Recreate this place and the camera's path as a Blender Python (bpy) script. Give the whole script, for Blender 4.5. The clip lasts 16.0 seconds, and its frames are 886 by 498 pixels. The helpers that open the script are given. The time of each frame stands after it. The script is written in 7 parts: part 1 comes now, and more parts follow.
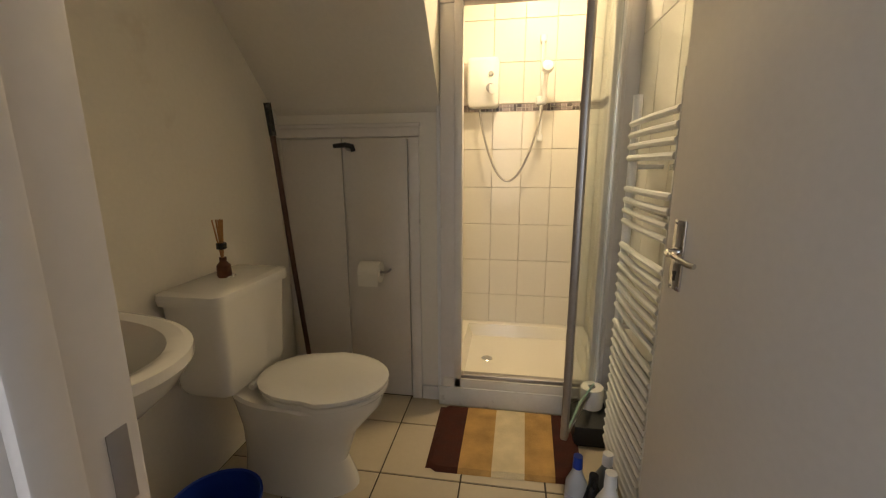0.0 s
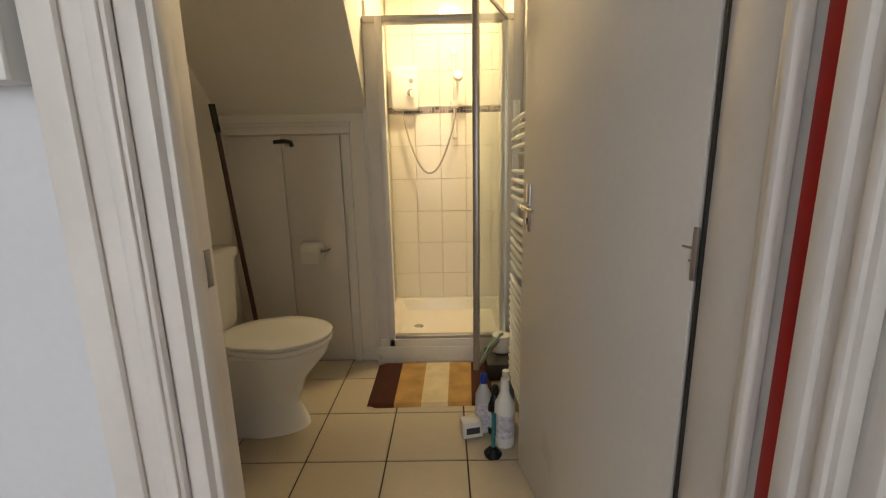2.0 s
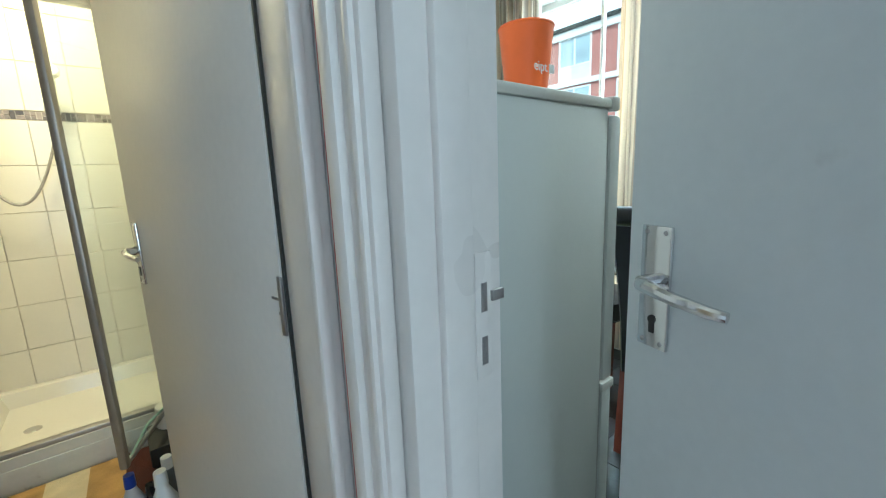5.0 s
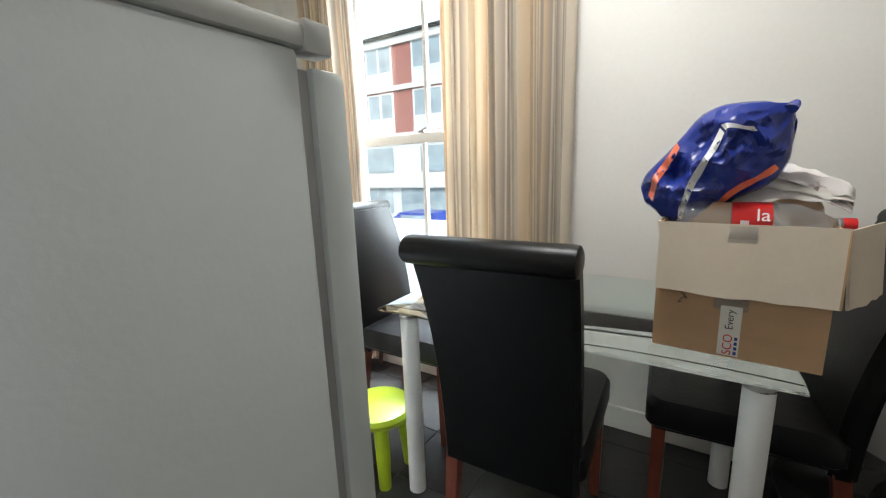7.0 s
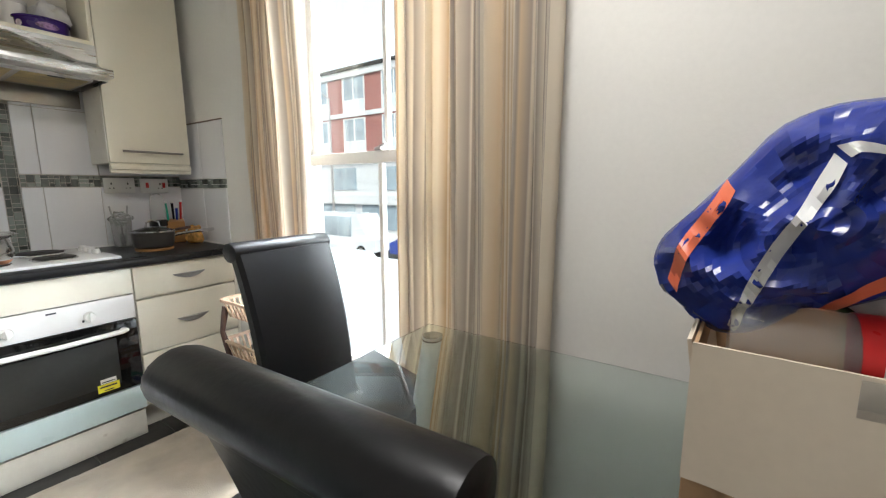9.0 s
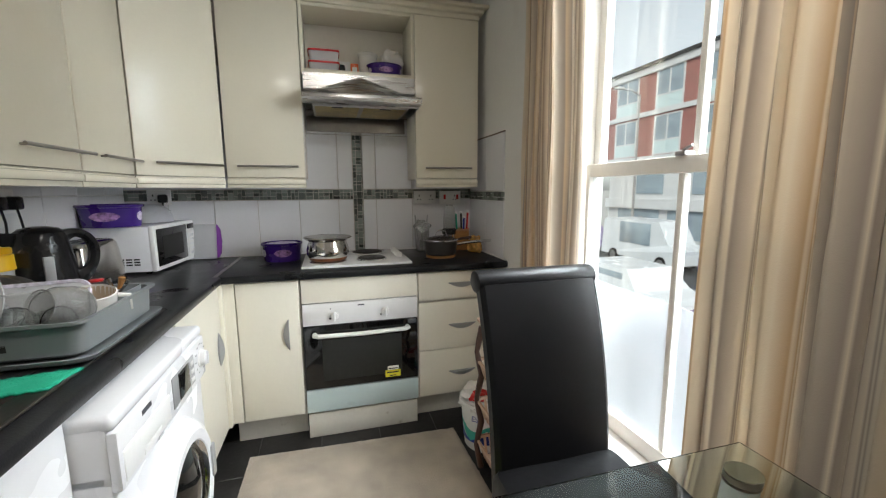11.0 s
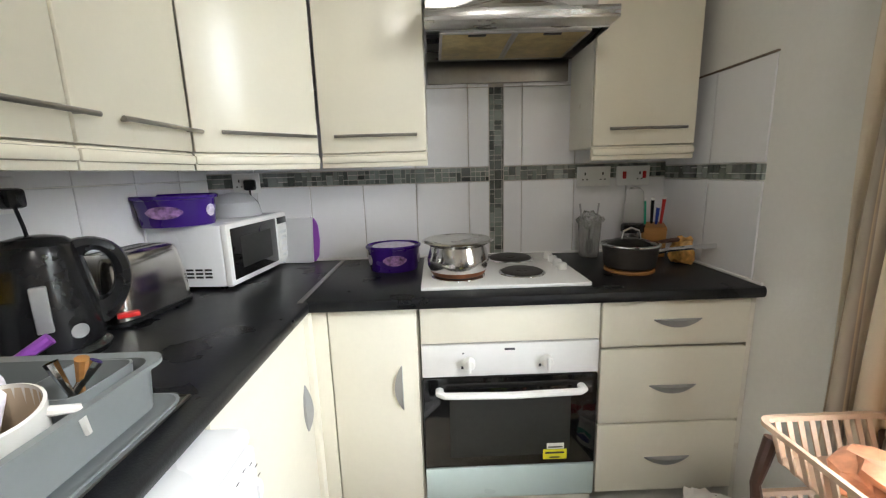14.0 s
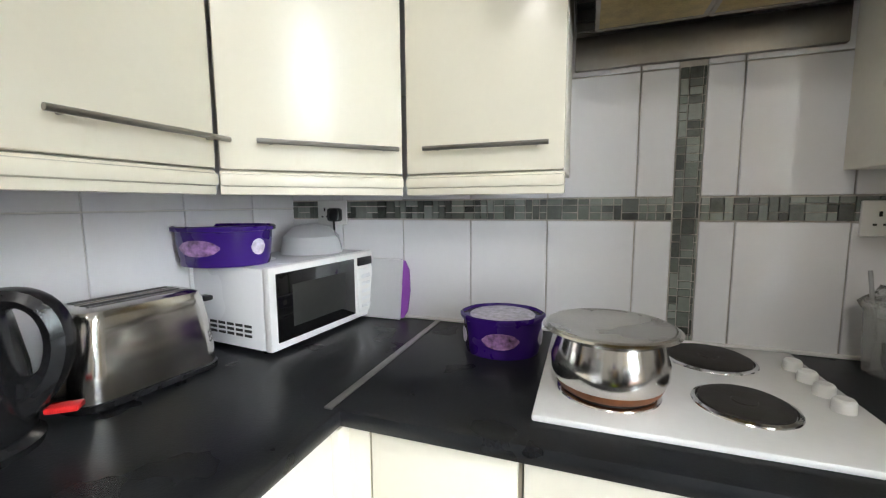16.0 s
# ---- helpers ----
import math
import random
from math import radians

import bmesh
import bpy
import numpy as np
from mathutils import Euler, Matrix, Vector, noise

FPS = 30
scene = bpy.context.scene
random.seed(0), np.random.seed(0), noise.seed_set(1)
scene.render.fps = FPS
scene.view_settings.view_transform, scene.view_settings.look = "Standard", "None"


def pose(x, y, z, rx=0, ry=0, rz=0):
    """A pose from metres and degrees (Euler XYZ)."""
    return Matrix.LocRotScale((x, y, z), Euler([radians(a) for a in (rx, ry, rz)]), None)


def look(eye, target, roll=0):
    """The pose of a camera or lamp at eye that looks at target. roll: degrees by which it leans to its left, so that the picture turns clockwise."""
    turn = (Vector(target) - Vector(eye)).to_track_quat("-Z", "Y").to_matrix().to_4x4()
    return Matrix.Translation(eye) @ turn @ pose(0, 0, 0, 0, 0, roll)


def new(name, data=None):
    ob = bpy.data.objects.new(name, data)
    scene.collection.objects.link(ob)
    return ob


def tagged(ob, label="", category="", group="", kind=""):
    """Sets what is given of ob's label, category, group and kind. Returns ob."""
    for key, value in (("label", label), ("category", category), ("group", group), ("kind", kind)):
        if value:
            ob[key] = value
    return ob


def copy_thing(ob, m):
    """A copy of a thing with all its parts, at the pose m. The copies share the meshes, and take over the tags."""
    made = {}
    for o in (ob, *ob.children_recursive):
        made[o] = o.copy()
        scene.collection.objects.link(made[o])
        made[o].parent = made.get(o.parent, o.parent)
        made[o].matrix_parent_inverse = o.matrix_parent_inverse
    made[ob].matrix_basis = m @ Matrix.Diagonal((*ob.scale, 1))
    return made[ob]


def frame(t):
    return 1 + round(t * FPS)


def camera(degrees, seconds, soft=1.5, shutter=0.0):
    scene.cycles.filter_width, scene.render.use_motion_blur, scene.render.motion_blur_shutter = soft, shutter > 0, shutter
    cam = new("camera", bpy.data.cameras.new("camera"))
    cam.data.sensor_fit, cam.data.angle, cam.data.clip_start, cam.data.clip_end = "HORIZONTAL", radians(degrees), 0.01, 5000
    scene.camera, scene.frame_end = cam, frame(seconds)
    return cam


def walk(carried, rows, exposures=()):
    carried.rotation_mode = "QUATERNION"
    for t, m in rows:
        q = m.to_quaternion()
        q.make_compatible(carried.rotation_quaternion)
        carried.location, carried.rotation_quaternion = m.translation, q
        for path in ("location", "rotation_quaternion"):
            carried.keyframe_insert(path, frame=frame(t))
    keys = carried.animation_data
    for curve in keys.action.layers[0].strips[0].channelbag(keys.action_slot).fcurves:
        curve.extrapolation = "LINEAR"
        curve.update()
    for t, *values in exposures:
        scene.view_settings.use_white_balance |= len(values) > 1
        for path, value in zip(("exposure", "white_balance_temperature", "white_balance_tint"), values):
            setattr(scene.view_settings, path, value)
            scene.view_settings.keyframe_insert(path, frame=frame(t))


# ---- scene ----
cam = camera(95.4, 16.0, soft=1.2)

PATH = [
    (0, (-0.652, -2.842, 1.226), (-0.965, -0.908, 0.821), -0.2),
    (0.5, (-0.635, -3.015, 1.198), (-0.923, -1.095, 0.718), -0.3),
    (1, (-0.637, -3.156, 1.165), (-0.891, -1.246, 0.627), -0.4),
    (1.5, (-0.617, -3.244, 1.147), (-0.816, -1.317, 0.648), -0.5),
    (2, (-0.549, -3.239, 1.161), (-0.566, -1.277, 0.769), -1.1),
    (2.5, (-0.478, -3.189, 1.177), (-0.215, -1.233, 0.847), -1.6),
    (3, (-0.486, -3.172, 1.184), (0.11, -1.292, 0.851), -1.8),
    (3.5, (-0.47, -3.16, 1.186), (0.396, -1.39, 0.845), -1.9),
    (4, (-0.441, -3.151, 1.191), (0.576, -1.463, 0.849), -2.0),
    (4.5, (-0.399, -3.16, 1.183), (0.718, -1.538, 0.839), -1.9),
    (5, (-0.315, -3.179, 1.195), (0.928, -1.655, 0.834), -2.3),
    (5.2, (-0.281, -3.188, 1.204), (1.017, -1.716, 0.82), -1.8),
    (5.6, (-0.140, -3.060, 1.206), (1.216, -1.640, 0.82), -1.9),
    (6.0, (0.020, -2.945, 1.209), (1.440, -1.600, 0.82), -1.9),
    (6.3, (0.155, -2.872, 1.211), (1.630, -1.600, 0.82), -2.0),
    (6.6, (0.270, -2.862, 1.214), (1.820, -1.680, 0.82), -2.0),
    (6.9, (0.325, -2.950, 1.216), (1.950, -1.880, 0.82), -2.0),
    (7.3, (0.32, -3.109, 1.218), (2.045, -2.174, 0.828), -2.0),
    (7.5, (0.394, -3.105, 1.221), (2.134, -2.199, 0.829), -2.2),
    (8, (0.556, -3.079, 1.226), (2.332, -2.239, 0.853), -1.3),
    (8.1, (0.573, -3.07, 1.226), (2.354, -2.239, 0.857), -1.2),
    (8.2, (0.607, -3.054, 1.221), (2.392, -2.225, 0.867), -0.9),
    (10.3, (1.184, -2.808, 1.312), (2.145, -1.078, 1.024), -0.3),
    (10.5, (1.192, -2.78, 1.305), (2.03, -0.986, 1.025), -0.3),
    (11, (1.204, -2.724, 1.308), (1.741, -0.819, 1.019), -0.3),
    (11.5, (1.182, -2.646, 1.313), (1.446, -0.69, 0.993), -0.6),
    (12, (1.143, -2.517, 1.32), (1.257, -0.55, 0.976), -1.0),
    (12.5, (1.11, -2.394, 1.321), (1.176, -0.43, 0.948), -1.2),
    (13, (1.102, -2.231, 1.315), (1.13, -0.267, 0.941), -1.3),
    (13.5, (1.109, -2.082, 1.3), (1.122, -0.119, 0.916), -1.5),
    (14, (1.115, -1.885, 1.303), (1.144, 0.079, 0.924), -1.7),
    (14.5, (1.138, -1.723, 1.297), (1.177, 0.245, 0.942), -1.7),
    (15, (1.174, -1.557, 1.294), (1.133, 0.42, 0.994), -1.4),
    (15.5, (1.174, -1.428, 1.297), (0.877, 0.534, 1.047), -0.9),
    (16, (1.139, -1.293, 1.301), (0.474, 0.581, 1.082), -0.4),
]
walk(cam, [(t, look(eye, target, roll)) for t, eye, target, roll in PATH], exposures=(
    (0.0, 0.12, 6500, 10), (1.0, 0.14, 6700, 10), (2.5, 0.30, 6900, 6), (3.5, 0.38, 6600, 3), (4.5, 0.45, 5300, -4), (5.2, 0.60, 5250, -9),
    (7.3, 0.32, 6200, 10), (8.2, 0.42, 6200, 10), (10.3, -0.48, 6400, 10), (11.5, -0.52, 6500, 10), (12.5, -0.45, 6800, 10), (13.0, -0.35, 6800, 10), (14.0, -0.08, 6500, 10), (16.0, 0.15, 6300, 10)))

# ---- place ----

# ---------------------------------------------------------------- light
world = bpy.data.worlds.new("overcast_sky")
scene.world = world
world.use_nodes = True
wn = world.node_tree
sky = wn.nodes.new("ShaderNodeTexSky")
sky.sky_type = 'NISHITA'
sky.sun_disc = False
sky.sun_elevation = radians(38)
sky.sun_rotation = radians(130)
sky.dust_density = 2.0
sky.air_density = 1.0
pale = wn.nodes.new("ShaderNodeHueSaturation")
pale.inputs["Saturation"].default_value = 0.20
pale.inputs["Value"].default_value = 2.2
wn.links.new(sky.outputs[0], pale.inputs["Color"])
wn.links.new(pale.outputs[0], wn.nodes["Background"].inputs[0])
wn.nodes["Background"].inputs[1].default_value = 0.15

sun = new("sun", bpy.data.lights.new("sun", 'SUN'))
sun.data.energy, sun.data.angle, sun.data.color = 4.5, radians(14), (1.0, 0.96, 0.9)
sun.matrix_world = look((-6, -8, 9), (3, 2, 0))


def area(name, eye, target, w, h, watts, colour):
    lamp = new(name, bpy.data.lights.new(name, 'AREA'))
    lamp.data.shape, lamp.data.size, lamp.data.size_y = 'RECTANGLE', w, h
    lamp.data.energy, lamp.data.color = watts, colour
    lamp.matrix_world = look(eye, target)
    return lamp


# unseen added daylight lamps: two outside the kitchen window, one at hall's open end
high = area("window_daylight", (4.5, -1.70, 4.3), (1.0, -1.75, 0.9), 3.4, 2.2, 470, (0.92, 0.96, 1.0))
high.data.spread = radians(95)
low_ = area("window_daylight_low", (5.6, -4.2, 2.1), (2.3, -1.7, 1.45), 2.6, 2.6, 140, (0.92, 0.96, 1.0))
low_.data.spread = radians(95)
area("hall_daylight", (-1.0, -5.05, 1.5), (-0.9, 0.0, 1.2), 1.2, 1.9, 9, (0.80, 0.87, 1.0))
# fill lamp added under the kitchen ceiling near the table, no fitting seen there
fill_lamp = area("kitchen_ceiling_lamp", (1.30, -2.65, 2.553), (1.30, -2.65, 0), 0.50, 0.50, 23, (1.0, 0.96, 0.90))
fill_lamp.data.shape = 'DISK'
# warm bulb inside the shower's ceiling fitting
bulb = area("shower_bulb", (-0.50, -0.70, 2.434), (-0.50, -0.70, 0), 0.15, 0.15, 16.5, (1.0, 0.77, 0.45))
bulb.data.shape = 'DISK'

# ---------------------------------------------------------------- materials
def rgb(c):
    return (c[0], c[1], c[2], 1.0)


def mk(name, col, rough=0.5, metal=0.0, var=0.10, scale=3.0, fine=60.0, bump=0.0, bscale=None, island=0.0,
       rand=0.0, spec=0.5, coat=0.0, trans=0.0, ior=1.45, alpha=1.0, stain=None, stain_at=0.62, stain_scale=4.0,
       rvar=0.12, emit=0.0, stretch=(1, 1, 1), sheen=0.0):
    m = bpy.data.materials.new(name)
    m.use_nodes = True
    t = m.node_tree
    n, l = t.nodes, t.links
    b = n["Principled BSDF"]
    co = n.new("ShaderNodeTexCoord")
    mp = n.new("ShaderNodeMapping")
    mp.inputs["Scale"].default_value = stretch
    l.new(co.outputs["Object"], mp.inputs[0])
    big = n.new("ShaderNodeTexNoise")
    big.inputs["Scale"].default_value, big.inputs["Detail"].default_value = scale, 3
    sm = n.new("ShaderNodeTexNoise")
    sm.inputs["Scale"].default_value, sm.inputs["Detail"].default_value = fine, 2
    for q in (big, sm):
        l.new(mp.outputs[0], q.inputs[0])
    add = n.new("ShaderNodeMath")
    add.operation = 'MULTIPLY_ADD'
    add.inputs[1].default_value = 0.35
    l.new(sm.outputs[0], add.inputs[0])
    l.new(big.outputs[0], add.inputs[2])
    level = add.outputs[0]
    for source, amount in (("geo", island), ("obj", rand)):
        if amount:
            node = n.new("ShaderNodeNewGeometry" if source == "geo" else "ShaderNodeObjectInfo")
            ma = n.new("ShaderNodeMath")
            ma.operation = 'MULTIPLY_ADD'
            ma.inputs[1].default_value = amount
            l.new(node.outputs["Random Per Island" if source == "geo" else "Random"], ma.inputs[0])
            l.new(level, ma.inputs[2])
            level = ma.outputs[0]
    ramp = n.new("ShaderNodeMapRange")
    ramp.inputs["From Min"].default_value = 0.40
    ramp.inputs["From Max"].default_value = 0.95 + island + rand
    l.new(level, ramp.inputs[0])
    mix = n.new("ShaderNodeMix")
    mix.data_type = 'RGBA'
    mix.inputs[6].default_value = rgb([max(0, c * (1 - var)) for c in col])
    mix.inputs[7].default_value = rgb([min(1, c * (1 + var)) for c in col])
    l.new(ramp.outputs[0], mix.inputs[0])
    out = mix.outputs[2]
    if stain:
        sn = n.new("ShaderNodeTexNoise")
        sn.inputs["Scale"].default_value, sn.inputs["Detail"].default_value = stain_scale, 6
        l.new(co.outputs["Object"], sn.inputs[0])
        sr = n.new("ShaderNodeMapRange")
        sr.inputs["From Min"].default_value, sr.inputs["From Max"].default_value = stain_at, stain_at + 0.12
        l.new(sn.outputs[0], sr.inputs[0])
        mx = n.new("ShaderNodeMix")
        mx.data_type = 'RGBA'
        mx.inputs[7].default_value = rgb(stain)
        l.new(out, mx.inputs[6])
        l.new(sr.outputs[0], mx.inputs[0])
        out = mx.outputs[2]
    l.new(out, b.inputs["Base Color"])
    rr = n.new("ShaderNodeMapRange")
    rr.inputs["To Min"].default_value, rr.inputs["To Max"].default_value = max(0.02, rough - rvar), min(1, rough + rvar)
    l.new(big.outputs[0], rr.inputs[0])
    l.new(rr.outputs[0], b.inputs["Roughness"])
    b.inputs["Metallic"].default_value = metal
    b.inputs["Specular IOR Level"].default_value = spec
    b.inputs["Coat Weight"].default_value = coat
    b.inputs["Coat Roughness"].default_value = 0.08
    b.inputs["Transmission Weight"].default_value = trans
    b.inputs["IOR"].default_value = ior
    b.inputs["Alpha"].default_value = alpha
    b.inputs["Sheen Weight"].default_value = sheen
    if emit:
        b.inputs["Emission Color"].default_value = rgb(col)
        b.inputs["Emission Strength"].default_value = emit
    if bump:
        bn = n.new("ShaderNodeTexNoise")
        bn.inputs["Scale"].default_value, bn.inputs["Detail"].default_value = bscale or fine, 4
        l.new(mp.outputs[0], bn.inputs[0])
        bp = n.new("ShaderNodeBump")
        bp.inputs["Strength"].default_value, bp.inputs["Distance"].default_value = bump, 0.004
        l.new(bn.outputs[0], bp.inputs["Height"])
        l.new(bp.outputs[0], b.inputs["Normal"])
    return m


WALL = mk("wall_paint", (0.72, 0.70, 0.66), 0.75, var=0.05, scale=1.3, bump=0.12, bscale=90, stain=(0.60, 0.57, 0.52), stain_at=0.68, stain_scale=1.6)
HALLWALL = mk("hall_paint", (0.70, 0.71, 0.74), 0.7, var=0.05, scale=1.5, bump=0.12, bscale=80)
BATHWALL = mk("bath_paint", (0.78, 0.74, 0.66), 0.65, var=0.06, scale=1.6, bump=0.12, bscale=80, stain=(0.64, 0.58, 0.49), stain_at=0.68)
CEIL = mk("ceiling_paint", (0.78, 0.77, 0.74), 0.8, var=0.04, bump=0.1, bscale=70)
GLOSS = mk("white_gloss_paint", (0.72, 0.68, 0.64), 0.32, var=0.06, scale=5, bump=0.10, bscale=25, stain=(0.55, 0.50, 0.46), stain_at=0.70, stain_scale=7)
DOORPAINT = mk("door_paint", (0.66, 0.62, 0.57), 0.36, var=0.06, scale=2, bump=0.08, bscale=18, stain=(0.54, 0.49, 0.44), stain_at=0.66, stain_scale=3)
KDOORPAINT = mk("kitchen_door_paint", (0.64, 0.66, 0.66), 0.38, var=0.06, scale=2, bump=0.10, bscale=22, stain=(0.42, 0.42, 0.42), stain_at=0.70, stain_scale=7)
CREAM = mk("cream_gloss_door", (0.76, 0.71, 0.58), 0.24, var=0.03, scale=2, coat=0.12, rvar=0.04, bump=0.02, bscale=5, stain=(0.66, 0.58, 0.42), stain_at=0.74, stain_scale=9)
CREAMD = mk("cream_base_door", (0.77, 0.73, 0.62), 0.30, var=0.04, scale=2.5, rvar=0.05, stain=(0.62, 0.55, 0.42), stain_at=0.73, stain_scale=8)
CARC = mk("carcass_board", (0.72, 0.68, 0.60), 0.5, var=0.06, scale=5, stain=(0.55, 0.48, 0.38), stain_at=0.66, stain_scale=12)
PLINTH = mk("plinth_board", (0.72, 0.69, 0.62), 0.45, var=0.08, scale=6, stain=(0.40, 0.34, 0.27), stain_at=0.66, stain_scale=14)
WORKTOP = mk("black_laminate", (0.010, 0.0105, 0.012), 0.30, spec=0.35, var=0.5, scale=7, fine=160, bump=0.10, bscale=240, rvar=0.10, stain=(0.026, 0.025, 0.023), stain_at=0.70, stain_scale=9)
TILE = mk("white_wall_tile", (0.74, 0.73, 0.74), 0.10, var=0.04, scale=2, rand=0.25, rvar=0.05, bump=0.03, bscale=6)
SHTILE = mk("shower_tile", (0.78, 0.74, 0.66), 0.12, var=0.04, scale=2, rand=0.25, rvar=0.05, bump=0.04, bscale=5)
GROUT = mk("grout", (0.52, 0.47, 0.42), 0.85, var=0.2, scale=15, stain=(0.34, 0.28, 0.23), stain_at=0.6, stain_scale=20)
SHGROUT = mk("shower_grout", (0.66, 0.60, 0.52), 0.85, var=0.15, scale=15)
MOSAIC = mk("glass_mosaic", (0.17, 0.185, 0.165), 0.14, var=0.9, scale=40, fine=200, island=2.4, bump=0.25, bscale=130, rvar=0.1, spec=0.7)
SHMOSAIC = mk("shower_mosaic", (0.24, 0.20, 0.19), 0.2, var=0.9, scale=30, island=1.8)
KFLOOR = mk("slate_vinyl_tile", (0.022, 0.021, 0.020), 0.36, var=0.55, scale=4.5, fine=45, rand=0.35, bump=0.30, bscale=28, rvar=0.12, stain=(0.07, 0.066, 0.06), stain_at=0.60, stain_scale=6)
KJOINT = mk("floor_joint", (0.10, 0.095, 0.09), 0.8, var=0.2)
BFLOOR = mk("beige_floor_tile", (0.50, 0.43, 0.32), 0.34, var=0.10, scale=3, fine=40, rand=0.25, bump=0.08, bscale=30, stain=(0.38, 0.31, 0.21), stain_at=0.64, stain_scale=5)
BJOINT = mk("dark_floor_grout", (0.07, 0.055, 0.04), 0.9, var=0.3, scale=20)
CARPET = mk("hall_carpet", (0.12, 0.05, 0.04), 0.95, var=0.3, scale=8, fine=300, bump=0.6, bscale=400)
RED = mk("red_paint_strip", (0.42, 0.012, 0.012), 0.45, var=0.15, scale=8)
CHROME = mk("polished_chrome", (0.70, 0.70, 0.71), 0.12, 1.0, var=0.08, rvar=0.06)
STEEL = mk("brushed_steel", (0.52, 0.51, 0.49), 0.28, 1.0, var=0.15, scale=5, fine=140, rvar=0.08, stretch=(1, 1, 12), bump=0.03, bscale=60)
SINKST = mk("worn_sink_steel", (0.15, 0.14, 0.128), 0.40, 1.0, var=0.2, scale=6, fine=120, rvar=0.12, stain=(0.24, 0.21, 0.18), stain_at=0.62, stain_scale=10)
BARST = mk("handle_steel", (0.34, 0.32, 0.29), 0.32, 1.0, var=0.12, scale=12)
GREYPL = mk("grey_handle_plastic", (0.36, 0.36, 0.36), 0.35, 0.3, var=0.06)
DULLAL = mk("dull_aluminium", (0.40, 0.38, 0.37), 0.42, 0.9, var=0.12, scale=8)
WHITEPL = mk("white_plastic", (0.78, 0.77, 0.75), 0.32, var=0.04, scale=4)
WHITEEN = mk("white_enamel", (0.76, 0.75, 0.74), 0.22, var=0.04, scale=5, stain=(0.52, 0.38, 0.22), stain_at=0.73, stain_scale=11)
APPL = mk("white_appliance", (0.78, 0.78, 0.79), 0.26, var=0.03, scale=3)
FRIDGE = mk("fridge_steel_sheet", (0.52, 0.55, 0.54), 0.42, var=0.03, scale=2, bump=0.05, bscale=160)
FRIDGETR = mk("fridge_trim", (0.52, 0.53, 0.50), 0.4, var=0.06)
BLACKPL = mk("black_plastic", (0.012, 0.012, 0.013), 0.22, var=0.3, scale=9, rvar=0.08)
BLACKGL = mk("black_oven_glass", (0.006, 0.006, 0.006), 0.06, var=0.2, rvar=0.03, coat=0.4)
DARKIN = mk("dark_inside", (0.02, 0.02, 0.018), 0.6, var=0.3)
PLATE = mk("hotplate_iron", (0.035, 0.030, 0.027), 0.55, 0.2, var=0.3, scale=16, bump=0.15, bscale=70)
PALEBLUE = mk("pale_blue_film_panel", (0.55, 0.66, 0.66), 0.30, var=0.04)
LEATHER = mk("black_leatherette", (0.007, 0.007, 0.0075), 0.33, var=0.2, scale=3, fine=80, bump=0.14, bscale=45, rvar=0.05, spec=0.22)
LEGWOOD = mk("red_brown_wood", (0.16, 0.035, 0.018), 0.35, var=0.3, scale=6, fine=40, stretch=(6, 6, 1))
RUG = mk("beige_rug", (0.40, 0.335, 0.26), 0.97, var=0.22, scale=7, fine=220, bump=1.0, bscale=260, sheen=0.3)
GLASS = mk("clear_glass", (0.90, 0.97, 0.95), 0.02, var=0.0, trans=1.0, ior=1.45, rvar=0.0)
TABLEGL = mk("table_glass", (0.86, 0.96, 0.93), 0.02, var=0.0, trans=1.0, ior=1.25, rvar=0.0)
FROST = mk("frosted_film", (0.86, 0.90, 0.92), 0.6, var=0.03, trans=0.85, ior=1.1)
SASH = mk("sash_white_paint", (0.70, 0.68, 0.64), 0.4, var=0.06, scale=6, stain=(0.5, 0.46, 0.4), stain_at=0.68)
CARD = mk("brown_cardboard", (0.46, 0.29, 0.16), 0.85, var=0.07, scale=5, fine=90, stretch=(1, 1, 5), bump=0.08, bscale=50)
CARDIN = mk("cardboard_flap", (0.64, 0.55, 0.44), 0.85, var=0.06, scale=5, fine=80, bump=0.08, bscale=40)
BAGBLUE = mk("blue_carrier_bag", (0.018, 0.035, 0.24), 0.24, var=0.3, scale=8, bump=1.0, bscale=14)
BAGORANGE = mk("orange_bag_edge", (0.72, 0.16, 0.08), 0.35, var=0.15)
BAGWHITE = mk("white_thin_bag", (0.70, 0.68, 0.66), 0.4, var=0.10, scale=12, bump=0.6, bscale=16)
CLEARPL = mk("clear_plastic", (0.86, 0.86, 0.85), 0.12, var=0.03, trans=0.85, ior=1.25)
MILKY = mk("milky_plastic", (0.74, 0.74, 0.75), 0.30, var=0.05, trans=0.45, ior=1.3)
REDPL = mk("red_plastic", (0.55, 0.02, 0.02), 0.3, var=0.1)
ORANGE = mk("orange_plastic_cup", (0.85, 0.16, 0.03), 0.4, var=0.05)
YELLOW = mk("yellow_plastic", (0.85, 0.50, 0.02), 0.35, var=0.06)
LIME = mk("lime_plastic", (0.42, 0.55, 0.02), 0.36, var=0.08, scale=6)
PURPLE = mk("purple_tub", (0.035, 0.009, 0.15), 0.28, var=0.12, scale=9)
PURPLEL = mk("purple_board_edge", (0.24, 0.06, 0.36), 0.4, var=0.06)
PINKART = mk("pink_print", (0.30, 0.16, 0.34), 0.4, var=0.9, scale=40, fine=120)
WHITEART = mk("pale_print", (0.62, 0.58, 0.66), 0.4, var=0.3, scale=60)
GREYRACK = mk("grey_rack_plastic", (0.20, 0.215, 0.22), 0.36, var=0.06, scale=5)
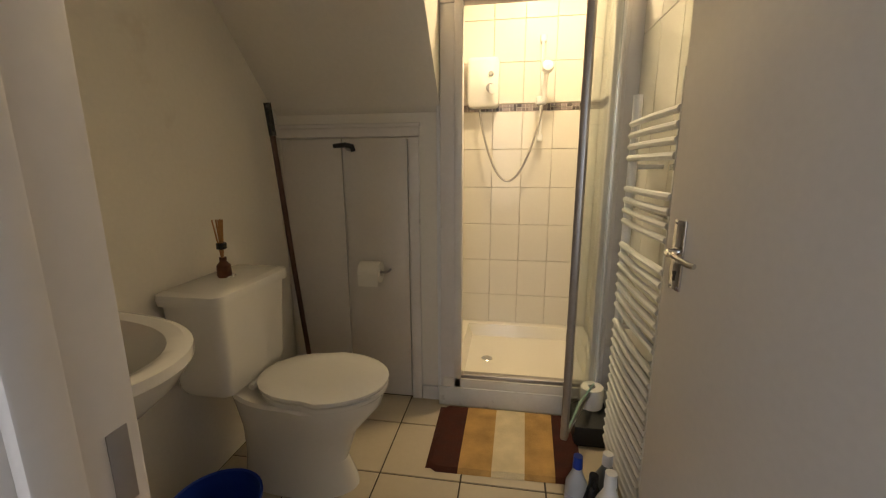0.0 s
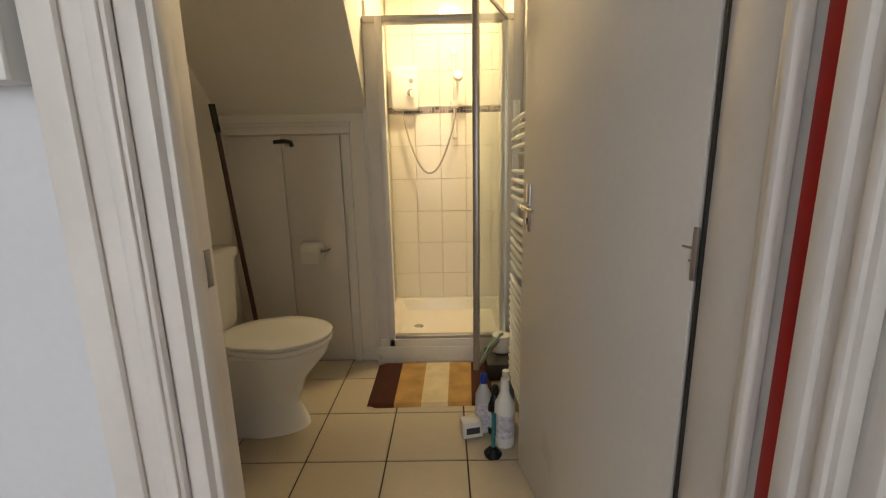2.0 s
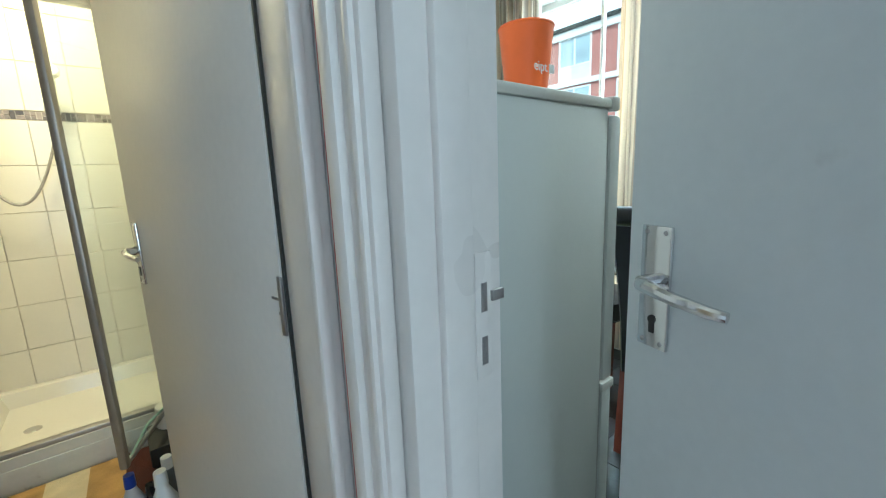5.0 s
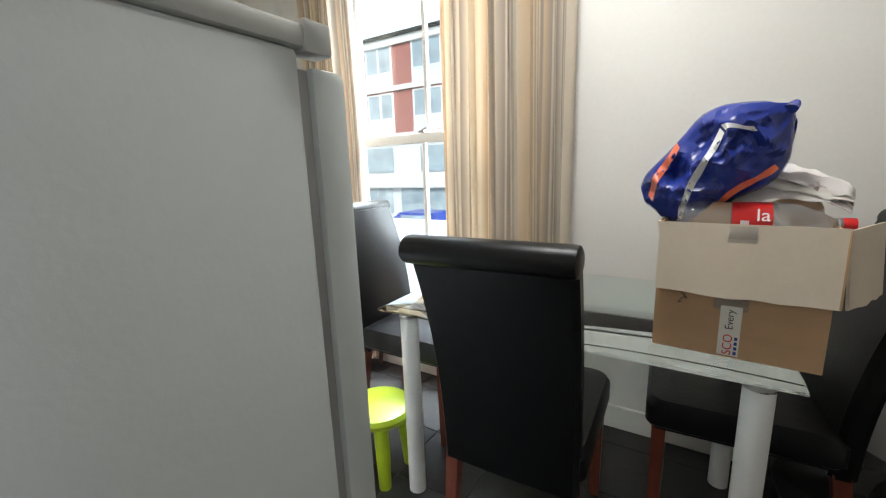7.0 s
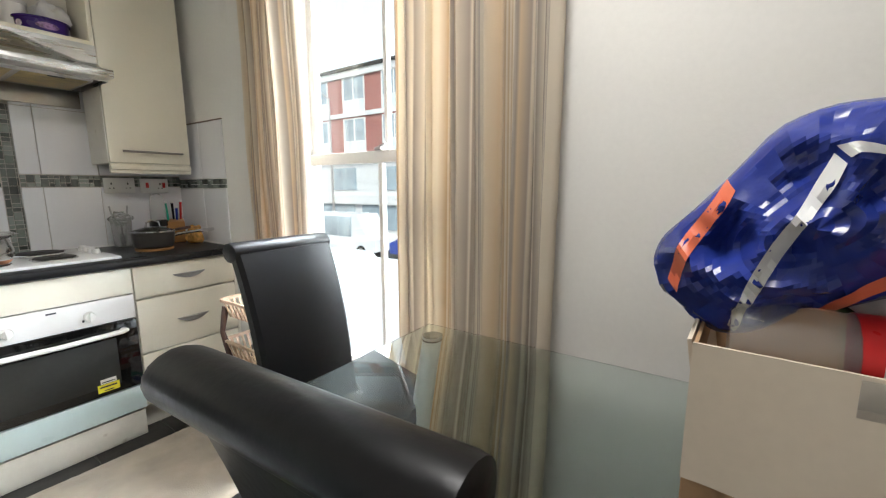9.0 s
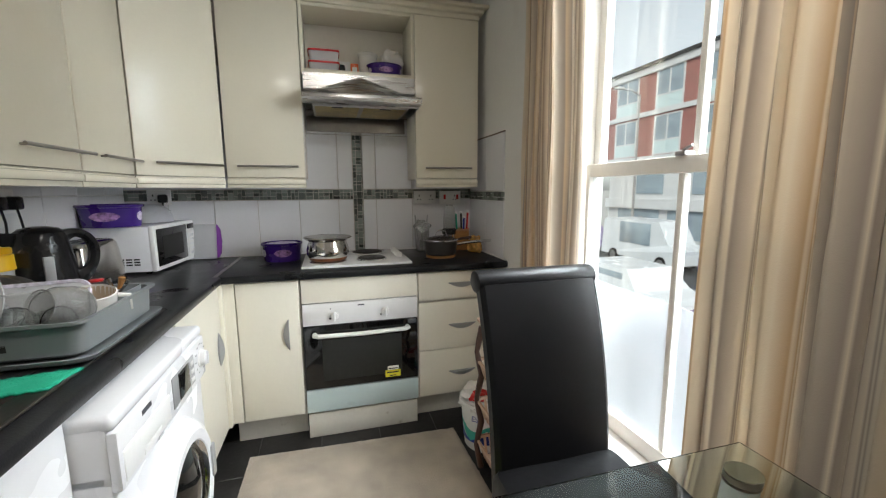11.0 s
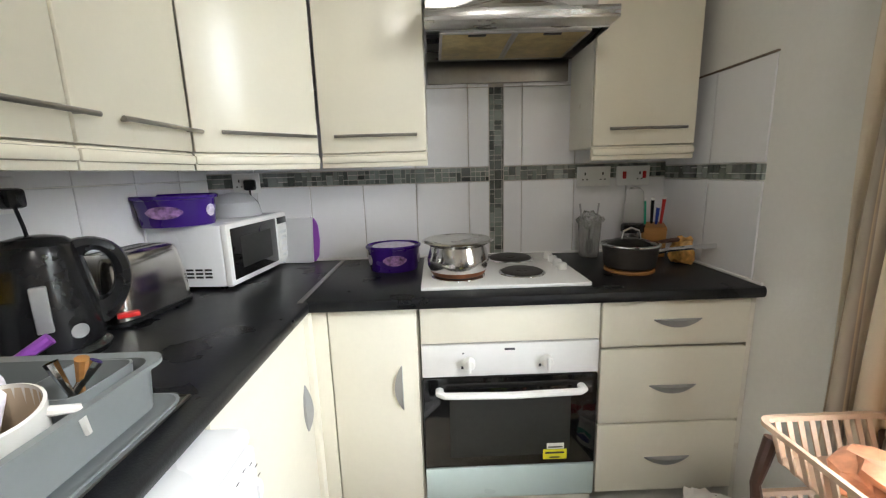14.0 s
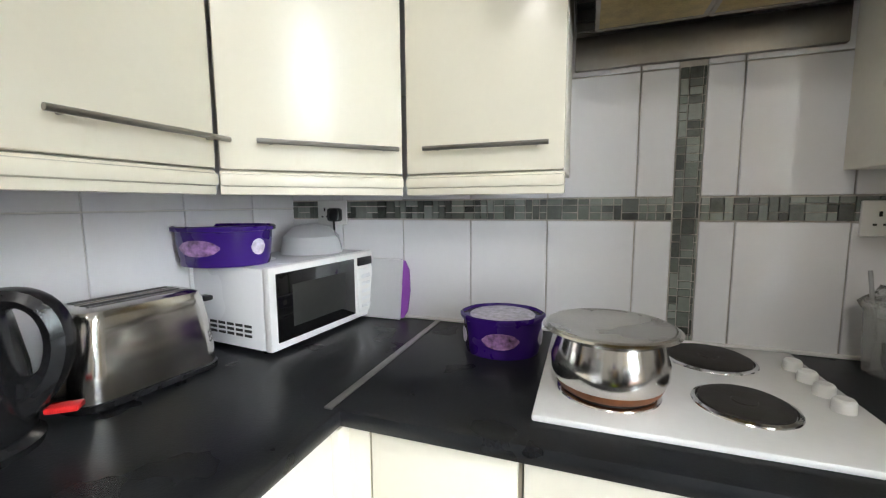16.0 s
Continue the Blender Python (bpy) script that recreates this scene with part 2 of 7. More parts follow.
GREENCL = mk("green_cloth", (0.015, 0.36, 0.21), 0.95, var=0.15, scale=10, fine=300, bump=0.8, bscale=190)
CERAMIC = mk("white_ceramic", (0.76, 0.74, 0.70), 0.12, var=0.03, rvar=0.05)
POTST = mk("pot_steel", (0.62, 0.60, 0.57), 0.16, 1.0, var=0.08, scale=8, rvar=0.05)
COPPER = mk("burnt_copper_base", (0.20, 0.075, 0.03), 0.45, 0.6, var=0.4, scale=20)
PANGREY = mk("grey_nonstick", (0.055, 0.05, 0.045), 0.38, 0.3, var=0.2, scale=12)
BROWNPAN = mk("brown_pan", (0.14, 0.055, 0.03), 0.4, 0.3, var=0.45, scale=18)
KNIFEWOOD = mk("light_wood_block", (0.36, 0.17, 0.05), 0.5, var=0.15, scale=10, stretch=(1, 1, 6))
BEIGEPL = mk("beige_basket_plastic", (0.60, 0.42, 0.30), 0.45, var=0.06)
BROWNPL = mk("brown_rack_plastic", (0.075, 0.035, 0.025), 0.4, var=0.15)
CHECK = mk("checked_cloth", (0.12, 0.12, 0.12), 0.95, var=0.9, scale=60, fine=200, bump=0.4)
BRASSY = mk("greasy_filter", (0.42, 0.33, 0.16), 0.45, 0.7, var=0.35, scale=22, fine=200)
REDMETAL = mk("red_metal_pole", (0.45, 0.02, 0.03), 0.35, var=0.1)
MATBROWN = mk("dark_brown_pile", (0.055, 0.012, 0.006), 0.95, var=0.3, scale=20, fine=240, bump=0.9, bscale=260)
MATTAN = mk("tan_pile", (0.42, 0.25, 0.085), 0.95, var=0.3, scale=12, fine=240, bump=0.9, bscale=260)
MATCREAM = mk("cream_pile", (0.62, 0.52, 0.34), 0.95, var=0.15, scale=12, fine=240, bump=0.9, bscale=260)
BLUEPL = mk("blue_plastic", (0.01, 0.04, 0.30), 0.4, var=0.1)
BRICKM = mk("red_brick_far", (0.33, 0.14, 0.12), 0.85, var=0.15, scale=2)
CONCR = mk("pale_concrete", (0.62, 0.62, 0.62), 0.8, var=0.06, scale=2)
FARWIN = mk("far_window_glass", (0.30, 0.36, 0.40), 0.15, var=0.3, scale=1)
ASPH = mk("asphalt", (0.06, 0.06, 0.062), 0.85, var=0.2, scale=4, fine=60)
PAVE = mk("pavement_stone", (0.34, 0.33, 0.31), 0.85, var=0.12, scale=3)
CARWHITE = mk("white_car_paint", (0.70, 0.72, 0.74), 0.25, var=0.03)
CARPURPLE = mk("pale_purple_car_paint", (0.20, 0.16, 0.30), 0.25, var=0.05)
LAMPGL = mk("lamp_diffuser", (1.0, 0.80, 0.50), 0.4, var=0.0, emit=6.0)
DARKBAG = mk("black_bag", (0.015, 0.015, 0.015), 0.35, var=0.3, bump=0.5, bscale=12)
PAPER = mk("white_paper", (0.72, 0.69, 0.63), 0.9, var=0.05, bump=0.2, bscale=120)
INK = mk("dark_ink", (0.03, 0.03, 0.04), 0.6, var=0.1)
BLUEINK = mk("blue_ink", (0.02, 0.05, 0.30), 0.5, var=0.1)
GREENINK = mk("green_print", (0.05, 0.45, 0.35), 0.5, var=0.2)
YLABEL = mk("yellow_label", (0.75, 0.68, 0.03), 0.45, var=0.05)
WHITEINK = mk("white_print", (0.75, 0.75, 0.75), 0.5, var=0.03)


def curtain_material():
    m = mk("striped_curtain", (0.6, 0.5, 0.38), 0.85, var=0.05, fine=200, bump=0.25, bscale=300, sheen=0.2)
    n, l = m.node_tree.nodes, m.node_tree.links
    b = n["Principled BSDF"]
    uv = n.new("ShaderNodeUVMap")
    sep = n.new("ShaderNodeSeparateXYZ")
    l.new(uv.outputs[0], sep.inputs[0])
    fr = n.new("ShaderNodeMath")
    fr.operation = 'FRACT'
    mul = n.new("ShaderNodeMath")
    mul.operation = 'MULTIPLY'
    mul.inputs[1].default_value = 3.0
    l.new(sep.outputs[0], mul.inputs[0])
    l.new(mul.outputs[0], fr.inputs[0])
    ramp = n.new("ShaderNodeValToRGB")
    ramp.color_ramp.interpolation = 'LINEAR'
    cream, tan, grey, gold = (0.70, 0.62, 0.50, 1), (0.50, 0.36, 0.22, 1), (0.36, 0.30, 0.25, 1), (0.62, 0.48, 0.32, 1)
    el = ramp.color_ramp.elements
    stops = ((0, cream), (0.14, gold), (0.24, cream), (0.30, tan), (0.31, cream), (0.335, tan), (0.345, cream), (0.37, tan), (0.38, cream),
             (0.50, grey), (0.515, gold), (0.57, grey), (0.585, cream), (0.70, grey), (0.715, cream), (0.73, grey), (0.80, cream), (0.81, grey),
             (0.88, cream), (0.89, grey), (0.90, cream), (0.905, grey), (0.915, cream))
    el[0].position, el[0].color = stops[0]
    el[1].position, el[1].color = stops[1]
    for p, c in stops[2:]:
        e = el.new(p)
        e.color = c
    l.new(fr.outputs[0], ramp.inputs[0])
    l.new(ramp.outputs[0], b.inputs["Base Color"])
    tr = n.new("ShaderNodeBsdfTranslucent")
    l.new(ramp.outputs[0], tr.inputs[0])
    mixs = n.new("ShaderNodeMixShader")
    mixs.inputs[0].default_value = 0.35
    l.new(b.outputs[0], mixs.inputs[1])
    l.new(tr.outputs[0], mixs.inputs[2])
    l.new(mixs.outputs[0], n["Material Output"].inputs[0])
    return m


CURTAIN = curtain_material()


# ---------------------------------------------------------------- mesh helpers
class G:
    """Gathers the faces of one mesh."""

    def __init__(self):
        self.v, self.f = [], []

    def put(self, verts, faces, m=None):
        k = len(self.v)
        self.v += [tuple(m @ Vector(p)) if m else tuple(p) for p in verts]
        self.f += [tuple(i + k for i in f) for f in faces]
        return self

    def box(self, x0, x1, y0, y1, z0, z1, bev=0.0, m=None, seg=2):
        if bev <= 0:
            vs = [(x, y, z) for x in (x0, x1) for y in (y0, y1) for z in (z0, z1)]
            return self.put(vs, [(0, 1, 3, 2), (4, 6, 7, 5), (0, 4, 5, 1), (2, 3, 7, 6), (0, 2, 6, 4), (1, 5, 7, 3)], m)
        bm = bmesh.new()
        bmesh.ops.create_cube(bm, size=1)
        for p in bm.verts:
            p.co = ((x0 + x1) / 2 + p.co.x * (x1 - x0), (y0 + y1) / 2 + p.co.y * (y1 - y0), (z0 + z1) / 2 + p.co.z * (z1 - z0))
        bev = min(bev, 0.48 * min(abs(x1 - x0), abs(y1 - y0), abs(z1 - z0)))
        bmesh.ops.bevel(bm, geom=bm.edges[:], offset=bev, segments=seg, affect='EDGES', profile=0.5)
        bm.verts.index_update()
        self.put([p.co[:] for p in bm.verts], [[p.index for p in f.verts] for f in bm.faces], m)
        bm.free()
        return self

    def lathe(self, prof, n=24, m=None, a0=0.0, a1=2 * math.pi):
        """Turns (radius, height) pairs round z."""
        full = abs(a1 - a0 - 2 * math.pi) < 1e-6
        cols = n if full else n + 1
        vs = [(r * math.cos(a0 + (a1 - a0) * i / n), r * math.sin(a0 + (a1 - a0) * i / n), z) for i in range(cols) for r, z in prof]
        k = len(prof)
        fs = []
        for i in range(n):
            j = (i + 1) % cols
            for q in range(k - 1):
                fs.append((i * k + q, j * k + q, j * k + q + 1, i * k + q + 1))
        return self.put(vs, fs, m)

    def tube(self, pts, r, n=8, m=None, flat=1.0):
        pts = [Vector(p) for p in pts]
        rs = r if isinstance(r, (list, tuple)) else [r] * len(pts)
        vs, fs, side = [], [], None
        for i, p in enumerate(pts):
            d = (pts[min(i + 1, len(pts) - 1)] - pts[max(i - 1, 0)]).normalized()
            if side is None:
                side = d.cross(Vector((0, 0, 1)) if abs(d.z) < 0.9 else Vector((1, 0, 0))).normalized()
            side = (side - d * side.dot(d)).normalized()
            up = d.cross(side)
            for k in range(n):
                a = 2 * math.pi * k / n
                vs.append(p + side * (rs[i] * math.cos(a)) + up * (rs[i] * flat * math.sin(a)))
        for i in range(len(pts) - 1):
            for k in range(n):
                fs.append((i * n + k, i * n + (k + 1) % n, (i + 1) * n + (k + 1) % n, (i + 1) * n + k))
        fs.append(tuple(range(n))[::-1])
        fs.append(tuple((len(pts) - 1) * n + k for k in range(n)))
        return self.put(vs, fs, m)

    def prism(self, outline, z0, z1, m=None):
        """A flat outline of (x, y), raised from z0 to z1."""
        k = len(outline)
        vs = [(x, y, z0) for x, y in outline] + [(x, y, z1) for x, y in outline]
        return self.put(vs, [tuple(range(k))[::-1], tuple(range(k, 2 * k))] + [(i, (i + 1) % k, k + (i + 1) % k, k + i) for i in range(k)], m)

    def loft(self, rings, m=None, caps=True):
        k = len(rings[0])
        vs = [p for ring in rings for p in ring]
        fs = [(i * k + j, i * k + (j + 1) % k, (i + 1) * k + (j + 1) % k, (i + 1) * k + j) for i in range(len(rings) - 1) for j in range(k)]
        if caps:
            fs += [tuple(range(k))[::-1], tuple((len(rings) - 1) * k + j for j in range(k))]
        return self.put(vs, fs, m)

    def mesh(self, name, mat, smooth=32):
        me = bpy.data.meshes.new(name)
        me.from_pydata(self.v, [], self.f)
        bm = bmesh.new()
        bm.from_mesh(me)
        bmesh.ops.recalc_face_normals(bm, faces=bm.faces[:])
        bm.to_mesh(me)
        bm.free()
        me.materials.append(mat)
        if smooth:
            me.shade_smooth()
            me.set_sharp_from_angle(angle=radians(smooth))
        return me


def part(name, g, mat, parent, label="", smooth=32):
    ob = new(name, g.mesh(name, mat, smooth))
    ob.parent = parent
    if label:
        tagged(ob, label)
    return ob


def thing(name, label, category, x=0, y=0, z=0, rz=0, group="", kind="", rx=0, ry=0):
    ob = new(name)
    ob.empty_display_size = 0.05
    ob.matrix_basis = pose(x, y, z, rx, ry, rz)
    return tagged(ob, label, category, group, kind)


def solid(name, g, mat, label, category, m=None, group="", kind="", smooth=32):
    ob = new(name, g.mesh(name, mat, smooth))
    if m:
        ob.matrix_basis = m
    return tagged(ob, label, category, group, kind)


def setting(name, g, mat, label, category="wall", smooth=0):
    return solid(name, g, mat, label, category, kind="structure", smooth=smooth)


def rounded(w, d, r, n=5, cx=0, cy=0):
    """The outline of a rectangle with round corners."""
    out = []
    for sx, sy, a in ((1, 1, 0), (-1, 1, 90), (-1, -1, 180), (1, -1, 270)):
        for i in range(n + 1):
            t = radians(a + 90 * i / n)
            out.append((cx + sx * (w / 2 - r) + r * math.cos(t), cy + sy * (d / 2 - r) + r * math.sin(t)))
    return out


def ring(outline, z):
    return [(x, y, z) for x, y in outline]


def blob(rx, ry, rz, seed, rough=0.25, n=3, z0=None):
    """A crumpled lump."""
    bm = bmesh.new()
    bmesh.ops.create_icosphere(bm, subdivisions=n, radius=1)
    for p in bm.verts:
        d = p.co.normalized()
        k = 1 + rough * noise.noise(d * 1.7 + Vector((seed, 0, 0))) + rough * 0.6 * noise.noise(d * 5 + Vector((0, seed, 0)))
        p.co = Vector((d.x * rx * k, d.y * ry * k, d.z * rz * k))
        if z0 is not None:
            p.co.z = max(p.co.z, z0)
    bm.verts.index_update()
    g = G().put([p.co[:] for p in bm.verts], [[p.index for p in f.verts] for f in bm.faces])
    bm.free()
    return g


def words(name, text, size, mat, parent, m, label=""):
    """Flat raised lettering as a mesh."""
    cu = bpy.data.curves.new(name, 'FONT')
    cu.body, cu.size, cu.extrude = text, size, 0.0004
    cu.align_x, cu.align_y = 'CENTER', 'CENTER'
    tmp = bpy.data.objects.new(name, cu)
    me = bpy.data.meshes.new_from_object(tmp)
    bpy.data.objects.remove(tmp)
    me.materials.append(mat)
    ob = new(name, me)
    ob.parent = parent
    ob.matrix_basis = m
    return ob

# ---------------------------------------------------------------- structure
XL, XR, YB, YS = 0.095, 2.165, -0.035, -4.30      # kitchen: west and east wall, north and south wall
XW = -0.115                                        # west face of the wall between bathroom, hall and kitchen
HY = -2.70                                        # hall face of the bathroom's front wall

setting("floor_kitchen", G().box(XW, 2.45, YS - .1, 0.1, -0.12, -0.003), KJOINT, "dark joint bed under slate-look kitchen floor tiles", "floor")
setting("floor_bathroom", G().box(-1.93, XW, -2.64, 0.05, -0.12, -0.004), BJOINT, "dark grout bed under beige bathroom floor tiles", "floor")
setting("floor_hall", G().box(-2.1, XW, -5.3, -2.64, -0.12, 0.0), CARPET, "dark red-brown worn hall carpet", "floor")
setting("wall_north", G().box(XW, 2.45, YB, 0.12, 0, 2.6), GROUT, "kitchen wall behind cooker with pale tile grout", "wall")
setting("wall_west", G().box(XW, XL, -2.690, YB, 0, 2.6).box(XW, 0.002, -2.885, -2.690, 0, 2.6).box(XW, 0.03, YS, -3.655, 0, 2.6).box(XW, 0.03, -3.655, -2.885, 2.06, 2.6),
        WALL, "off-white painted wall between bathroom and kitchen", "wall")
setting("wall_east", G().box(XR, 2.45, -1.08, YB, 0, 2.6).box(XR, 2.45, YS, -2.22, 0, 2.6)
        .box(XR, 2.45, -2.22, -1.08, 0, 0.27).box(XR, 2.45, -2.22, -1.08, 2.44, 2.6), WALL, "off-white painted window wall with faint scuffs", "wall")
setting("wall_south", G().box(XW, 2.45, YS - .12, YS, 0, 2.6), WALL, "plain off-white kitchen end wall", "wall")
setting("ceiling_kitchen", G().box(XW, 2.45, YS - .12, 0.12, 2.6, 2.7), CEIL, "plain white kitchen ceiling", "ceiling")
setting("ceiling_hall", G().box(-2.1, XW, -5.3, HY, 2.6, 2.7), CEIL, "plain white hall ceiling", "ceiling")
setting("ceiling_bathroom", G().box(-1.93, XW, HY, 0.05, 2.45, 2.55), CEIL, "plain white bathroom ceiling", "ceiling")
setting("wall_bath_front", G().box(-2.1, -0.95, HY, -2.625, 0, 2.6).box(-0.95, XW, HY, -2.585, 2.09, 2.6), HALLWALL, "bluish-white wall beside the bathroom door", "wall")
setting("wall_bath_west", G().box(-1.93, -1.80, -2.585, 0.05, 0, 2.45), BATHWALL, "cream painted bathroom wall with faint stains", "wall")
setting("wall_shower_back", G().box(-1.80, XW, -0.13, 0.05, 0, 2.45), SHGROUT, "shower back wall with pale grout", "wall")
setting("wall_shower_west", G().box(-1.06, -0.965, -0.90, -0.13, 0, 2.45), SHGROUT, "shower side wall with pale grout", "wall")
setting("wall_hall_west", G().box(-2.1, -2.0, -5.3, HY, 0, 2.6), HALLWALL, "plain bluish-white hall wall", "wall")
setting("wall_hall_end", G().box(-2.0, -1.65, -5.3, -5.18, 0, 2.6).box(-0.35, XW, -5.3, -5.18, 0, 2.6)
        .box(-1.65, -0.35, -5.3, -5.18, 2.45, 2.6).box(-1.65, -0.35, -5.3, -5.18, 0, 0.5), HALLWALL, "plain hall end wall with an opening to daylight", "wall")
setting("wall_hall_east", G().box(XW, XL, -5.3, YS - .12, 0, 2.6), HALLWALL, "plain hall wall", "wall")

# sloped soffit under the stairs and the cupboard wall beneath it
g = G()
g.put([(x, y, z) for x in (-1.80, -0.975) for y, z in ((-0.88, 1.45), (-0.935, 1.495), (-1.89, 2.45), (-0.88, 2.45))],
      [(0, 1, 2, 3), (4, 7, 6, 5), (0, 4, 5, 1), (1, 5, 6, 2), (2, 6, 7, 3), (3, 7, 4, 0)])
setting("stair_soffit", g, BATHWALL, "sloping painted underside of stairs over the cupboard", "soffit")
setting("wall_cupboard", G().box(-1.80, -0.967, -0.905, -0.83, 0, 1.49), BATHWALL, "painted wall under the stairs around a cupboard", "wall")

# skirting boards
setting("baseboard_east", G().box(2.148, XR, YS, -2.53, 0, 0.11, 0.004), GLOSS, "white painted kitchen skirting board", "skirting")
setting("baseboard_bath", G().box(-1.075, -0.975, -0.925, -0.906, 0, 0.075, 0.004), GLOSS, "cream painted skirting stub beside the shower", "skirting")


def profile_x(x0, x1, z0, z1, y, depth):
    """An upright architrave on a wall that faces -y: flat band with two raised beads."""
    g = G()
    s = 1 if x1 > x0 else -1
    w = abs(x1 - x0)
    g.box(min(x0, x1), max(x0, x1), y - depth * .55, y, z0, z1, 0.004)
    g.box(min(x0 + s * .55 * w, x1), max(x0 + s * .55 * w, x1), y - depth, y - depth * .5, z0, z1, 0.007)
    g.box(min(x0 + s * .06 * w, x0 + s * .26 * w), max(x0 + s * .06 * w, x0 + s * .26 * w), y - depth * .8, y - depth * .5, z0, z1, 0.006)
    return g


# bathroom door case
case = thing("door_1_frame", "white gloss-painted bathroom door frame with moulded architrave", "door frame", kind="structure")
part("jamb_lining", G().box(-0.95, -0.92, HY - .004, -2.612, 0, 2.09, 0.003).box(-0.92, -0.909, -2.69, -2.66, 0, 2.05, 0.003), GLOSS, case)
part("jamb_lining", G().box(-0.135, XW, HY - .004, -2.602, 0, 2.09, 0.003), GLOSS, case)
# nearly flush dark strip paints the shade of the open hinge gap
part("draught_strip", G().box(-0.1385, XW, -2.602, -2.596, 0, 2.05), DARKIN, case, "dark strip standing in for the shade in the hinge gap")
part("head_lining", G().box(-0.92, -0.135, HY - .004, -2.575, 2.06, 2.09, 0.003), GLOSS, case)
part("architrave", profile_x(-0.948, -1.045, 0, 2.14, HY - .004, 0.026), GLOSS, case)
part("architrave", G().box(-0.140, XW - .0005, HY - .030, HY - .005, 0, 2.12, 0.008).box(-0.146, -0.130, HY - .036, HY - .02, 0, 2.12, 0.006), GLOSS, case)
part("architrave", G().box(-1.045, -0.12, HY - .022, HY - .0045, 2.14, 2.22, 0.006), GLOSS, case)
part("strike_plate", G().box(-0.9205, -0.9192, -2.638, -2.622, 0.985, 1.045, 0.0005), DULLAL, case, "worn metal strike plate")
solid("red_strip", G().box(XW - .012, XW - .0005, -2.785, -2.752, 0, 2.4, 0.003), RED, "narrow red painted batten in the hall corner", "trim", kind="structure")

# kitchen door case
case = thing("door_2_frame", "white gloss-painted kitchen door frame with moulded architrave", "door frame", kind="structure")
part("architrave", G().box(XW - .020, XW - .0005, -2.860, -2.788, 0, 2.12, 0.005).box(XW - .030, XW - .012, -2.820, -2.790, 0, 2.12, 0.008)
     .box(XW - .026, XW - .012, -2.852, -2.838, 0, 2.12, 0.005), GLOSS, case)
part("architrave", G().box(XW - .022, XW - .0005, -3.73, -3.64, 0, 2.12, 0.006), GLOSS, case)
part("architrave", G().box(XW - .022, XW - .0005, -3.73, -2.788, 2.12, 2.20, 0.006), GLOSS, case)
part("jamb_lining", G().box(XW - .003, 0.004, -2.886, -2.864, 0, 2.04, 0.003).box(-0.085, -0.045, -2.897, -2.885, 0, 2.04, 0.003), GLOSS, case)
part("jamb_lining", G().box(XW - .003, 0.032, -3.657, -3.634, 0, 2.04, 0.003), GLOSS, case)
part("head_lining", G().box(XW - .003, 0.032, -3.634, -2.886, 2.035, 2.062, 0.003), GLOSS, case)
plate = part("strike_plate", G().box(-0.036, -0.012, -2.8872, -2.8855, 0.975, 1.115, 0.0008), GLOSS, case, "worn metal strike plate with two keeps")
part("keep", G().box(-0.028, -0.019, -2.8878, -2.8868, 0.99, 1.022, 0.0004), DULLAL, plate)
part("keep", G().box(-0.028, -0.019, -2.8878, -2.8868, 1.05, 1.082, 0.0004).box(-0.014, 0.004, -2.891, -2.8868, 1.060, 1.072, 0.001), DULLAL, plate)


def lever(parent, y, z, s, plate_h, mat, reach):
    """A lever handle on a back plate, on a leaf whose face is x = 0 (looking to -x) and whose width runs along y."""
    h = part("door_handle", G().box(-0.006, -0.0005, y - .021, y + .021, z - plate_h * .55, z + plate_h * .45, 0.002), mat, parent, "chrome lever handle on a long back plate")
    g = G().lathe([(0.0, 0), (0.011, 0), (0.011, 0.022), (0.0, 0.022)], 12, pose(-0.005, y, z, 0, -90, 0))
    g.tube([(-0.028, y, z), (-0.034, y + s * .015, z + .001), (-0.036, y + s * reach * .5, z - .004), (-0.034, y + s * reach * .85, z - .008), (-0.030, y + s * reach, z - .009)],
           [0.0085, 0.0085, 0.0075, 0.007, 0.006], 10)
    part("lever", g, CHROME, h)
    part("keyhole", G().box(-0.0072, -0.0055, y - .004, y + .004, z - .066, z - .048, 0.001).lathe([(0, 0), (0.0055, 0), (0.0055, 0.0018), (0, 0.0018)], 10, pose(-0.0055, y, z - .048, 0, -90, 0)), DARKIN, h)
    for dy in (-.013, .013):
        for dz in (-plate_h * .5, plate_h * .4):
            part("screw", G().lathe([(0, .0016), (0.0028, 0.001), (0.0032, 0)], 8, pose(-0.006, y + dy, z + dz, 0, -90, 0)), DULLAL, h)


# bathroom door, open inwards against the towel radiator
d1 = thing("bathroom_door", "off-white painted flush bathroom door standing open, scuffed at the hinge edge", "door", -0.140, -2.588, 0, 10.6)
part("leaf", G().box(0.0, 0.038, 0.0, 0.765, 0.008, 2.02, 0.003), DOORPAINT, d1)
lever(d1, 0.712, 1.035, -1, 0.16, CHROME, 0.10)
part("hinge", G().box(-0.004, 0.0, -0.006, 0.004, 0.97, 1.06, 0.001).box(-0.002, -0.0003, 0.004, 0.028, 1.022, 1.026).box(-0.0015, -0.0003, 0.008, 0.012, 1.0, 1.004), DULLAL, d1, "painted-over hinge with a dark scratch")

# kitchen door, ajar
d2 = thing("kitchen_door", "white painted kitchen door standing ajar with grubby marks round the handle", "door", -0.008, -3.632, 0, -17.0)
part("leaf", G().box(0.0, 0.038, 0.0, 0.735, 0.008, 2.02, 0.003), KDOORPAINT, d2)
lever(d2, 0.690, 1.055, -1, 0.155, CHROME, 0.105)

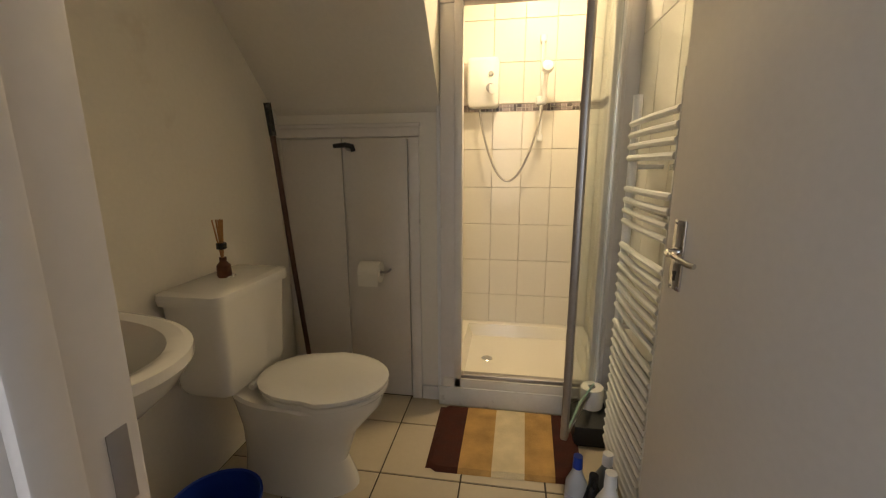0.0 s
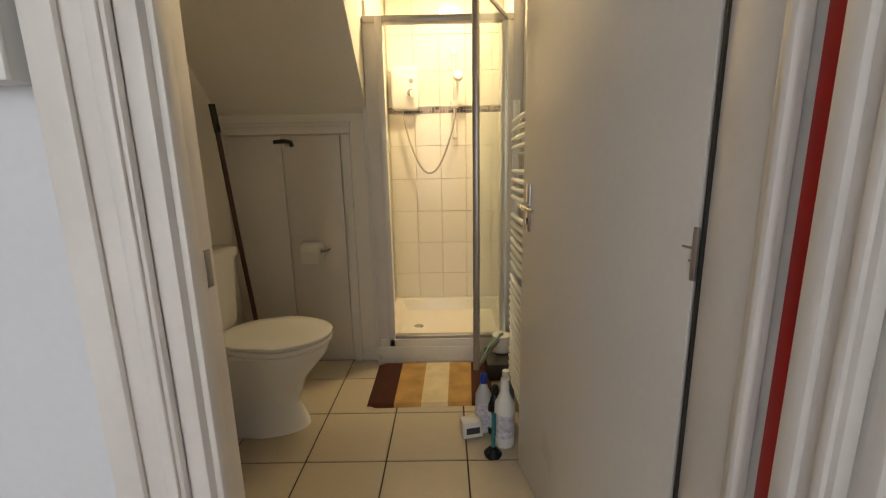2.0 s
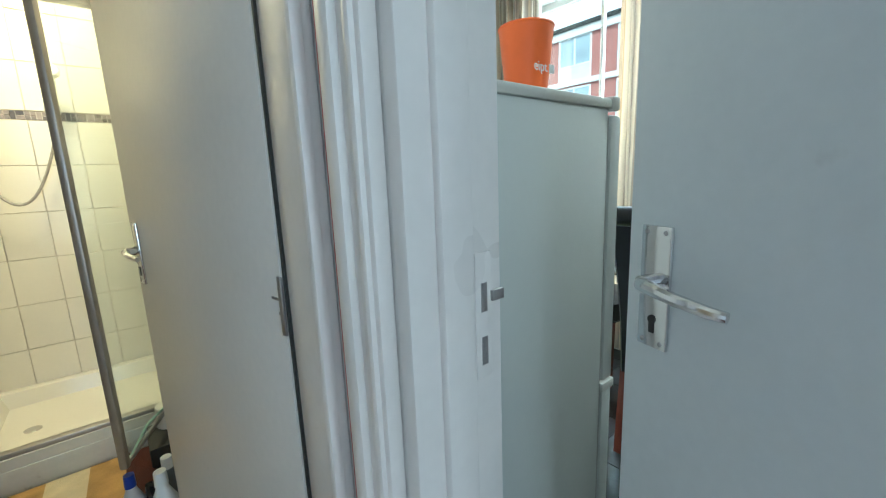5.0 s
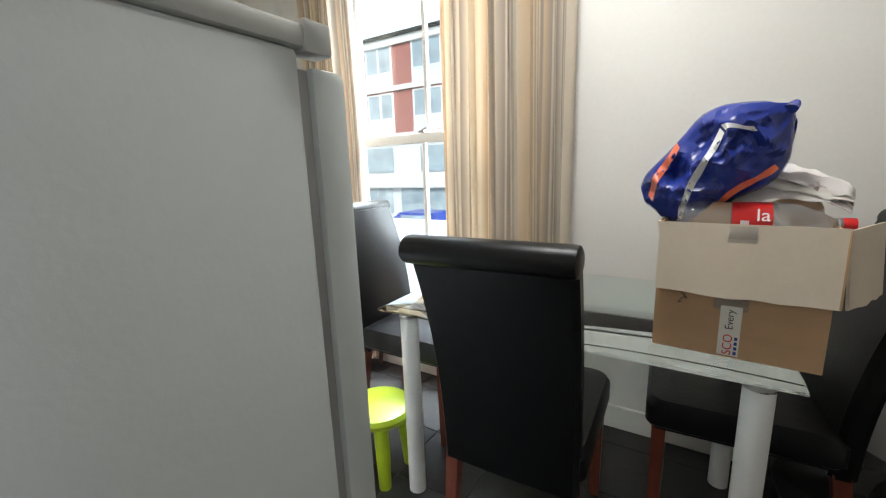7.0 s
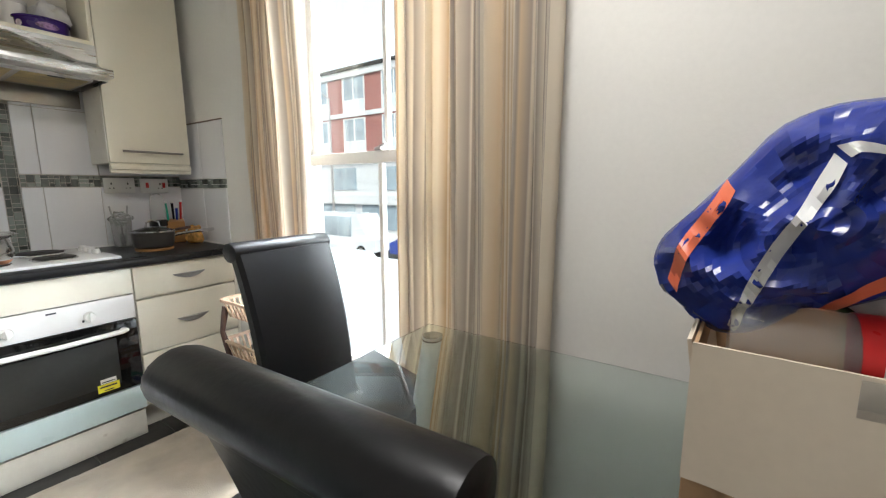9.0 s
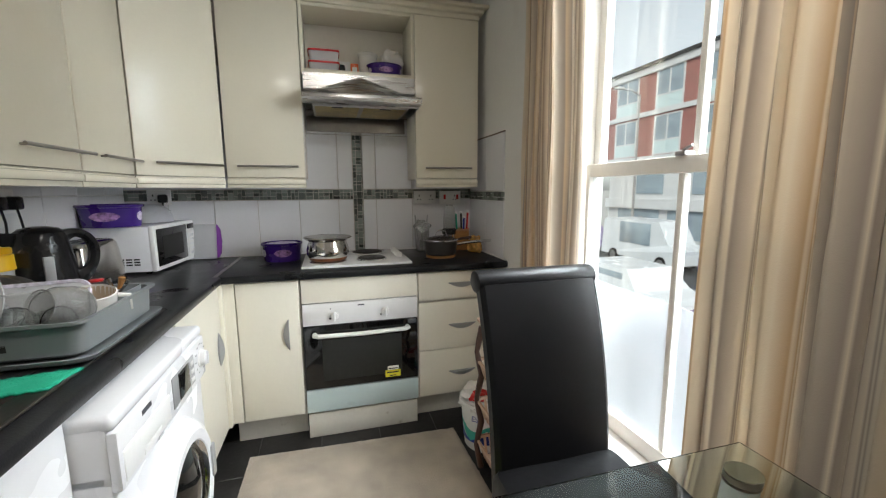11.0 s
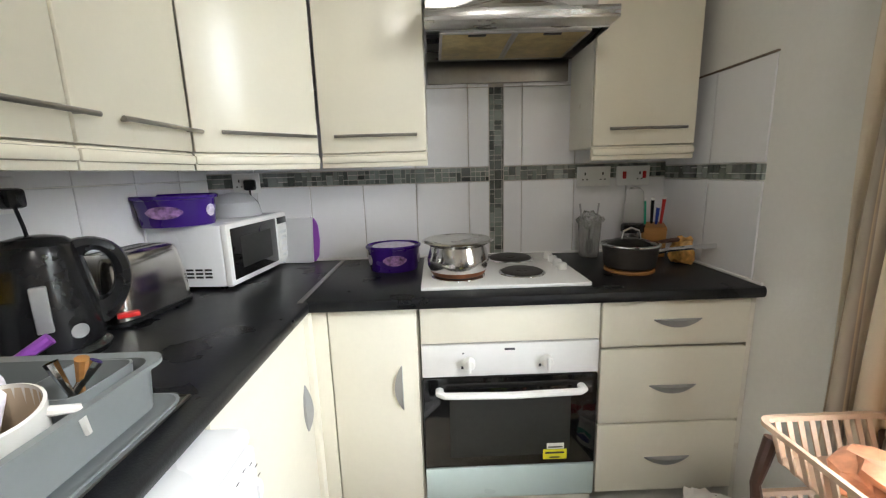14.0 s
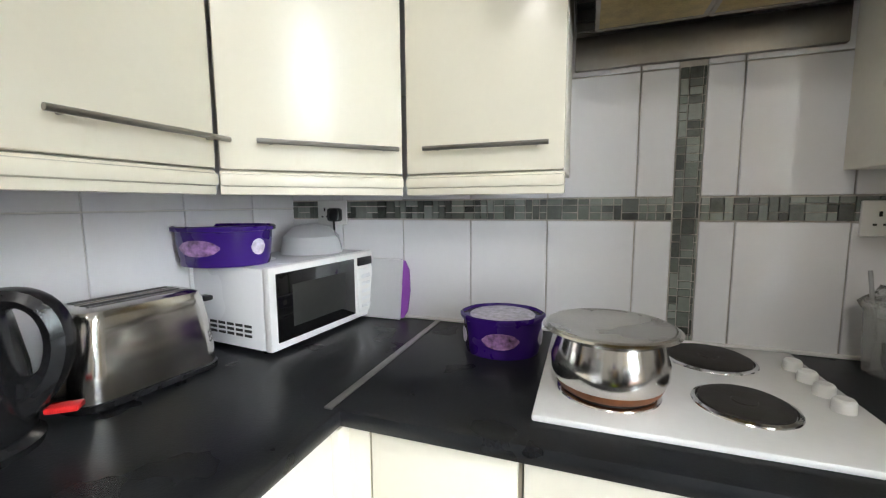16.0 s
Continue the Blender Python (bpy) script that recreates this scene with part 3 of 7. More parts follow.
# light switch on the hall wall
sw = thing("light_switch", "white plastic surface-mounted switch box with two screws", "light switch", -1.122, HY, 1.335)
part("back_box", G().box(-0.062, 0.062, -0.034, -0.001, -0.062, 0.062, 0.005), WHITEPL, sw)
part("face_plate", G().box(-0.064, 0.064, -0.042, -0.033, -0.064, 0.064, 0.004), WHITEPL, sw)
part("rocker", G().box(-0.014, 0.014, -0.046, -0.041, -0.02, 0.02, 0.002), WHITEPL, sw)
for dx in (-.042, .042):
    part("screw", G().lathe([(0, .0015), (0.004, 0.001), (0.0045, 0)], 10, pose(dx, -0.042, 0, 90, 0, 0)), DULLAL, sw)

# ---------------------------------------------------------------- kitchen window
win = thing("window_1", "tall white-painted sash window with frosted lower panes", "window", kind="structure")
part("box_frame", G().box(2.27, 2.42, -2.22, -2.175, 0.27, 2.44, 0.004).box(2.27, 2.42, -1.125, -1.08, 0.27, 2.44, 0.004)
     .box(2.27, 2.42, -2.175, -1.125, 2.39, 2.44, 0.004), SASH, win)
part("window_sill", G().box(2.17, 2.43, -2.219, -1.081, 0.262, 0.30, 0.006), SASH, win)


def sash_frame(name, x, z0, z1, glass, kind_label, rail0, rail1):
    f = part(name, G().box(x, x + .04, -2.175, -2.13, z0, z1, 0.004).box(x, x + .04, -1.17, -1.125, z0, z1, 0.004)
             .box(x, x + .04, -2.13, -1.17, z0, z0 + rail0, 0.004).box(x, x + .04, -2.13, -1.17, z1 - rail1, z1, 0.004), SASH, win, kind_label)
    part("glazing_bar", G().box(x + .004, x + .036, -1.663, -1.637, z0 + rail0, z1 - rail1, 0.006), SASH, f)
    for y0, y1 in ((-2.13, -1.663), (-1.637, -1.17)):
        p = part("pane", G().box(x + .018, x + .022, y0, y1, z0 + rail0, z1 - rail1), glass, f)
        p.visible_shadow = False
    return f


sash_frame("upper_sash", 2.362, 1.365, 2.39, GLASS, "white painted upper sash", 0.05, 0.05)
low = sash_frame("lower_sash", 2.312, 0.30, 1.415, GLASS, "white painted lower sash", 0.07, 0.055)
for y0, y1 in ((-2.129, -1.664), (-1.636, -1.171)):
    p = part("frosted_film", G().box(2.325, 2.3285, y0, y1, 0.371, 0.912), FROST, low, "frosted white film on the pane")
    p.visible_shadow = False
part("sash_catch", G().box(2.30, 2.345, -1.67, -1.63, 1.415, 1.43, 0.004).tube([(2.31, -1.65, 1.43), (2.31, -1.69, 1.445)], 0.005), DULLAL, win)


def curtain(name, y0, y1, x, folds, seed, label, tuck):
    n, rows = folds * 12, 26
    vs, fs, us = [], [], []
    for j in range(rows + 1):
        z = 2.50 - 2.47 * j / rows
        for i in range(n + 1):
            u = i / n
            a = u * folds * 2 * math.pi
            deep = 0.024 + 0.012 * noise.noise(Vector((u * 7, seed, z * 0.6)))
            sway = 0.018 * noise.noise(Vector((u * 3, seed + 5, z * 1.3)))
            pinch = 0.86 + 0.14 * math.cos((z - 1.2) * 1.2)
            yy = y0 + (y1 - y0) * u
            yy = (y0 + y1) / 2 + (yy - (y0 + y1) / 2) * (0.94 + 0.06 * pinch) + 0.010 * math.sin(a * 2 + seed) + 0.3 * sway
            lead = max(0.0, 1 - (u if tuck > 0 else 1 - u) / 0.22)
            vs.append((x + 0.125 * lead ** 1.3 + deep * (1 - 0.5 * lead) * math.sin(a + 0.6 * math.sin(z * 2 + seed)) + sway, yy, z))
            us.append((u, 1 - j / rows))
    for j in range(rows):
        for i in range(n):
            k = j * (n + 1) + i
            fs.append((k, k + 1, k + n + 2, k + n + 1))
    me = bpy.data.meshes.new(name)
    me.from_pydata(vs, [], fs)
    uv = me.uv_layers.new(name="UVMap")
    for lp in me.loops:
        uv.data[lp.index].uv = us[lp.vertex_index]
    me.materials.append(CURTAIN)
    me.shade_smooth()
    ob = new(name, me)
    so = ob.modifiers.new("cloth", 'SOLIDIFY')
    so.thickness = 0.002
    return tagged(ob, label, "curtain", "window curtains")


curtain("curtain", -0.955, -1.275, 2.105, 5, 1.0, "cream and tan striped full-length curtain beside the window", -1)
curtain("curtain", -1.845, -2.55, 2.095, 7, 4.0, "cream, tan and brown striped full-length curtain beside the window", 1)
rod = thing("curtain_rail", "thin white curtain rail above the window", "curtain rail", 0, 0, 0)
part("rail", G().tube([(2.10, -0.78, 2.515), (2.10, -2.62, 2.515)], 0.011, 10), WHITEPL, rod)
for y in (-0.82, -2.58):
    part("bracket", G().box(2.07, XR, y - .01, y + .01, 2.505, 2.53, 0.003), WHITEPL, rod)

# ---------------------------------------------------------------- street
GZ = -2.20                                        # street level below the kitchen floor
setting("ground", G().box(-900, 900, -900, 900, GZ - .5, GZ - .02), PAVE, "pale grey street paving reaching far away", "ground")
setting("road", G().box(4.6, 17.2, -400, 400, GZ - .2, GZ), ASPH, "dark grey asphalt road", "road")
setting("pavement", G().box(2.5, 4.6, -400, 400, GZ - .2, GZ + .12, 0.02), PAVE, "grey paved footway with a kerb", "pavement")
setting("pavement_far", G().box(17.2, 20.5, -400, 400, GZ - .2, GZ + .12, 0.02), PAVE, "grey paved footway across the road", "pavement")
bld = thing("apartment_building", "red brick block with pale concrete bands across the road", "building", 20.5, 0, GZ + .12)
part("wall", G().box(0, 12, -42, 22.4, 5.35, 10.35), BRICKM, bld)
part("shop_front", G().box(0.35, 12, -42, 22.4, 0, 5.3), CONCR, bld, "pale grey shop front")
part("fascia", G().box(0.05, 0.35, -42, 22.4, 2.15, 2.75), CONCR, bld, "pale shop fascia board")
for z0, z1 in ((5.2, 5.42), (7.85, 8.12), (10.35, 10.75)):
    part("floor_band", G().box(-0.14, 0.2, -42, 22.55, z0, z1), CONCR, bld, "pale concrete band")
part("roof", G().box(-0.25, 12, -42, 22.6, 10.75, 10.95), DARKIN, bld, "dark flat roof edge")
fw = G()
fw.box(-0.06, 0, -1.0, 1.0, 0, 0.08).box(-0.06, 0, -1.0, 1.0, 2.22, 2.30).box(-0.06, 0, -1.0, -0.92, 0.08, 2.22).box(-0.06, 0, 0.92, 1.0, 0.08, 2.22).box(-0.06, 0, -.04, .04, 0.85, 2.22).box(-0.06, 0, -.92, .92, 0.78, 0.86)
fme = fw.mesh("window", CONCR, 0)
pme = G().box(-0.02, -0.002, -0.92, 0.92, 0.86, 2.22).mesh("pane", FARWIN, 0)
bme = G().box(-0.04, -0.002, -0.92, 0.92, 0.08, 0.78).mesh("spandrel", PALEBLUE, 0)
for z in (5.46, 8.08):
    for k in range(13):
        w = new("window", fme)
        w.parent = bld
        w.location = (-0.0, 20.6 - 3.45 * k, z)
        for me in (pme, bme):
            p = new(me.name, me)
            p.parent = w
sme = G().box(0.29, 0.345, -1.8, 1.8, 0.5, 2.1).mesh("shop_window", FARWIN, 0)
ume = G().box(0.29, 0.345, -1.1, 1.1, 3.1, 4.6).mesh("window", FARWIN, 0)
for k in range(10):
    for me, off in ((sme, 19.5), (ume, 18.6)):
        w = new(me.name, me)
        w.parent = bld
        w.location = (0, off - 4.3 * k, 0)


def vehicle(name, label, x, y, length, height, paint, boxy):
    v = thing(name, label, "car", x, y, GZ)
    w = 0.85
    top = height
    side = [(-length / 2, .35), (-length / 2 + .05, .75), (-length * .30, .95), (-length * .18, top), (length * .26, top), (length * .42, .98), (length / 2, .85), (length / 2, .35)]
    if boxy:
        side = [(-length / 2, .35), (-length / 2, .95), (-length * .36, 1.15), (-length * .24, top), (length * .46, top), (length / 2, top - .1), (length / 2, .35)]
    g = G().put([(s * w * (1 if z < 1.0 else .86), yy, z) for s in (-1, 1) for yy, z in side],
                [tuple(range(len(side))), tuple(range(len(side), 2 * len(side)))[::-1]] + [(i, (i + 1) % len(side), len(side) + (i + 1) % len(side), len(side) + i) for i in range(len(side))])
    part("body", g, paint, v, smooth=0)
    part("side_window", G().box(-w * .94, -w * .90, -length * .16, length * .24, 1.0, top - .12, 0.01), FARWIN, v)
    for yy in (-length * .31, length * .31):
        for s in (-1, 1):
            wh = part("wheel", G().lathe([(0.12, -.09), (.30, -.09), (.32, -.05), (.32, .05), (.30, .09), (.12, .09)], 18, pose(s * (w - .06), yy, .32, 0, 90, 0)), BLACKPL, v)
            part("rim", G().lathe([(0, .095), (.2, .09), (.2, -.09), (0, -.095)], 14, pose(s * (w - .06), yy, .32, 0, 90, 0)), DULLAL, wh)
    return v


vehicle("parked_van", "white van parked across the road", 15.6, 12.6, 4.8, 2.1, CARWHITE, True)
vehicle("parked_car", "white hatchback parked at the near kerb", 9.3, 6.6, 4.1, 1.45, CARWHITE, False)
vehicle("parked_car", "pale purple hatchback parked at the near kerb", 9.2, 2.0, 4.1, 1.45, CARPURPLE, False)
vehicle("parked_car", "dark hatchback parked across the road", 15.8, 18.2, 4.1, 1.45, CARPURPLE, False)
vehicle("parked_car", "dark green hatchback parked across the road", 15.8, 7.4, 4.1, 1.45, BLUEPL, False)
lp = thing("street_lamp", "slim grey steel street lamp on the far footway", "street lamp", 17.6, 16.2, GZ + .12)
part("post", G().tube([(0, 0, 0), (0, 0, 5.0), (0, 0, 8.4)], [0.09, 0.06, 0.05], 10), DULLAL, lp)
part("arm", G().tube([(0, 0, 8.35), (-0.5, 0, 8.6), (-1.1, 0, 8.65)], 0.04, 8), DULLAL, lp)
part("lantern", G().box(-1.6, -1.05, -.1, .1, 8.6, 8.72, 0.03), GREYPL, lp)

# ---------------------------------------------------------------- kitchen: fitted units
def bar_handle(parent, x0, x1, y, z):
    """A straight bar handle in front of a door whose face looks to -y."""
    h = part("handle", G().tube([(x0, y - .028, z), (x1, y - .028, z)], 0.0058, 10), BARST, parent, "brushed steel bar handle")
    for x in (x0 + .03, x1 - .03):
        part("post", G().tube([(x, y + .001, z), (x, y - .028, z)], 0.004, 8), BARST, h)
    return h


def wall_unit(label, w, d, z0, z1, m, handle=(0.03, None), open_front=False, right_side=False):
    """A wall cabinet from its front left corner: width along x, front at y = 0 facing -y, body behind it."""
    u = thing("wall_cabinet", label, "cabinet", group="kitchen wall cabinets")
    u.matrix_basis = m
    part("body", G().box(0.001, w - .001, 0.022, d, z0 + .052, z1, 0.001), CARC, u)
    dr = part("door", G().box(0.002, w - .002, 0.0, 0.020, z0 + .055, z1, 0.005), CREAM, u, "cream gloss door")
    bar_handle(dr, handle[0], handle[1] or w - .03, 0, z0 + .115)
    part("light_rail", G().box(0, w, 0.004, 0.022, z0, z0 + .052, 0.004).box(0, w, -0.006, 0.012, z0 + .018, z0 + .046, 0.008), CREAM, u, "moulded cream pelmet rail")
    return u


Z0, Z1 = 1.325, 2.30
FY = -0.315
wall_unit("cream gloss wall cabinet above purple tub", 0.40, 0.275, Z0, Z1, pose(0.69, FY, 0), (0.06, 0.365))
wall_unit("cream gloss wall cabinet beside the cooker hood", 0.395, 0.275, Z0, Z1, pose(1.718, FY, 0), (0.055, 0.345))
# diagonal corner unit
ang = math.degrees(math.atan2(0.315, 0.285))
wall_unit("cream gloss diagonal corner wall cabinet", 0.425, 0.18, Z0, Z1, pose(0.400, -0.632, 0, 0, 0, ang), (0.075, 0.40))
# west wall units (their fronts look to +x)
for y0, w, lab, hd in ((-1.035, 0.40, "cream gloss wall cabinet above the kettle", (0.10, 0.41)), (-1.60, 0.562, "wide cream gloss wall cabinet above the dish rack", (0.25, 0.60)),
                       (-2.07, 0.467, "cream gloss wall cabinet above the sink", (0.15, 0.47))):
    wall_unit(lab, w, 0.30, Z0, Z1, pose(0.400, y0, 0, 0, 0, 90), (hd[0], hd[1]))
# open shelf unit over the hood
sh = thing("open_shelf_unit", "cream open shelf unit above the cooker hood holding tubs", "shelf", group="kitchen wall cabinets")
part("side", G().box(1.092, 1.110, -0.315, -0.04, 1.945, 2.30, 0.002), CREAM, sh)
part("side", G().box(1.698, 1.716, -0.315, -0.04, 1.945, 2.30, 0.002), CREAM, sh)
part("shelf", G().box(1.110, 1.698, -0.318, -0.04, 1.945, 1.965, 0.002), CREAM, sh)
part("top", G().box(1.110, 1.698, -0.315, -0.04, 2.282, 2.30, 0.002), CREAM, sh)
part("back", G().box(1.110, 1.698, -0.055, -0.04, 1.965, 2.282), CARC, sh)
co = thing("cornice", "moulded cream cornice along the wall cabinets", "cornice", kind="structure")
g = G()
for k, (o, za, zb) in enumerate(((0.0, 2.302, 2.33), (0.022, 2.33, 2.355), (0.045, 2.355, 2.375))):
    g.box(0.69 - .0, 2.113 + o, FY - .006 - o, FY + .04, za, zb, 0.006)
    g.box(0.36, 0.406 + o, -2.07, -0.64, za, zb, 0.006)
part("moulding", g, CREAM, co)

# base units
def bow_handle(parent, x, y, z, upright):
    """A half-moon bow handle on a face that looks to -y."""
    pts = [(-0.08, 0), (-0.05, -.016), (0, -.024), (0.05, -.016), (0.08, 0)]
    g = G()
    top, bot = [], []
    n = 14
    for i in range(n + 1):
        t = -1 + 2 * i / n
        top.append((t * .08, -.002 - .020 * (1 - t * t), 0.004))
        bot.append((t * .08, -.001 - .008 * (1 - t * t), -0.024 * (1 - t * t)))
    vs = top + bot + [(a, 0, c) for a, b, c in top] + [(a, 0.0, c) for a, b, c in bot]
    k = n + 1
    fs = [(i, i + 1, k + i + 1, k + i) for i in range(n)] + [(i, 2 * k + i, 2 * k + i + 1, i + 1) for i in range(n)] + [(k + i, k + i + 1, 3 * k + i + 1, 3 * k + i) for i in range(n)]
    g.put(vs, fs, pose(x, y, z, 0, 90 if upright else 0, 0))
    return part("handle", g, GREYPL, parent, "grey half-moon handle")


def base_body(u, x0, x1, y0, y1, plinth=True):
    part("body", G().box(x0, x1, y0 + .022, y1, 0.15, 0.868), CARC, u)
    if plinth:
        part("plinth", G().box(x0, x1, y0 + .09, y0 + .106, 0.0, 0.148, 0.001), PLINTH, u, "dirty cream plinth")


u = thing("base_cabinet", "cream base cabinet with a corner filler and an upright bow handle", "cabinet", group="kitchen base cabinets")
base_body(u, 0.70, 1.045, -0.635, -0.06)
dr = part("door", G().box(0.752, 1.040, -0.637, -0.617, 0.152, 0.866, 0.006), CREAMD, u)
bow_handle(dr, 0.982, -0.637, 0.59, True)
part("filler", G().box(0.692, 0.748, -0.632, -0.614, 0.15, 0.868, 0.002), CREAMD, u)
u = thing("drawer_unit", "cream three-drawer base unit with bow handles", "cabinet", group="kitchen base cabinets")
base_body(u, 1.648, 2.146, -0.635, -0.06)
for z0, z1 in ((0.708, 0.866), (0.424, 0.698), (0.152, 0.418)):
    dr = part("drawer_front", G().box(1.652, 2.144, -0.637, -0.617, z0, z1, 0.006), CREAMD, u)
    bow_handle(dr, 1.903, -0.637, (z0 + z1) / 2 + (.012 if z1 > .8 else .0), False)
part("end_panel", G().box(2.147, 2.163, -0.63, -0.06, 0.0, 0.868), CARC, u)
# west run
solid("corner_post", G().box(0.640, 0.700, -0.668, -0.600, 0.15, 0.868, 0.002), CREAMD, "cream corner filler post between base cabinets", "cabinet")
u = thing("base_cabinet", "cream base cabinet next to the washing machine", "cabinet", 0.665, -0.640, 0, 90, group="kitchen base cabinets")
part("body", G().box(-0.57, -0.002, 0.0, 0.54, 0.15, 0.868), CARC, u)
dr = part("door", G().box(-0.57, -0.03, -0.022, -0.002, 0.152, 0.866, 0.006), CREAMD, u)
bow_handle(dr, -0.085, -0.022, 0.58, True)
part("plinth", G().box(-0.57, -0.002, 0.07, 0.085, 0, 0.148), PLINTH, u)
u = thing("sink_cabinet", "white-fronted base cabinet under the sink", "cabinet", 0.665, -1.815, 0, 90, group="kitchen base cabinets")
part("body", G().box(-0.285, -0.004, 0.0, 0.54, 0.15, 0.745), CARC, u)
part("door", G().box(-0.285, -0.004, -0.022, -0.002, 0.152, 0.866, 0.006), APPL, u)
part("plinth", G().box(-0.285, -0.004, 0.07, 0.085, 0, 0.148), PLINTH, u)

# worktops
def edge_run(x0, x1, y0, y1, g, front):
    """A worktop slab with a rolled front edge."""
    r = 0.014
    if front == "y":
        prof = [(y1, .872), (y0 + r, .872), (y0 + .004, .876), (y0, .886), (y0, .897), (y0 + .004, .907), (y0 + r, .911), (y1, .911)]
        g.put([(x, a, b) for x in (x0, x1) for a, b in prof], [tuple(range(8)), tuple(range(8, 16))[::-1]] + [(i, 8 + i, 8 + (i + 1) % 8, (i + 1) % 8) for i in range(8)])
    else:
        prof = [(x0, .872), (x1 - r, .872), (x1 - .004, .876), (x1, .886), (x1, .897), (x1 - .004, .907), (x1 - r, .911), (x0, .911)]
        g.put([(a, y, b) for y in (y0, y1) for a, b in prof], [tuple(range(8)), tuple(range(8, 16))[::-1]] + [(i, 8 + i, 8 + (i + 1) % 8, (i + 1) % 8) for i in range(8)])
    return g


solid("worktop", edge_run(0.682, 2.163, -0.668, YB - .007, G(), "y"), WORKTOP, "black laminate worktop carrying the hob", "worktop")
# west worktop leaves a hole for the sink bowl
SX0, SX1, SY0, SY1 = 0.20, 0.60, -2.06, -1.74
g = edge_run(SX1, 0.706, -2.10, YB - .007, G(), "x")
g.box(XL + .007, SX1, SY1, YB - .007, .872, .911).box(XL + .007, SX0, -2.10, SY1, .872, .911).box(SX0, SX1, -2.10, SY0, .872, .911)
solid("worktop", g, WORKTOP, "black laminate worktop with drip stains beside the sink", "worktop")
solid("worktop_joint_strip", G().box(0.672, 0.690, -0.672, YB - .008, .9115, .9145, 0.001).box(0.672, 0.690, -0.672, -0.668, .872, .9145, 0.001), DULLAL, "thin metal strip joining two worktops", "trim")
g = G().box(0.11, XR - .008, YB - .0165, YB - .0075, .9115, .922, 0.003).box(XR - .0165, XR - .0075, -0.66, YB - .02, .9115, .922, 0.003)
solid("sealant_bead", g, WHITEPL, "uneven off-white sealant bead along the worktop", "sealant")

# ---------------------------------------------------------------- kitchen: appliances
ov = thing("oven", "white built-in oven with black glass door and yellow label", "oven", 0, 0, 0)
part("body", G().box(1.055, 1.640, -0.60, -0.08, 0.15, 0.866), DARKIN, ov)
part("top_panel", G().box(1.051, 1.644, -0.637, -0.60, 0.743, 0.866, 0.003), CREAMD, ov, "cream filler panel")
ct = part("control_panel", G().box(1.051, 1.644, -0.640, -0.60, 0.624, 0.738, 0.004), WHITEEN, ov, "white control panel")
for x in (1.208, 1.468):
    kn = part("knob", G().lathe([(0, .026), (0.017, .026), (0.020, .020), (0.021, 0.0)], 18, pose(x, -0.640, 0.675, 90, 0, 0)).box(x - .005, x + .005, -0.676, -0.660, 0.652, 0.698, 0.003), WHITEPL, ct)
    part("mark", G().box(x - .026, x - .018, -0.6412, -0.6400, 0.652, 0.662), INK, ct)
part("indicator", G().lathe([(0, .002), (0.003, .001), (0.0035, 0)], 8, pose(1.19, -0.640, 0.708, 90, 0, 0)), INK, ct)
part("maker_badge", G().box(1.328, 1.362, -0.6414, -0.6400, 0.715, 0.722), INK, ct)
dg = part("door", G().box(1.051, 1.644, -0.640, -0.60, 0.280, 0.620, 0.004), BLACKGL, ov, "black glass oven door")
part("inner_window", G().box(1.14, 1.555, -0.6412, -0.6398, 0.32, 0.545, 0.0005), DARKIN, dg)
part("handle", G().tube([(1.108, -0.642, 0.578), (1.108, -0.668, 0.580), (1.125, -0.682, 0.580), (1.345, -0.688, 0.578), (1.570, -0.682, 0.580), (1.587, -0.668, 0.580), (1.587, -0.642, 0.578)], 0.014, 10, flat=0.8), WHITEPL, dg, "white bowed handle")
part("label", G().box(1.462, 1.545, -0.6425, -0.6400, 0.300, 0.338), YLABEL, dg, "yellow energy label")
part("label", G().box(1.475, 1.535, -0.6425, -0.6400, 0.340, 0.362), WHITEINK, dg, "white printed label")
part("label_text", G().box(1.470, 1.535, -0.6432, -0.6420, 0.322, 0.329).box(1.485, 1.520, -0.6432, -0.6420, 0.305, 0.310).box(1.480, 1.530, -0.6432, -0.6420, 0.345, 0.350), INK, dg)
part("lower_panel", G().box(1.051, 1.644, -0.640, -0.60, 0.152, 0.274, 0.003), PALEBLUE, ov, "pale blue film-covered panel")
part("plinth", G().box(1.055, 1.640, -0.625, -0.600, 0.004, 0.138, 0.002), PLINTH, ov, "scuffed cream plinth board")

hob = thing("hob", "white enamel electric hob with three bare black plates", "hob", 0, 0, 0.911)
part("tray", G().box(1.056, 1.632, -0.592, -0.078, 0.0, 0.014, 0.005), WHITEEN, hob)
for x, y, r in ((1.190, -0.440, 0.088), (1.190, -0.185, 0.072), (1.428, -0.190, 0.088), (1.428, -0.430, 0.075)):
    pl = part("hotplate", G().lathe([(0, .024), (0.02, .0245), (0.022, .022), (r - .006, .024), (r, .021), (r, .013)], 32, pose(x, y, 0)), PLATE, hob)
    part("rim", G().lathe([(r + .001, .015), (r + .004, .019), (r + .010, .0165), (r + .012, .013)], 32, pose(x, y, 0)), CHROME, pl)
for y in (-0.40, -0.335, -0.27, -0.205):
    part("knob", G().lathe([(0, .038), (0.014, .038), (0.017, .034), (0.018, .014)], 16, pose(1.588, y, 0)), WHITEPL, hob)

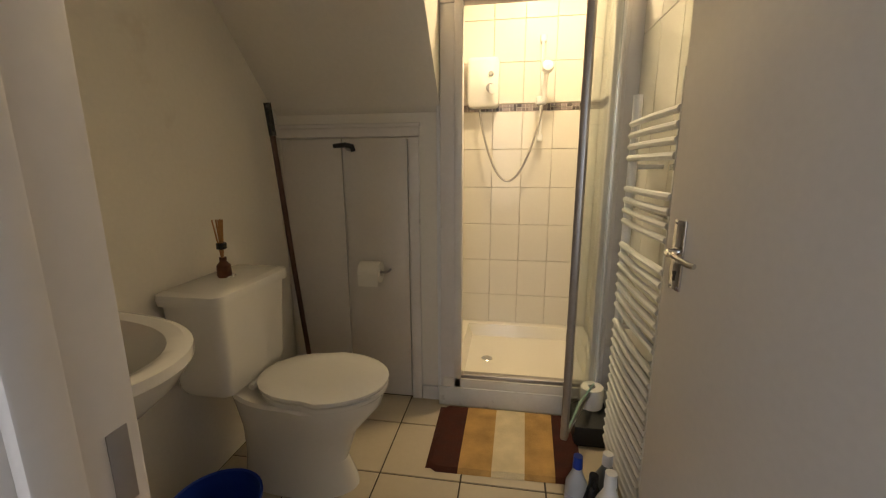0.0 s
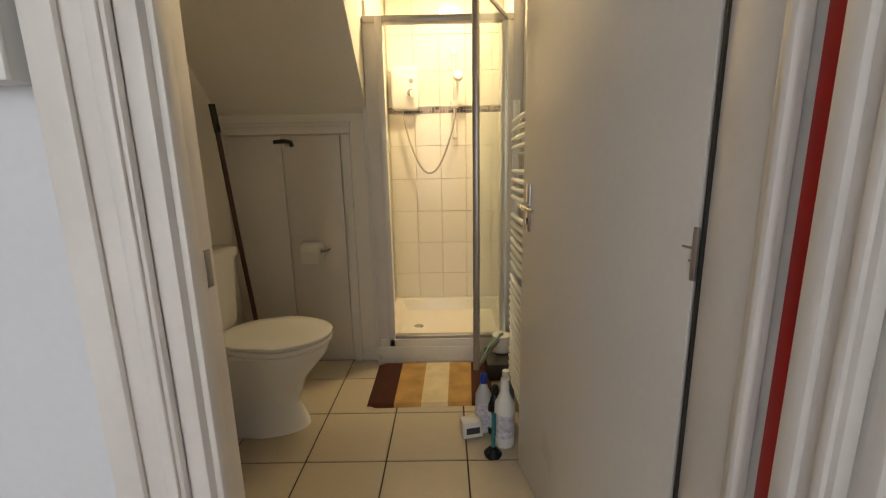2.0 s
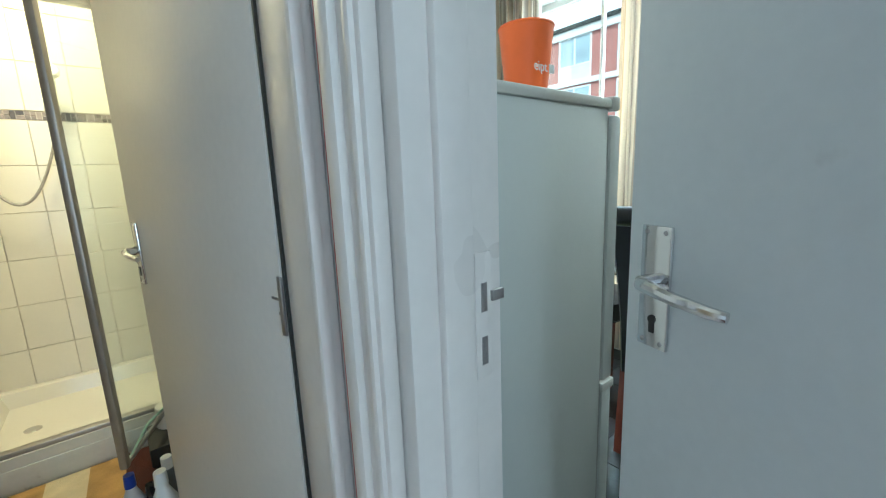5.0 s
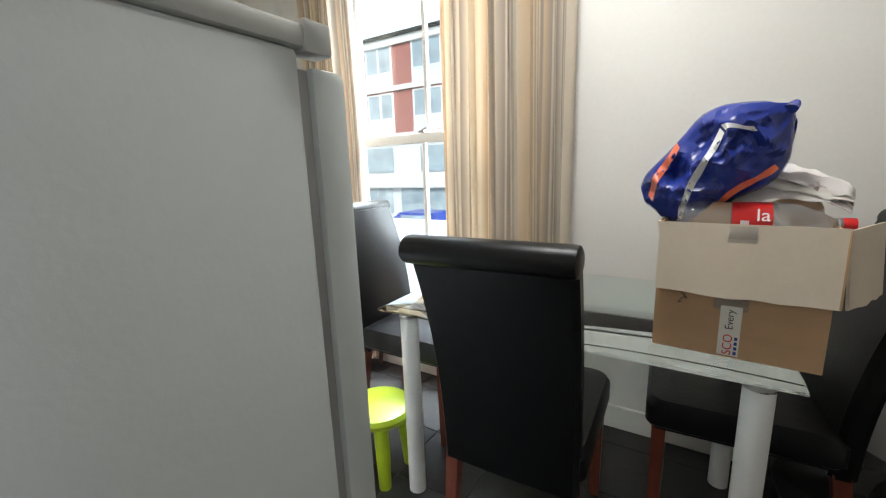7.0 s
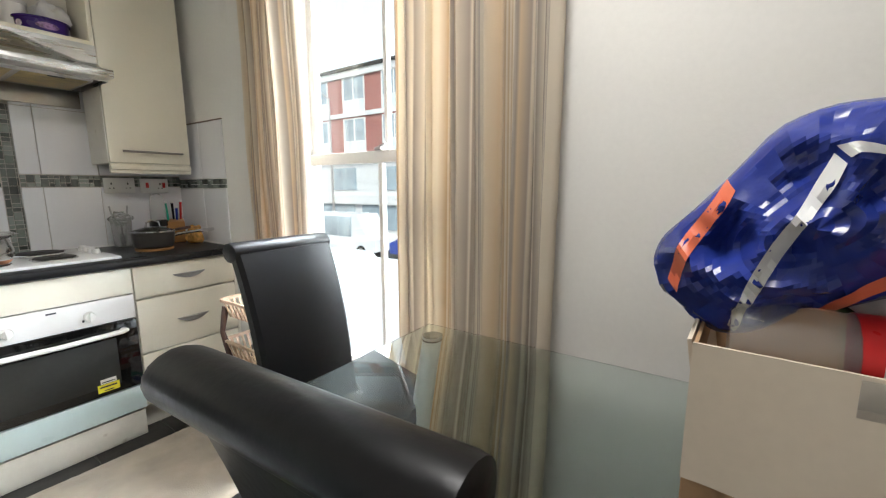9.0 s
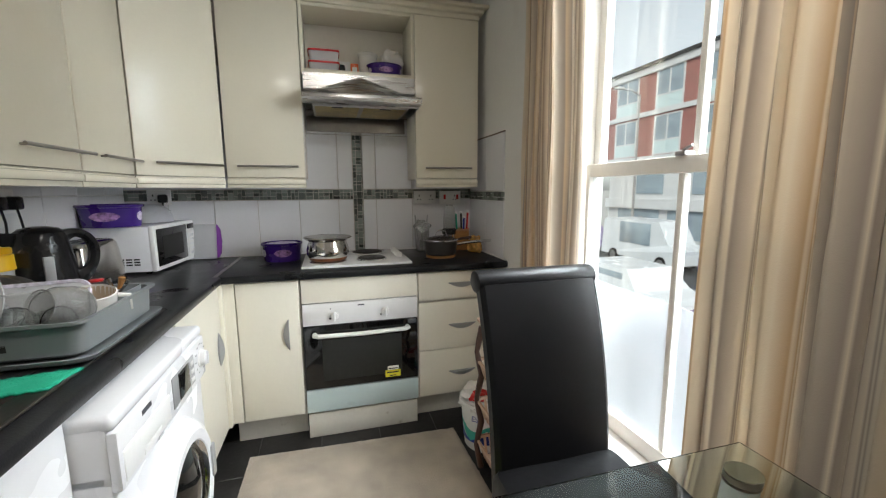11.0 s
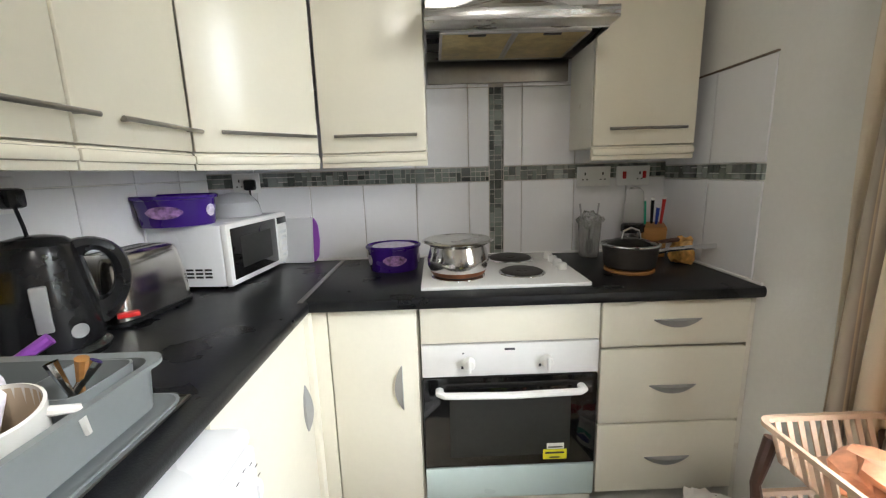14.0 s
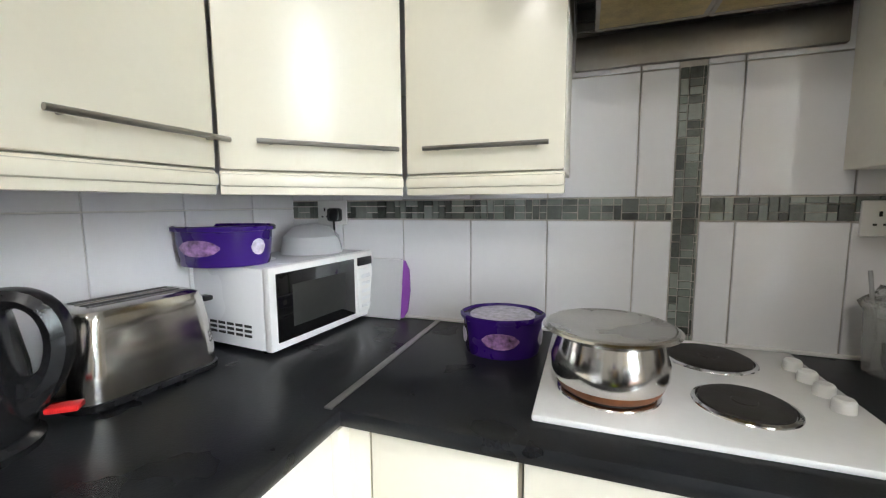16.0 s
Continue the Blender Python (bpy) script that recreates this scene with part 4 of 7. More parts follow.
hood = thing("cooker_hood", "stainless steel cooker hood with two greasy filters", "cooker hood", 0, 0, 0)
part("back_panel", G().box(1.097, 1.700, -0.062, -0.044, 1.668, 1.757, 0.003), BARST, hood, "polished steel strip under the hood")
g = G().put([(x, y, z) for x in (1.100, 1.712) for y, z in ((-0.060, 1.757), (-0.44, 1.757), (-0.44, 1.800), (-0.33, 1.860), (-0.33, 1.943), (-0.060, 1.943))],
            [(0, 1, 2, 3, 4, 5), (6, 11, 10, 9, 8, 7)] + [(i, (i + 1) % 6, 6 + (i + 1) % 6, 6 + i) for i in range(1, 6)])
part("canopy", g, STEEL, hood, smooth=0)
part("front_bar", G().box(1.097, 1.714, -0.522, -0.44, 1.762, 1.800, 0.004), STEEL, hood)
g = G().put([(1.30, -0.50, 1.801), (1.51, -0.50, 1.801), (1.405, -0.335, 1.93), (1.18, -0.335, 1.86), (1.63, -0.335, 1.86)], [(0, 1, 2), (0, 2, 3), (1, 4, 2)])
part("ridge", g, STEEL, hood, smooth=0)
for x0, x1 in ((1.150, 1.395), (1.405, 1.650)):
    f = part("filter", G().box(x0, x1, -0.435, -0.12, 1.749, 1.757, 0.002), BRASSY, hood, "greasy mesh filter")
    part("frame", G().box(x0, x1, -0.445, -0.433, 1.747, 1.756).box(x0, x1, -0.122, -0.11, 1.747, 1.756).box(x0 - .004, x0 + .006, -0.44, -0.115, 1.7475, 1.756).box(x1 - .006, x1 + .004, -0.44, -0.115, 1.7475, 1.756), DULLAL, f)
    part("catch", G().box((x0 + x1) / 2 - .03, (x0 + x1) / 2 + .03, -0.43, -0.415, 1.744, 1.750, 0.002), DARKIN, f)

wm = thing("washing_machine", "white front-loading washing machine with a dark round door", "washing machine", 0.750, -1.515, 0, 90)
part("body", G().box(-0.300, 0.300, 0.0, 0.545, 0.012, 0.740, 0.014).box(-0.300, 0.300, 0.0, 0.145, 0.700, 0.840, 0.010), APPL, wm)
part("top_panel", G().box(-0.300, 0.300, -0.014, 0.145, 0.822, 0.858, 0.014, seg=3), APPL, wm)
cp = part("control_panel", G().box(-0.298, 0.298, -0.018, 0.006, 0.686, 0.822, 0.008), APPL, wm)
part("drawer", G().box(-0.285, -0.030, -0.021, -0.012, 0.700, 0.772, 0.005).box(-0.20, -0.10, -0.0225, -0.018, 0.704, 0.722, 0.003), WHITEPL, cp, "white detergent drawer with a grip")
part("display_panel", G().box(-0.005, 0.178, -0.0205, -0.012, 0.708, 0.798, 0.003), GREYPL, cp, "silver-grey display surround")
part("display", G().box(0.040, 0.128, -0.0222, -0.012, 0.714, 0.792, 0.002), BLACKGL, cp, "small black display")
for k in range(3):
    part("button", G().box(0.140, 0.168, -0.0225, -0.018, 0.718 + .026 * k, 0.732 + .026 * k, 0.002), WHITEPL, cp)
dl = part("dial", G().lathe([(0, .020), (0.021, .020), (0.0245, .017), (0.0265, 0.004), (0.031, 0.002), (0.031, 0)], 28, pose(0.250, -0.018, 0.756, 90, 0, 0)), WHITEPL, cp, "white dial with a raised grip")
part("grip", G().box(0.2455, 0.2545, -0.043, -0.036, 0.734, 0.778, 0.003), APPL, dl)
for k in range(11):
    a = radians(-60 + 30 * k)
    part("mark", G().box(0.250 + .048 * math.cos(a) - .005, 0.250 + .048 * math.cos(a) + .005, -0.0186, -0.0178, 0.755 + .048 * math.sin(a), 0.757 + .048 * math.sin(a)), INK, cp)
part("badge", G().box(-0.185, -0.135, -0.0190, -0.016, 0.795, 0.807), INK, cp)
part("rating_print", G().box(-0.115, -0.085, -0.0190, -0.016, 0.690, 0.697), GREYPL, cp)
do = part("door", G().lathe([(0.152, .030), (0.162, .044), (0.190, .046), (0.212, .034), (0.226, .014), (0.230, 0.0)], 48, pose(0.0, 0.0, 0.425, 90, 0, 0)), APPL, wm, "white ring door")
part("porthole", G().lathe([(0, .050), (0.06, .046), (0.11, .034), (0.14, .026), (0.153, .032)], 40, pose(0.0, 0.0, 0.425, 90, 0, 0)), BLACKGL, do, "dark domed glass porthole")
part("inner_ring", G().lathe([(0.148, .030), (0.152, .037), (0.158, .042)], 40, pose(0.0, 0.0, 0.425, 90, 0, 0)), CHROME, do, "thin silver ring")
part("handle", G().box(0.168, 0.200, -0.052, -0.040, 0.37, 0.48, 0.008), GREYPL, do)
part("kick_panel", G().box(-0.29, 0.29, -0.006, 0.002, 0.02, 0.105, 0.002), WHITEPL, wm)

fr = thing("fridge_freezer", "white fridge freezer with grey trim seen side on", "fridge", 0, 0, 0)
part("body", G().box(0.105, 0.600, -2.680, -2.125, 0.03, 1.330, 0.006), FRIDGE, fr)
part("top_cap", G().box(0.100, 0.622, -2.684, -2.121, 1.330, 1.352, 0.005), FRIDGETR, fr, "grey top cap")
for z0, z1 in ((0.05, 0.628), (0.640, 1.318)):
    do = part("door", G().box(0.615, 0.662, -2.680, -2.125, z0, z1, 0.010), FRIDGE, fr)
    part("seal", G().box(0.600, 0.615, -2.672, -2.133, z0 + .005, z1 - .005), GREYPL, do, "grey rubber seal")
part("hinge", G().box(0.604, 0.638, -2.687, -2.660, 1.326, 1.357, 0.004), FRIDGETR, fr, "grey top hinge cover")
part("hinge", G().box(0.600, 0.658, -2.688, -2.66, 0.622, 0.646, 0.004), FRIDGETR, fr)
for x in (0.15, 0.58):
    for y in (-2.64, -2.16):
        part("foot", G().lathe([(0, 0), (0.02, 0), (0.02, .032), (0, .032)], 10, pose(x, y, 0)), BLACKPL, fr)
cup = thing("orange_cup", "bright orange plastic cup with white lettering, standing on the fridge", "cup", 0.452, -2.560, 1.352)
part("cup_body", G().lathe([(0, 0), (0.042, 0), (0.045, .003), (0.060, .150), (0.0625, .153), (0.061, .156), (0.0575, .152), (0.043, .006), (0, .006)], 32), ORANGE, cup)
words("lettering", "eipt", 0.030, WHITEINK, cup, pose(-0.018, -0.0535, 0.062, 84, 0, 0))
part("lettering_box", G().box(0.012, 0.030, -0.0545, -0.0525, 0.052, 0.070, 0.001), WHITEINK, cup)
bg = solid("crumpled_bag", blob(0.085, 0.07, 0.045, 3, 0.4, z0=-.03), BAGWHITE, "crumpled white plastic bag on the fridge", "bag", pose(0.42, -2.33, 1.383))
tubw = thing("white_tub", "white plastic tub standing on the fridge", "tub", 0.25, -2.30, 1.352)
part("tub_body", G().lathe([(0, 0), (.06, 0), (.072, .11), (.075, .112), (.070, .112), (.058, .004), (0, .004)], 24), WHITEPL, tubw)

mw = thing("microwave", "white microwave oven with black door window", "microwave", 0.392, -0.500, 0.911, 84.5)
part("body", G().box(0.0, 0.450, 0.022, 0.300, 0.012, 0.232, 0.008), APPL, mw)
fr_ = part("front_frame", G().box(0.0, 0.450, 0.0, 0.024, 0.012, 0.234, 0.006), WHITEPL, mw)
part("door_window", G().box(0.022, 0.345, -0.0025, 0.004, 0.032, 0.216, 0.003), BLACKGL, fr_, "black door window")
part("inner_mesh", G().box(0.075, 0.295, -0.0034, -0.002, 0.065, 0.180, 0.0005), DARKIN, fr_)
kp = part("key_panel", G().box(0.362, 0.440, -0.004, 0.004, 0.030, 0.180, 0.003), WHITEPL, fr_)
for k in range(5):
    part("button", G().box(0.378, 0.424, -0.0065, -0.003, 0.045 + .025 * k, 0.058 + .025 * k, 0.002), APPL, kp)
part("clock", G().box(0.362, 0.440, -0.004, 0.004, 0.188, 0.216, 0.002), BLACKGL, fr_)
for r in range(3):
    for c in range(5):
        part("vent_slot", G().box(-0.0015, 0.004, 0.070 + .034 * c, 0.096 + .034 * c, 0.045 + .013 * r, 0.052 + .013 * r), DARKIN, mw)
for x in (.03, .42):
    for y in (.05, .27):
        part("foot", G().lathe([(0, 0), (.012, 0), (.012, .013), (0, .013)], 8, pose(x, y, 0)), BLACKPL, mw)

to = thing("toaster", "chrome toaster with black ends and two long slots", "toaster", 0.205, -0.705, 0.911, 84)
part("shell", G().loft([ring(rounded(w, d, r, 8), z) for z, w, d, r in ((0.014, .292, .178, .050), (0.060, .290, .176, .050), (0.150, .268, .158, .046), (0.176, .258, .150, .044), (0.190, .244, .136, .040), (0.195, .220, .112, .034))]), POTST, to, "polished chrome shell")
part("base", G().loft([ring(rounded(w, d, .050, 8), z) for w, d, z in ((.282, .168, 0.0), (.298, .184, .004), (.298, .184, .016), (.288, .174, .020))]), BLACKPL, to, "black plastic base")
for y0 in (-.036, .012):
    part("slot", G().box(-0.092, 0.092, y0, y0 + .024, 0.190, 0.1962), DARKIN, to)
    part("slot_rim", G().box(-0.096, 0.096, y0 - .003, y0 - .0005, 0.1945, 0.1975).box(-0.096, 0.096, y0 + .0245, y0 + .027, 0.1945, 0.1975), CHROME, to)
en = part("end_panel", G().loft([[(x + q * z * .12, .040 * k * math.cos(a), .095 + .072 * k * math.sin(a)) for a in [2 * math.pi * i / 24 for i in range(24)] for z in [.095 + .072 * k * math.sin(a)]] for x, k, q in ((0.130, 1.0, -1), (0.156, 1.0, -1), (0.160, .85, -1))]), BLACKPL, to, "black oval control panel")
part("lever", G().box(0.140, 0.178, -.016, .016, 0.150, 0.163, 0.004), BLACKPL, en)
for z in (.060, .085, .110):
    part("button", G().lathe([(0, .008), (.008, .007), (.009, 0)], 12, pose(.152 - .1 * (z - .06), 0, z, 0, 90, 0)), GREYPL, en)
part("dial", G().lathe([(0, .014), (.011, .013), (.013, 0)], 14, pose(.155, 0, .035, 0, 90, 0)), BLACKPL, en)

ke = thing("kettle", "glossy black jug kettle with a large loop handle", "kettle", 0.225, -0.990, 0.911, 38)
ke.scale = (1.16, 1.16, 1.12)
part("power_base", G().lathe([(0, 0), (.085, 0), (.088, .012), (.075, .022), (0, .022)], 28), BLACKPL, ke)
part("jug", G().lathe([(0, .024), (.078, .024), (.082, .04), (.078, .12), (.068, .19), (.060, .225), (.056, .232)], 32), BLACKPL, ke)
part("lid", G().lathe([(0, .250), (.02, .249), (.045, .243), (.057, .232), (.056, .226), (0, .226)], 28), BLACKPL, ke)
part("spout", G().loft([[(-.055, -.025, .17), (-.055, .025, .17), (-.05, .022, .232), (-.05, -.022, .232)], [(-.092, -.010, .205), (-.092, .010, .205), (-.098, .012, .236), (-.098, -.012, .236)]]), BLACKPL, ke)
n = 36
loop = []
for i in range(n):
    a = 2 * math.pi * i / n
    c, q = math.cos(a), math.sin(a)
    inner = (.082 + .026 * c, .158 + .050 * q)
    outer = (.062 + .076 * c + .008 * c * q, .138 + .100 * q + .012 * c)
    mid = ((inner[0] + outer[0]) / 2, (inner[1] + outer[1]) / 2)
    loop.append([(inner[0], 0, inner[1]), (inner[0] + .2 * (mid[0] - inner[0]), -.014, inner[1] + .2 * (mid[1] - inner[1])), (mid[0], -.021, mid[1]), (outer[0] + .15 * (mid[0] - outer[0]), -.014, outer[1] + .15 * (mid[1] - outer[1])),
                 (outer[0], 0, outer[1]), (outer[0] + .15 * (mid[0] - outer[0]), .014, outer[1] + .15 * (mid[1] - outer[1])), (mid[0], .021, mid[1]), (inner[0] + .2 * (mid[0] - inner[0]), .014, inner[1] + .2 * (mid[1] - inner[1]))])
part("handle", G().loft(loop + loop[:1], caps=False), BLACKPL, ke, "broad black loop handle")
part("gauge", G().box(-.012, .012, -.0845, -.066, .07, .16, .003), GREYPL, ke)
part("switch", G().box(.100, .140, -.012, .012, .050, .060, .003), REDPL, ke, "small red switch")
part("badge", G().lathe([(0, .002), (.014, .001), (.015, 0)], 16, pose(.045, -.0705, .06, 90, 0, 30)), GREYPL, ke)

# ---------------------------------------------------------------- sockets
def socket(label, m, w, plugs=(), reds=(), holes=()):
    s = thing("wall_socket", label, "socket", group="wall sockets")
    s.matrix_basis = m
    part("plate", G().box(0, w, -.010, 0.0, 0, .086, .003), WHITEPL, s)
    for x in holes:
        part("pin_hole", G().box(x - .003, x + .003, -.0112, -.0095, .048, .060).box(x - .013, x - .006, -.0112, -.0095, .026, .031).box(x + .006, x + .013, -.0112, -.0095, .026, .031), DARKIN, s)
    for x in reds:
        part("rocker", G().box(x - .008, x + .008, -.014, -.0095, .030, .062, .002), REDPL, s, "red rocker switch")
    for x in plugs:
        p = part("plug", G().box(x - .023, x + .023, -.048, -.0095, .012, .060, .010), BLACKPL, s, "black mains plug")
        part("cable", G().tube([(x, -.035, .014), (x + .004, -.040, -.03), (x - .01 + .02 * (x > .07), -.045, -.12), (x + .01, -.05, -.22)], .004, 8), BLACKPL, p)
    return s


socket("white double socket on the tiles beside the hob", pose(1.757, -0.0435, 1.218), 0.150, holes=(.035, .115))
socket("white cooker switch plate with two red rockers", pose(1.935, -0.0435, 1.216), 0.150, holes=(.105,), reds=(.035, .125))
socket("white fused switch plate on the tiles above the worktop", pose(0.1035, -1.150, 1.234, 0, 0, 90), 0.086)
socket("white double socket with two black plugs", pose(0.1035, -1.038, 1.234, 0, 0, 90), 0.146, plugs=(.035, .110))
socket("white socket with a black plug above the microwave", pose(0.215, -0.0435, 1.232), 0.12, plugs=(.085,), holes=(.03,))

# ---------------------------------------------------------------- worktop things
def sweet_tub(x, y, z, r, h, rz, label, lid=True):
    t = thing("sweet_tub", label, "tub", x, y, z, rz, group="purple sweet tubs")
    n = 40
    def oct(rr, zz):
        return [(rr * (1 + .010 * math.cos(8 * a)) * math.cos(a), rr * .86 * (1 + .010 * math.cos(8 * a)) * math.sin(a), zz) for a in [2 * math.pi * i / n for i in range(n)]]
    part("tub_body", G().loft([oct(r * .88, 0), oct(r * .90, h * .08), oct(r * .96, h * .86), oct(r * 1.03, h * .88), oct(r * 1.04, h * .97), oct(r * .99, h), oct(r * .95, h * .93), oct(r * .5, h * .93)], caps=True), PURPLE, t)
    if lid:
        part("lid_print", G().lathe([(0, h * .945), (r * .55, h * .944), (r * .80, h * .94), (r * .80, h * .93)], 24), WHITEART, t)
    for a, w, m in ((-90, .9, PINKART), (-20, .35, WHITEART), (-155, .35, WHITEART)):
        g = G()
        for i in range(8):
            b = radians(a) + w * (i / 7 - .5)
            rr = r * .965
            g.v += [(rr * math.cos(b) * 1.02, rr * .87 * math.sin(b) * 1.02, h * (.48 - .20 * math.sqrt(max(.02, 1 - (i / 3.5 - 1) ** 2)))), (rr * math.cos(b) * 1.03, rr * .87 * math.sin(b) * 1.03, h * (.48 + .20 * math.sqrt(max(.02, 1 - (i / 3.5 - 1) ** 2))))]
        g.f += [(2 * i, 2 * i + 2, 2 * i + 3, 2 * i + 1) for i in range(7)]
        part("print", g, m, t)
    return t


sweet_tub(0.935, -0.245, 0.911, 0.108, 0.105, 8, "purple plastic sweet tub with printed lid on the worktop")
sweet_tub(0.205, -0.450, 1.145, 0.130, 0.105, 12, "purple plastic sweet tub on the microwave", False)
sweet_tub(1.560, -0.190, 1.965, 0.100, 0.075, 0, "purple plastic sweet tub on the open shelf", False)
bw = solid("clear_bowl", G().lathe([(.10, 0), (.098, .02), (.09, .055), (.06, .085), (.02, .095), (0, .096)], 28), MILKY, "upturned clear plastic bowl on the microwave", "bowl", pose(0.270, -0.165, 1.145))

pot = thing("cooking_pot", "shiny steel cooking pot with a flat lid and burnt copper base", "pot", 1.190, -0.440, 0.935)
pot.scale = (1.11, 1.11, 1.06)
part("base", G().lathe([(0, 0), (.085, 0), (.090, .006), (.094, .016)], 36), COPPER, pot, "burnt copper base")
part("bowl", G().lathe([(.094, .016), (.100, .030), (.101, .055), (.092, .085), (.089, .098), (.112, .112), (.118, .114), (.112, .117), (.088, .104)], 40), POTST, pot)
lid = part("lid", G().lathe([(0, .1155), (.06, .116), (.095, .117), (.100, .1195), (.108, .120), (.112, .117), (.105, .113)], 40), STEEL, pot, "flat steel lid with a raised rim")

pan = thing("saucepan", "grey non-stick saucepan with glass lid and long steel handle", "saucepan", 1.845, -0.400, 0.911, 4)
part("trivet", G().lathe([(.055, 0), (.088, 0), (.090, .006), (.088, .012), (.055, .012)], 30), KNIFEWOOD, pan, "orange-brown round mat")
part("bowl", G().lathe([(0, .014), (.082, .014), (.092, .024), (.100, .095), (.106, .100), (.103, .103), (.097, .097), (.088, .03), (0, .022)], 36), PANGREY, pan)
lid = part("lid", G().lathe([(0, .128), (.04, .124), (.08, .112), (.098, .103), (.102, .101)], 32), GLASS, pan, "domed glass lid")
part("rim", G().lathe([(.098, .100), (.105, .101), (.105, .106), (.098, .107)], 32), CHROME, lid)
part("knob", G().tube([(-.035, 0, .124), (-.030, 0, .150), (0, 0, .162), (.030, 0, .150), (.035, 0, .124)], .005, 8), CHROME, lid)
part("handle", G().tube([(.095, -.03, .074), (.13, -.036, .080), (.22, -.040, .086), (.31, -.042, .088), (.345, -.042, .087)], [.010, .008, .009, .010, .007], 10), CHROME, pan, "steel handle")
part("helper_handle", G().tube([(.095, .02, .092), (.15, .028, .100), (.215, .034, .104)], [.007, .008, .009], 8), BROWNPL, pan)

jar = thing("utensil_jar", "clear plastic utensil jar holding two spatulas", "jar", 1.790, -0.135, 0.911)
part("jar_body", G().lathe([(0, 0), (.038, 0), (.042, .003), (.050, .165), (.047, .165), (.039, .006), (0, .006)], 24), CLEARPL, jar)
for dx, tx, m in ((-.012, -.03, GREYPL), (.012, .03, GREYPL), (0, .004, BLACKPL)):
    part("utensil", G().tube([(dx, 0, .01), (dx + tx * .6, .01, .14), (dx + tx, .012, .235 if m is GREYPL else .15)], .0045, 8).box(dx - .018, dx + .018, -.003, .003, .008, .075, .002), m, jar)
part("bag", blob(.048, .045, .035, 8, .5), CLEARPL, jar, "crumpled clear bag").location = (0, 0, .165)

bl = thing("mini_blender", "small chrome blender with a clear upturned cup", "blender", 1.975, -0.150, 0.911)
bl.scale = (0.95, 0.95, 1.25)
part("motor_base", G().lathe([(0, 0), (.050, 0), (.052, .01), (.048, .06), (.046, .085), (0, .085)], 24), CHROME, bl)
part("collar", G().lathe([(.047, .085), (.052, .088), (.052, .110), (.046, .114)], 24), BLACKPL, bl)
part("cup", G().lathe([(.044, .112), (.042, .18), (.036, .225), (.020, .240), (0, .243)], 24), CLEARPL, bl)

kb = thing("knife_block", "light wooden knife block with coloured knife handles", "knife block", 2.070, -0.140, 0.911, -20)
part("block", G().box(-.045, .045, -.05, .05, 0, .135, .006, pose(0, 0, 0.004, 8, 0, 0)), KNIFEWOOD, kb)
for i, (dx, m, L) in enumerate(((-.036, GREENCL, .115), (-.008, BLACKPL, .115), (.008, BLUEPL, .085), (.028, REDPL, .12))):
    k = part("knife", G().tube([(dx, -.012 + .012 * (i % 2), .13), (dx * 1.25, -.03 + .02 * (i % 2), .13 + L)], [.0055, .0075], 8), m, kb)
    part("end_cap", G().tube([(dx * 1.25, -.03 + .02 * (i % 2), .128 + L), (dx * 1.27, -.032 + .02 * (i % 2), .138 + L)], .008, 8), WHITEPL, k)
solid("food_bag", blob(.046, .040, .058, 12, .45, z0=-.05), mk("amber_food", (0.62, 0.30, 0.08), .22, var=.8, scale=14, bump=.5, bscale=30), "clear bag of yellow and orange food beside the pan", "food bag", pose(2.090, -0.330, 0.963))

cb = thing("chopping_board", "translucent white plastic chopping board leaning on the tiles", "chopping board", 0.430, -0.085, 0.912, 0, rx=-9)
part("board", G().box(-.055, .125, -.004, .004, .001, .205, .004), MILKY, cb)
cb = thing("chopping_board", "white chopping board with a purple rounded edge leaning on the tiles", "chopping board", 0.500, -0.073, 0.912, 0, rx=-7)
part("board", G().box(-.10, .045, -.004, .004, .001, .205, .002), WHITEPL, cb)
part("edge_grip", G().put([(x, y, z) for y in (-.0045, .0045) for x, z in [(0.045, .002), (0.060, .004), (.076, .03), (.082, .10), (.076, .17), (.060, .20), (.045, .205)]],
                          [tuple(range(7)), tuple(range(7, 14))[::-1]] + [(i, (i + 1) % 7, 7 + (i + 1) % 7, 7 + i) for i in range(7)]), PURPLEL, cb, "purple grip edge")

sk = thing("shaker_bottle", "clear shaker bottle with a yellow lid", "bottle", 0.170, -1.125, 0.911)
sk.scale = (1.0, 1.0, 1.26)
part("bottle_body", G().lathe([(0, 0), (.038, 0), (.042, .006), (.047, .12), (.044, .12), (.039, .008), (0, .008)], 24), MILKY, sk)
part("lid", G().lathe([(0, .170), (.03, .169), (.040, .160), (.050, .158), (.052, .120), (.048, .118)], 24).box(-.012, .05, -.014, .014, .160, .178, .005), YELLOW, sk, "yellow screw lid")

# sink with drainer
si = thing("sink", "worn stainless steel sink with ribbed drainer", "sink", 0, 0, 0.911)
g = G()
for x0, x1, y0, y1 in ((0.135, 0.655, -1.72, -1.205), (0.135, SX0, -2.09, -1.72), (SX1, 0.655, -2.09, -1.72), (SX0, SX1, -2.09, SY0), (SX0, SX1, SY1, -1.72)):
    g.box(x0, x1, y0, y1, 0.0006, 0.004)
g.tube([(0.655, -2.09, .004), (0.655, -1.205, .004), (0.135, -1.205, .004)], .004, 8)
part("rim", g, SINKST, si)
for k in range(7):
    part("rib", G().box(0.18 + .06 * k, 0.205 + .06 * k, -1.69, -1.26, 0.003, 0.0075, 0.002), SINKST, si)
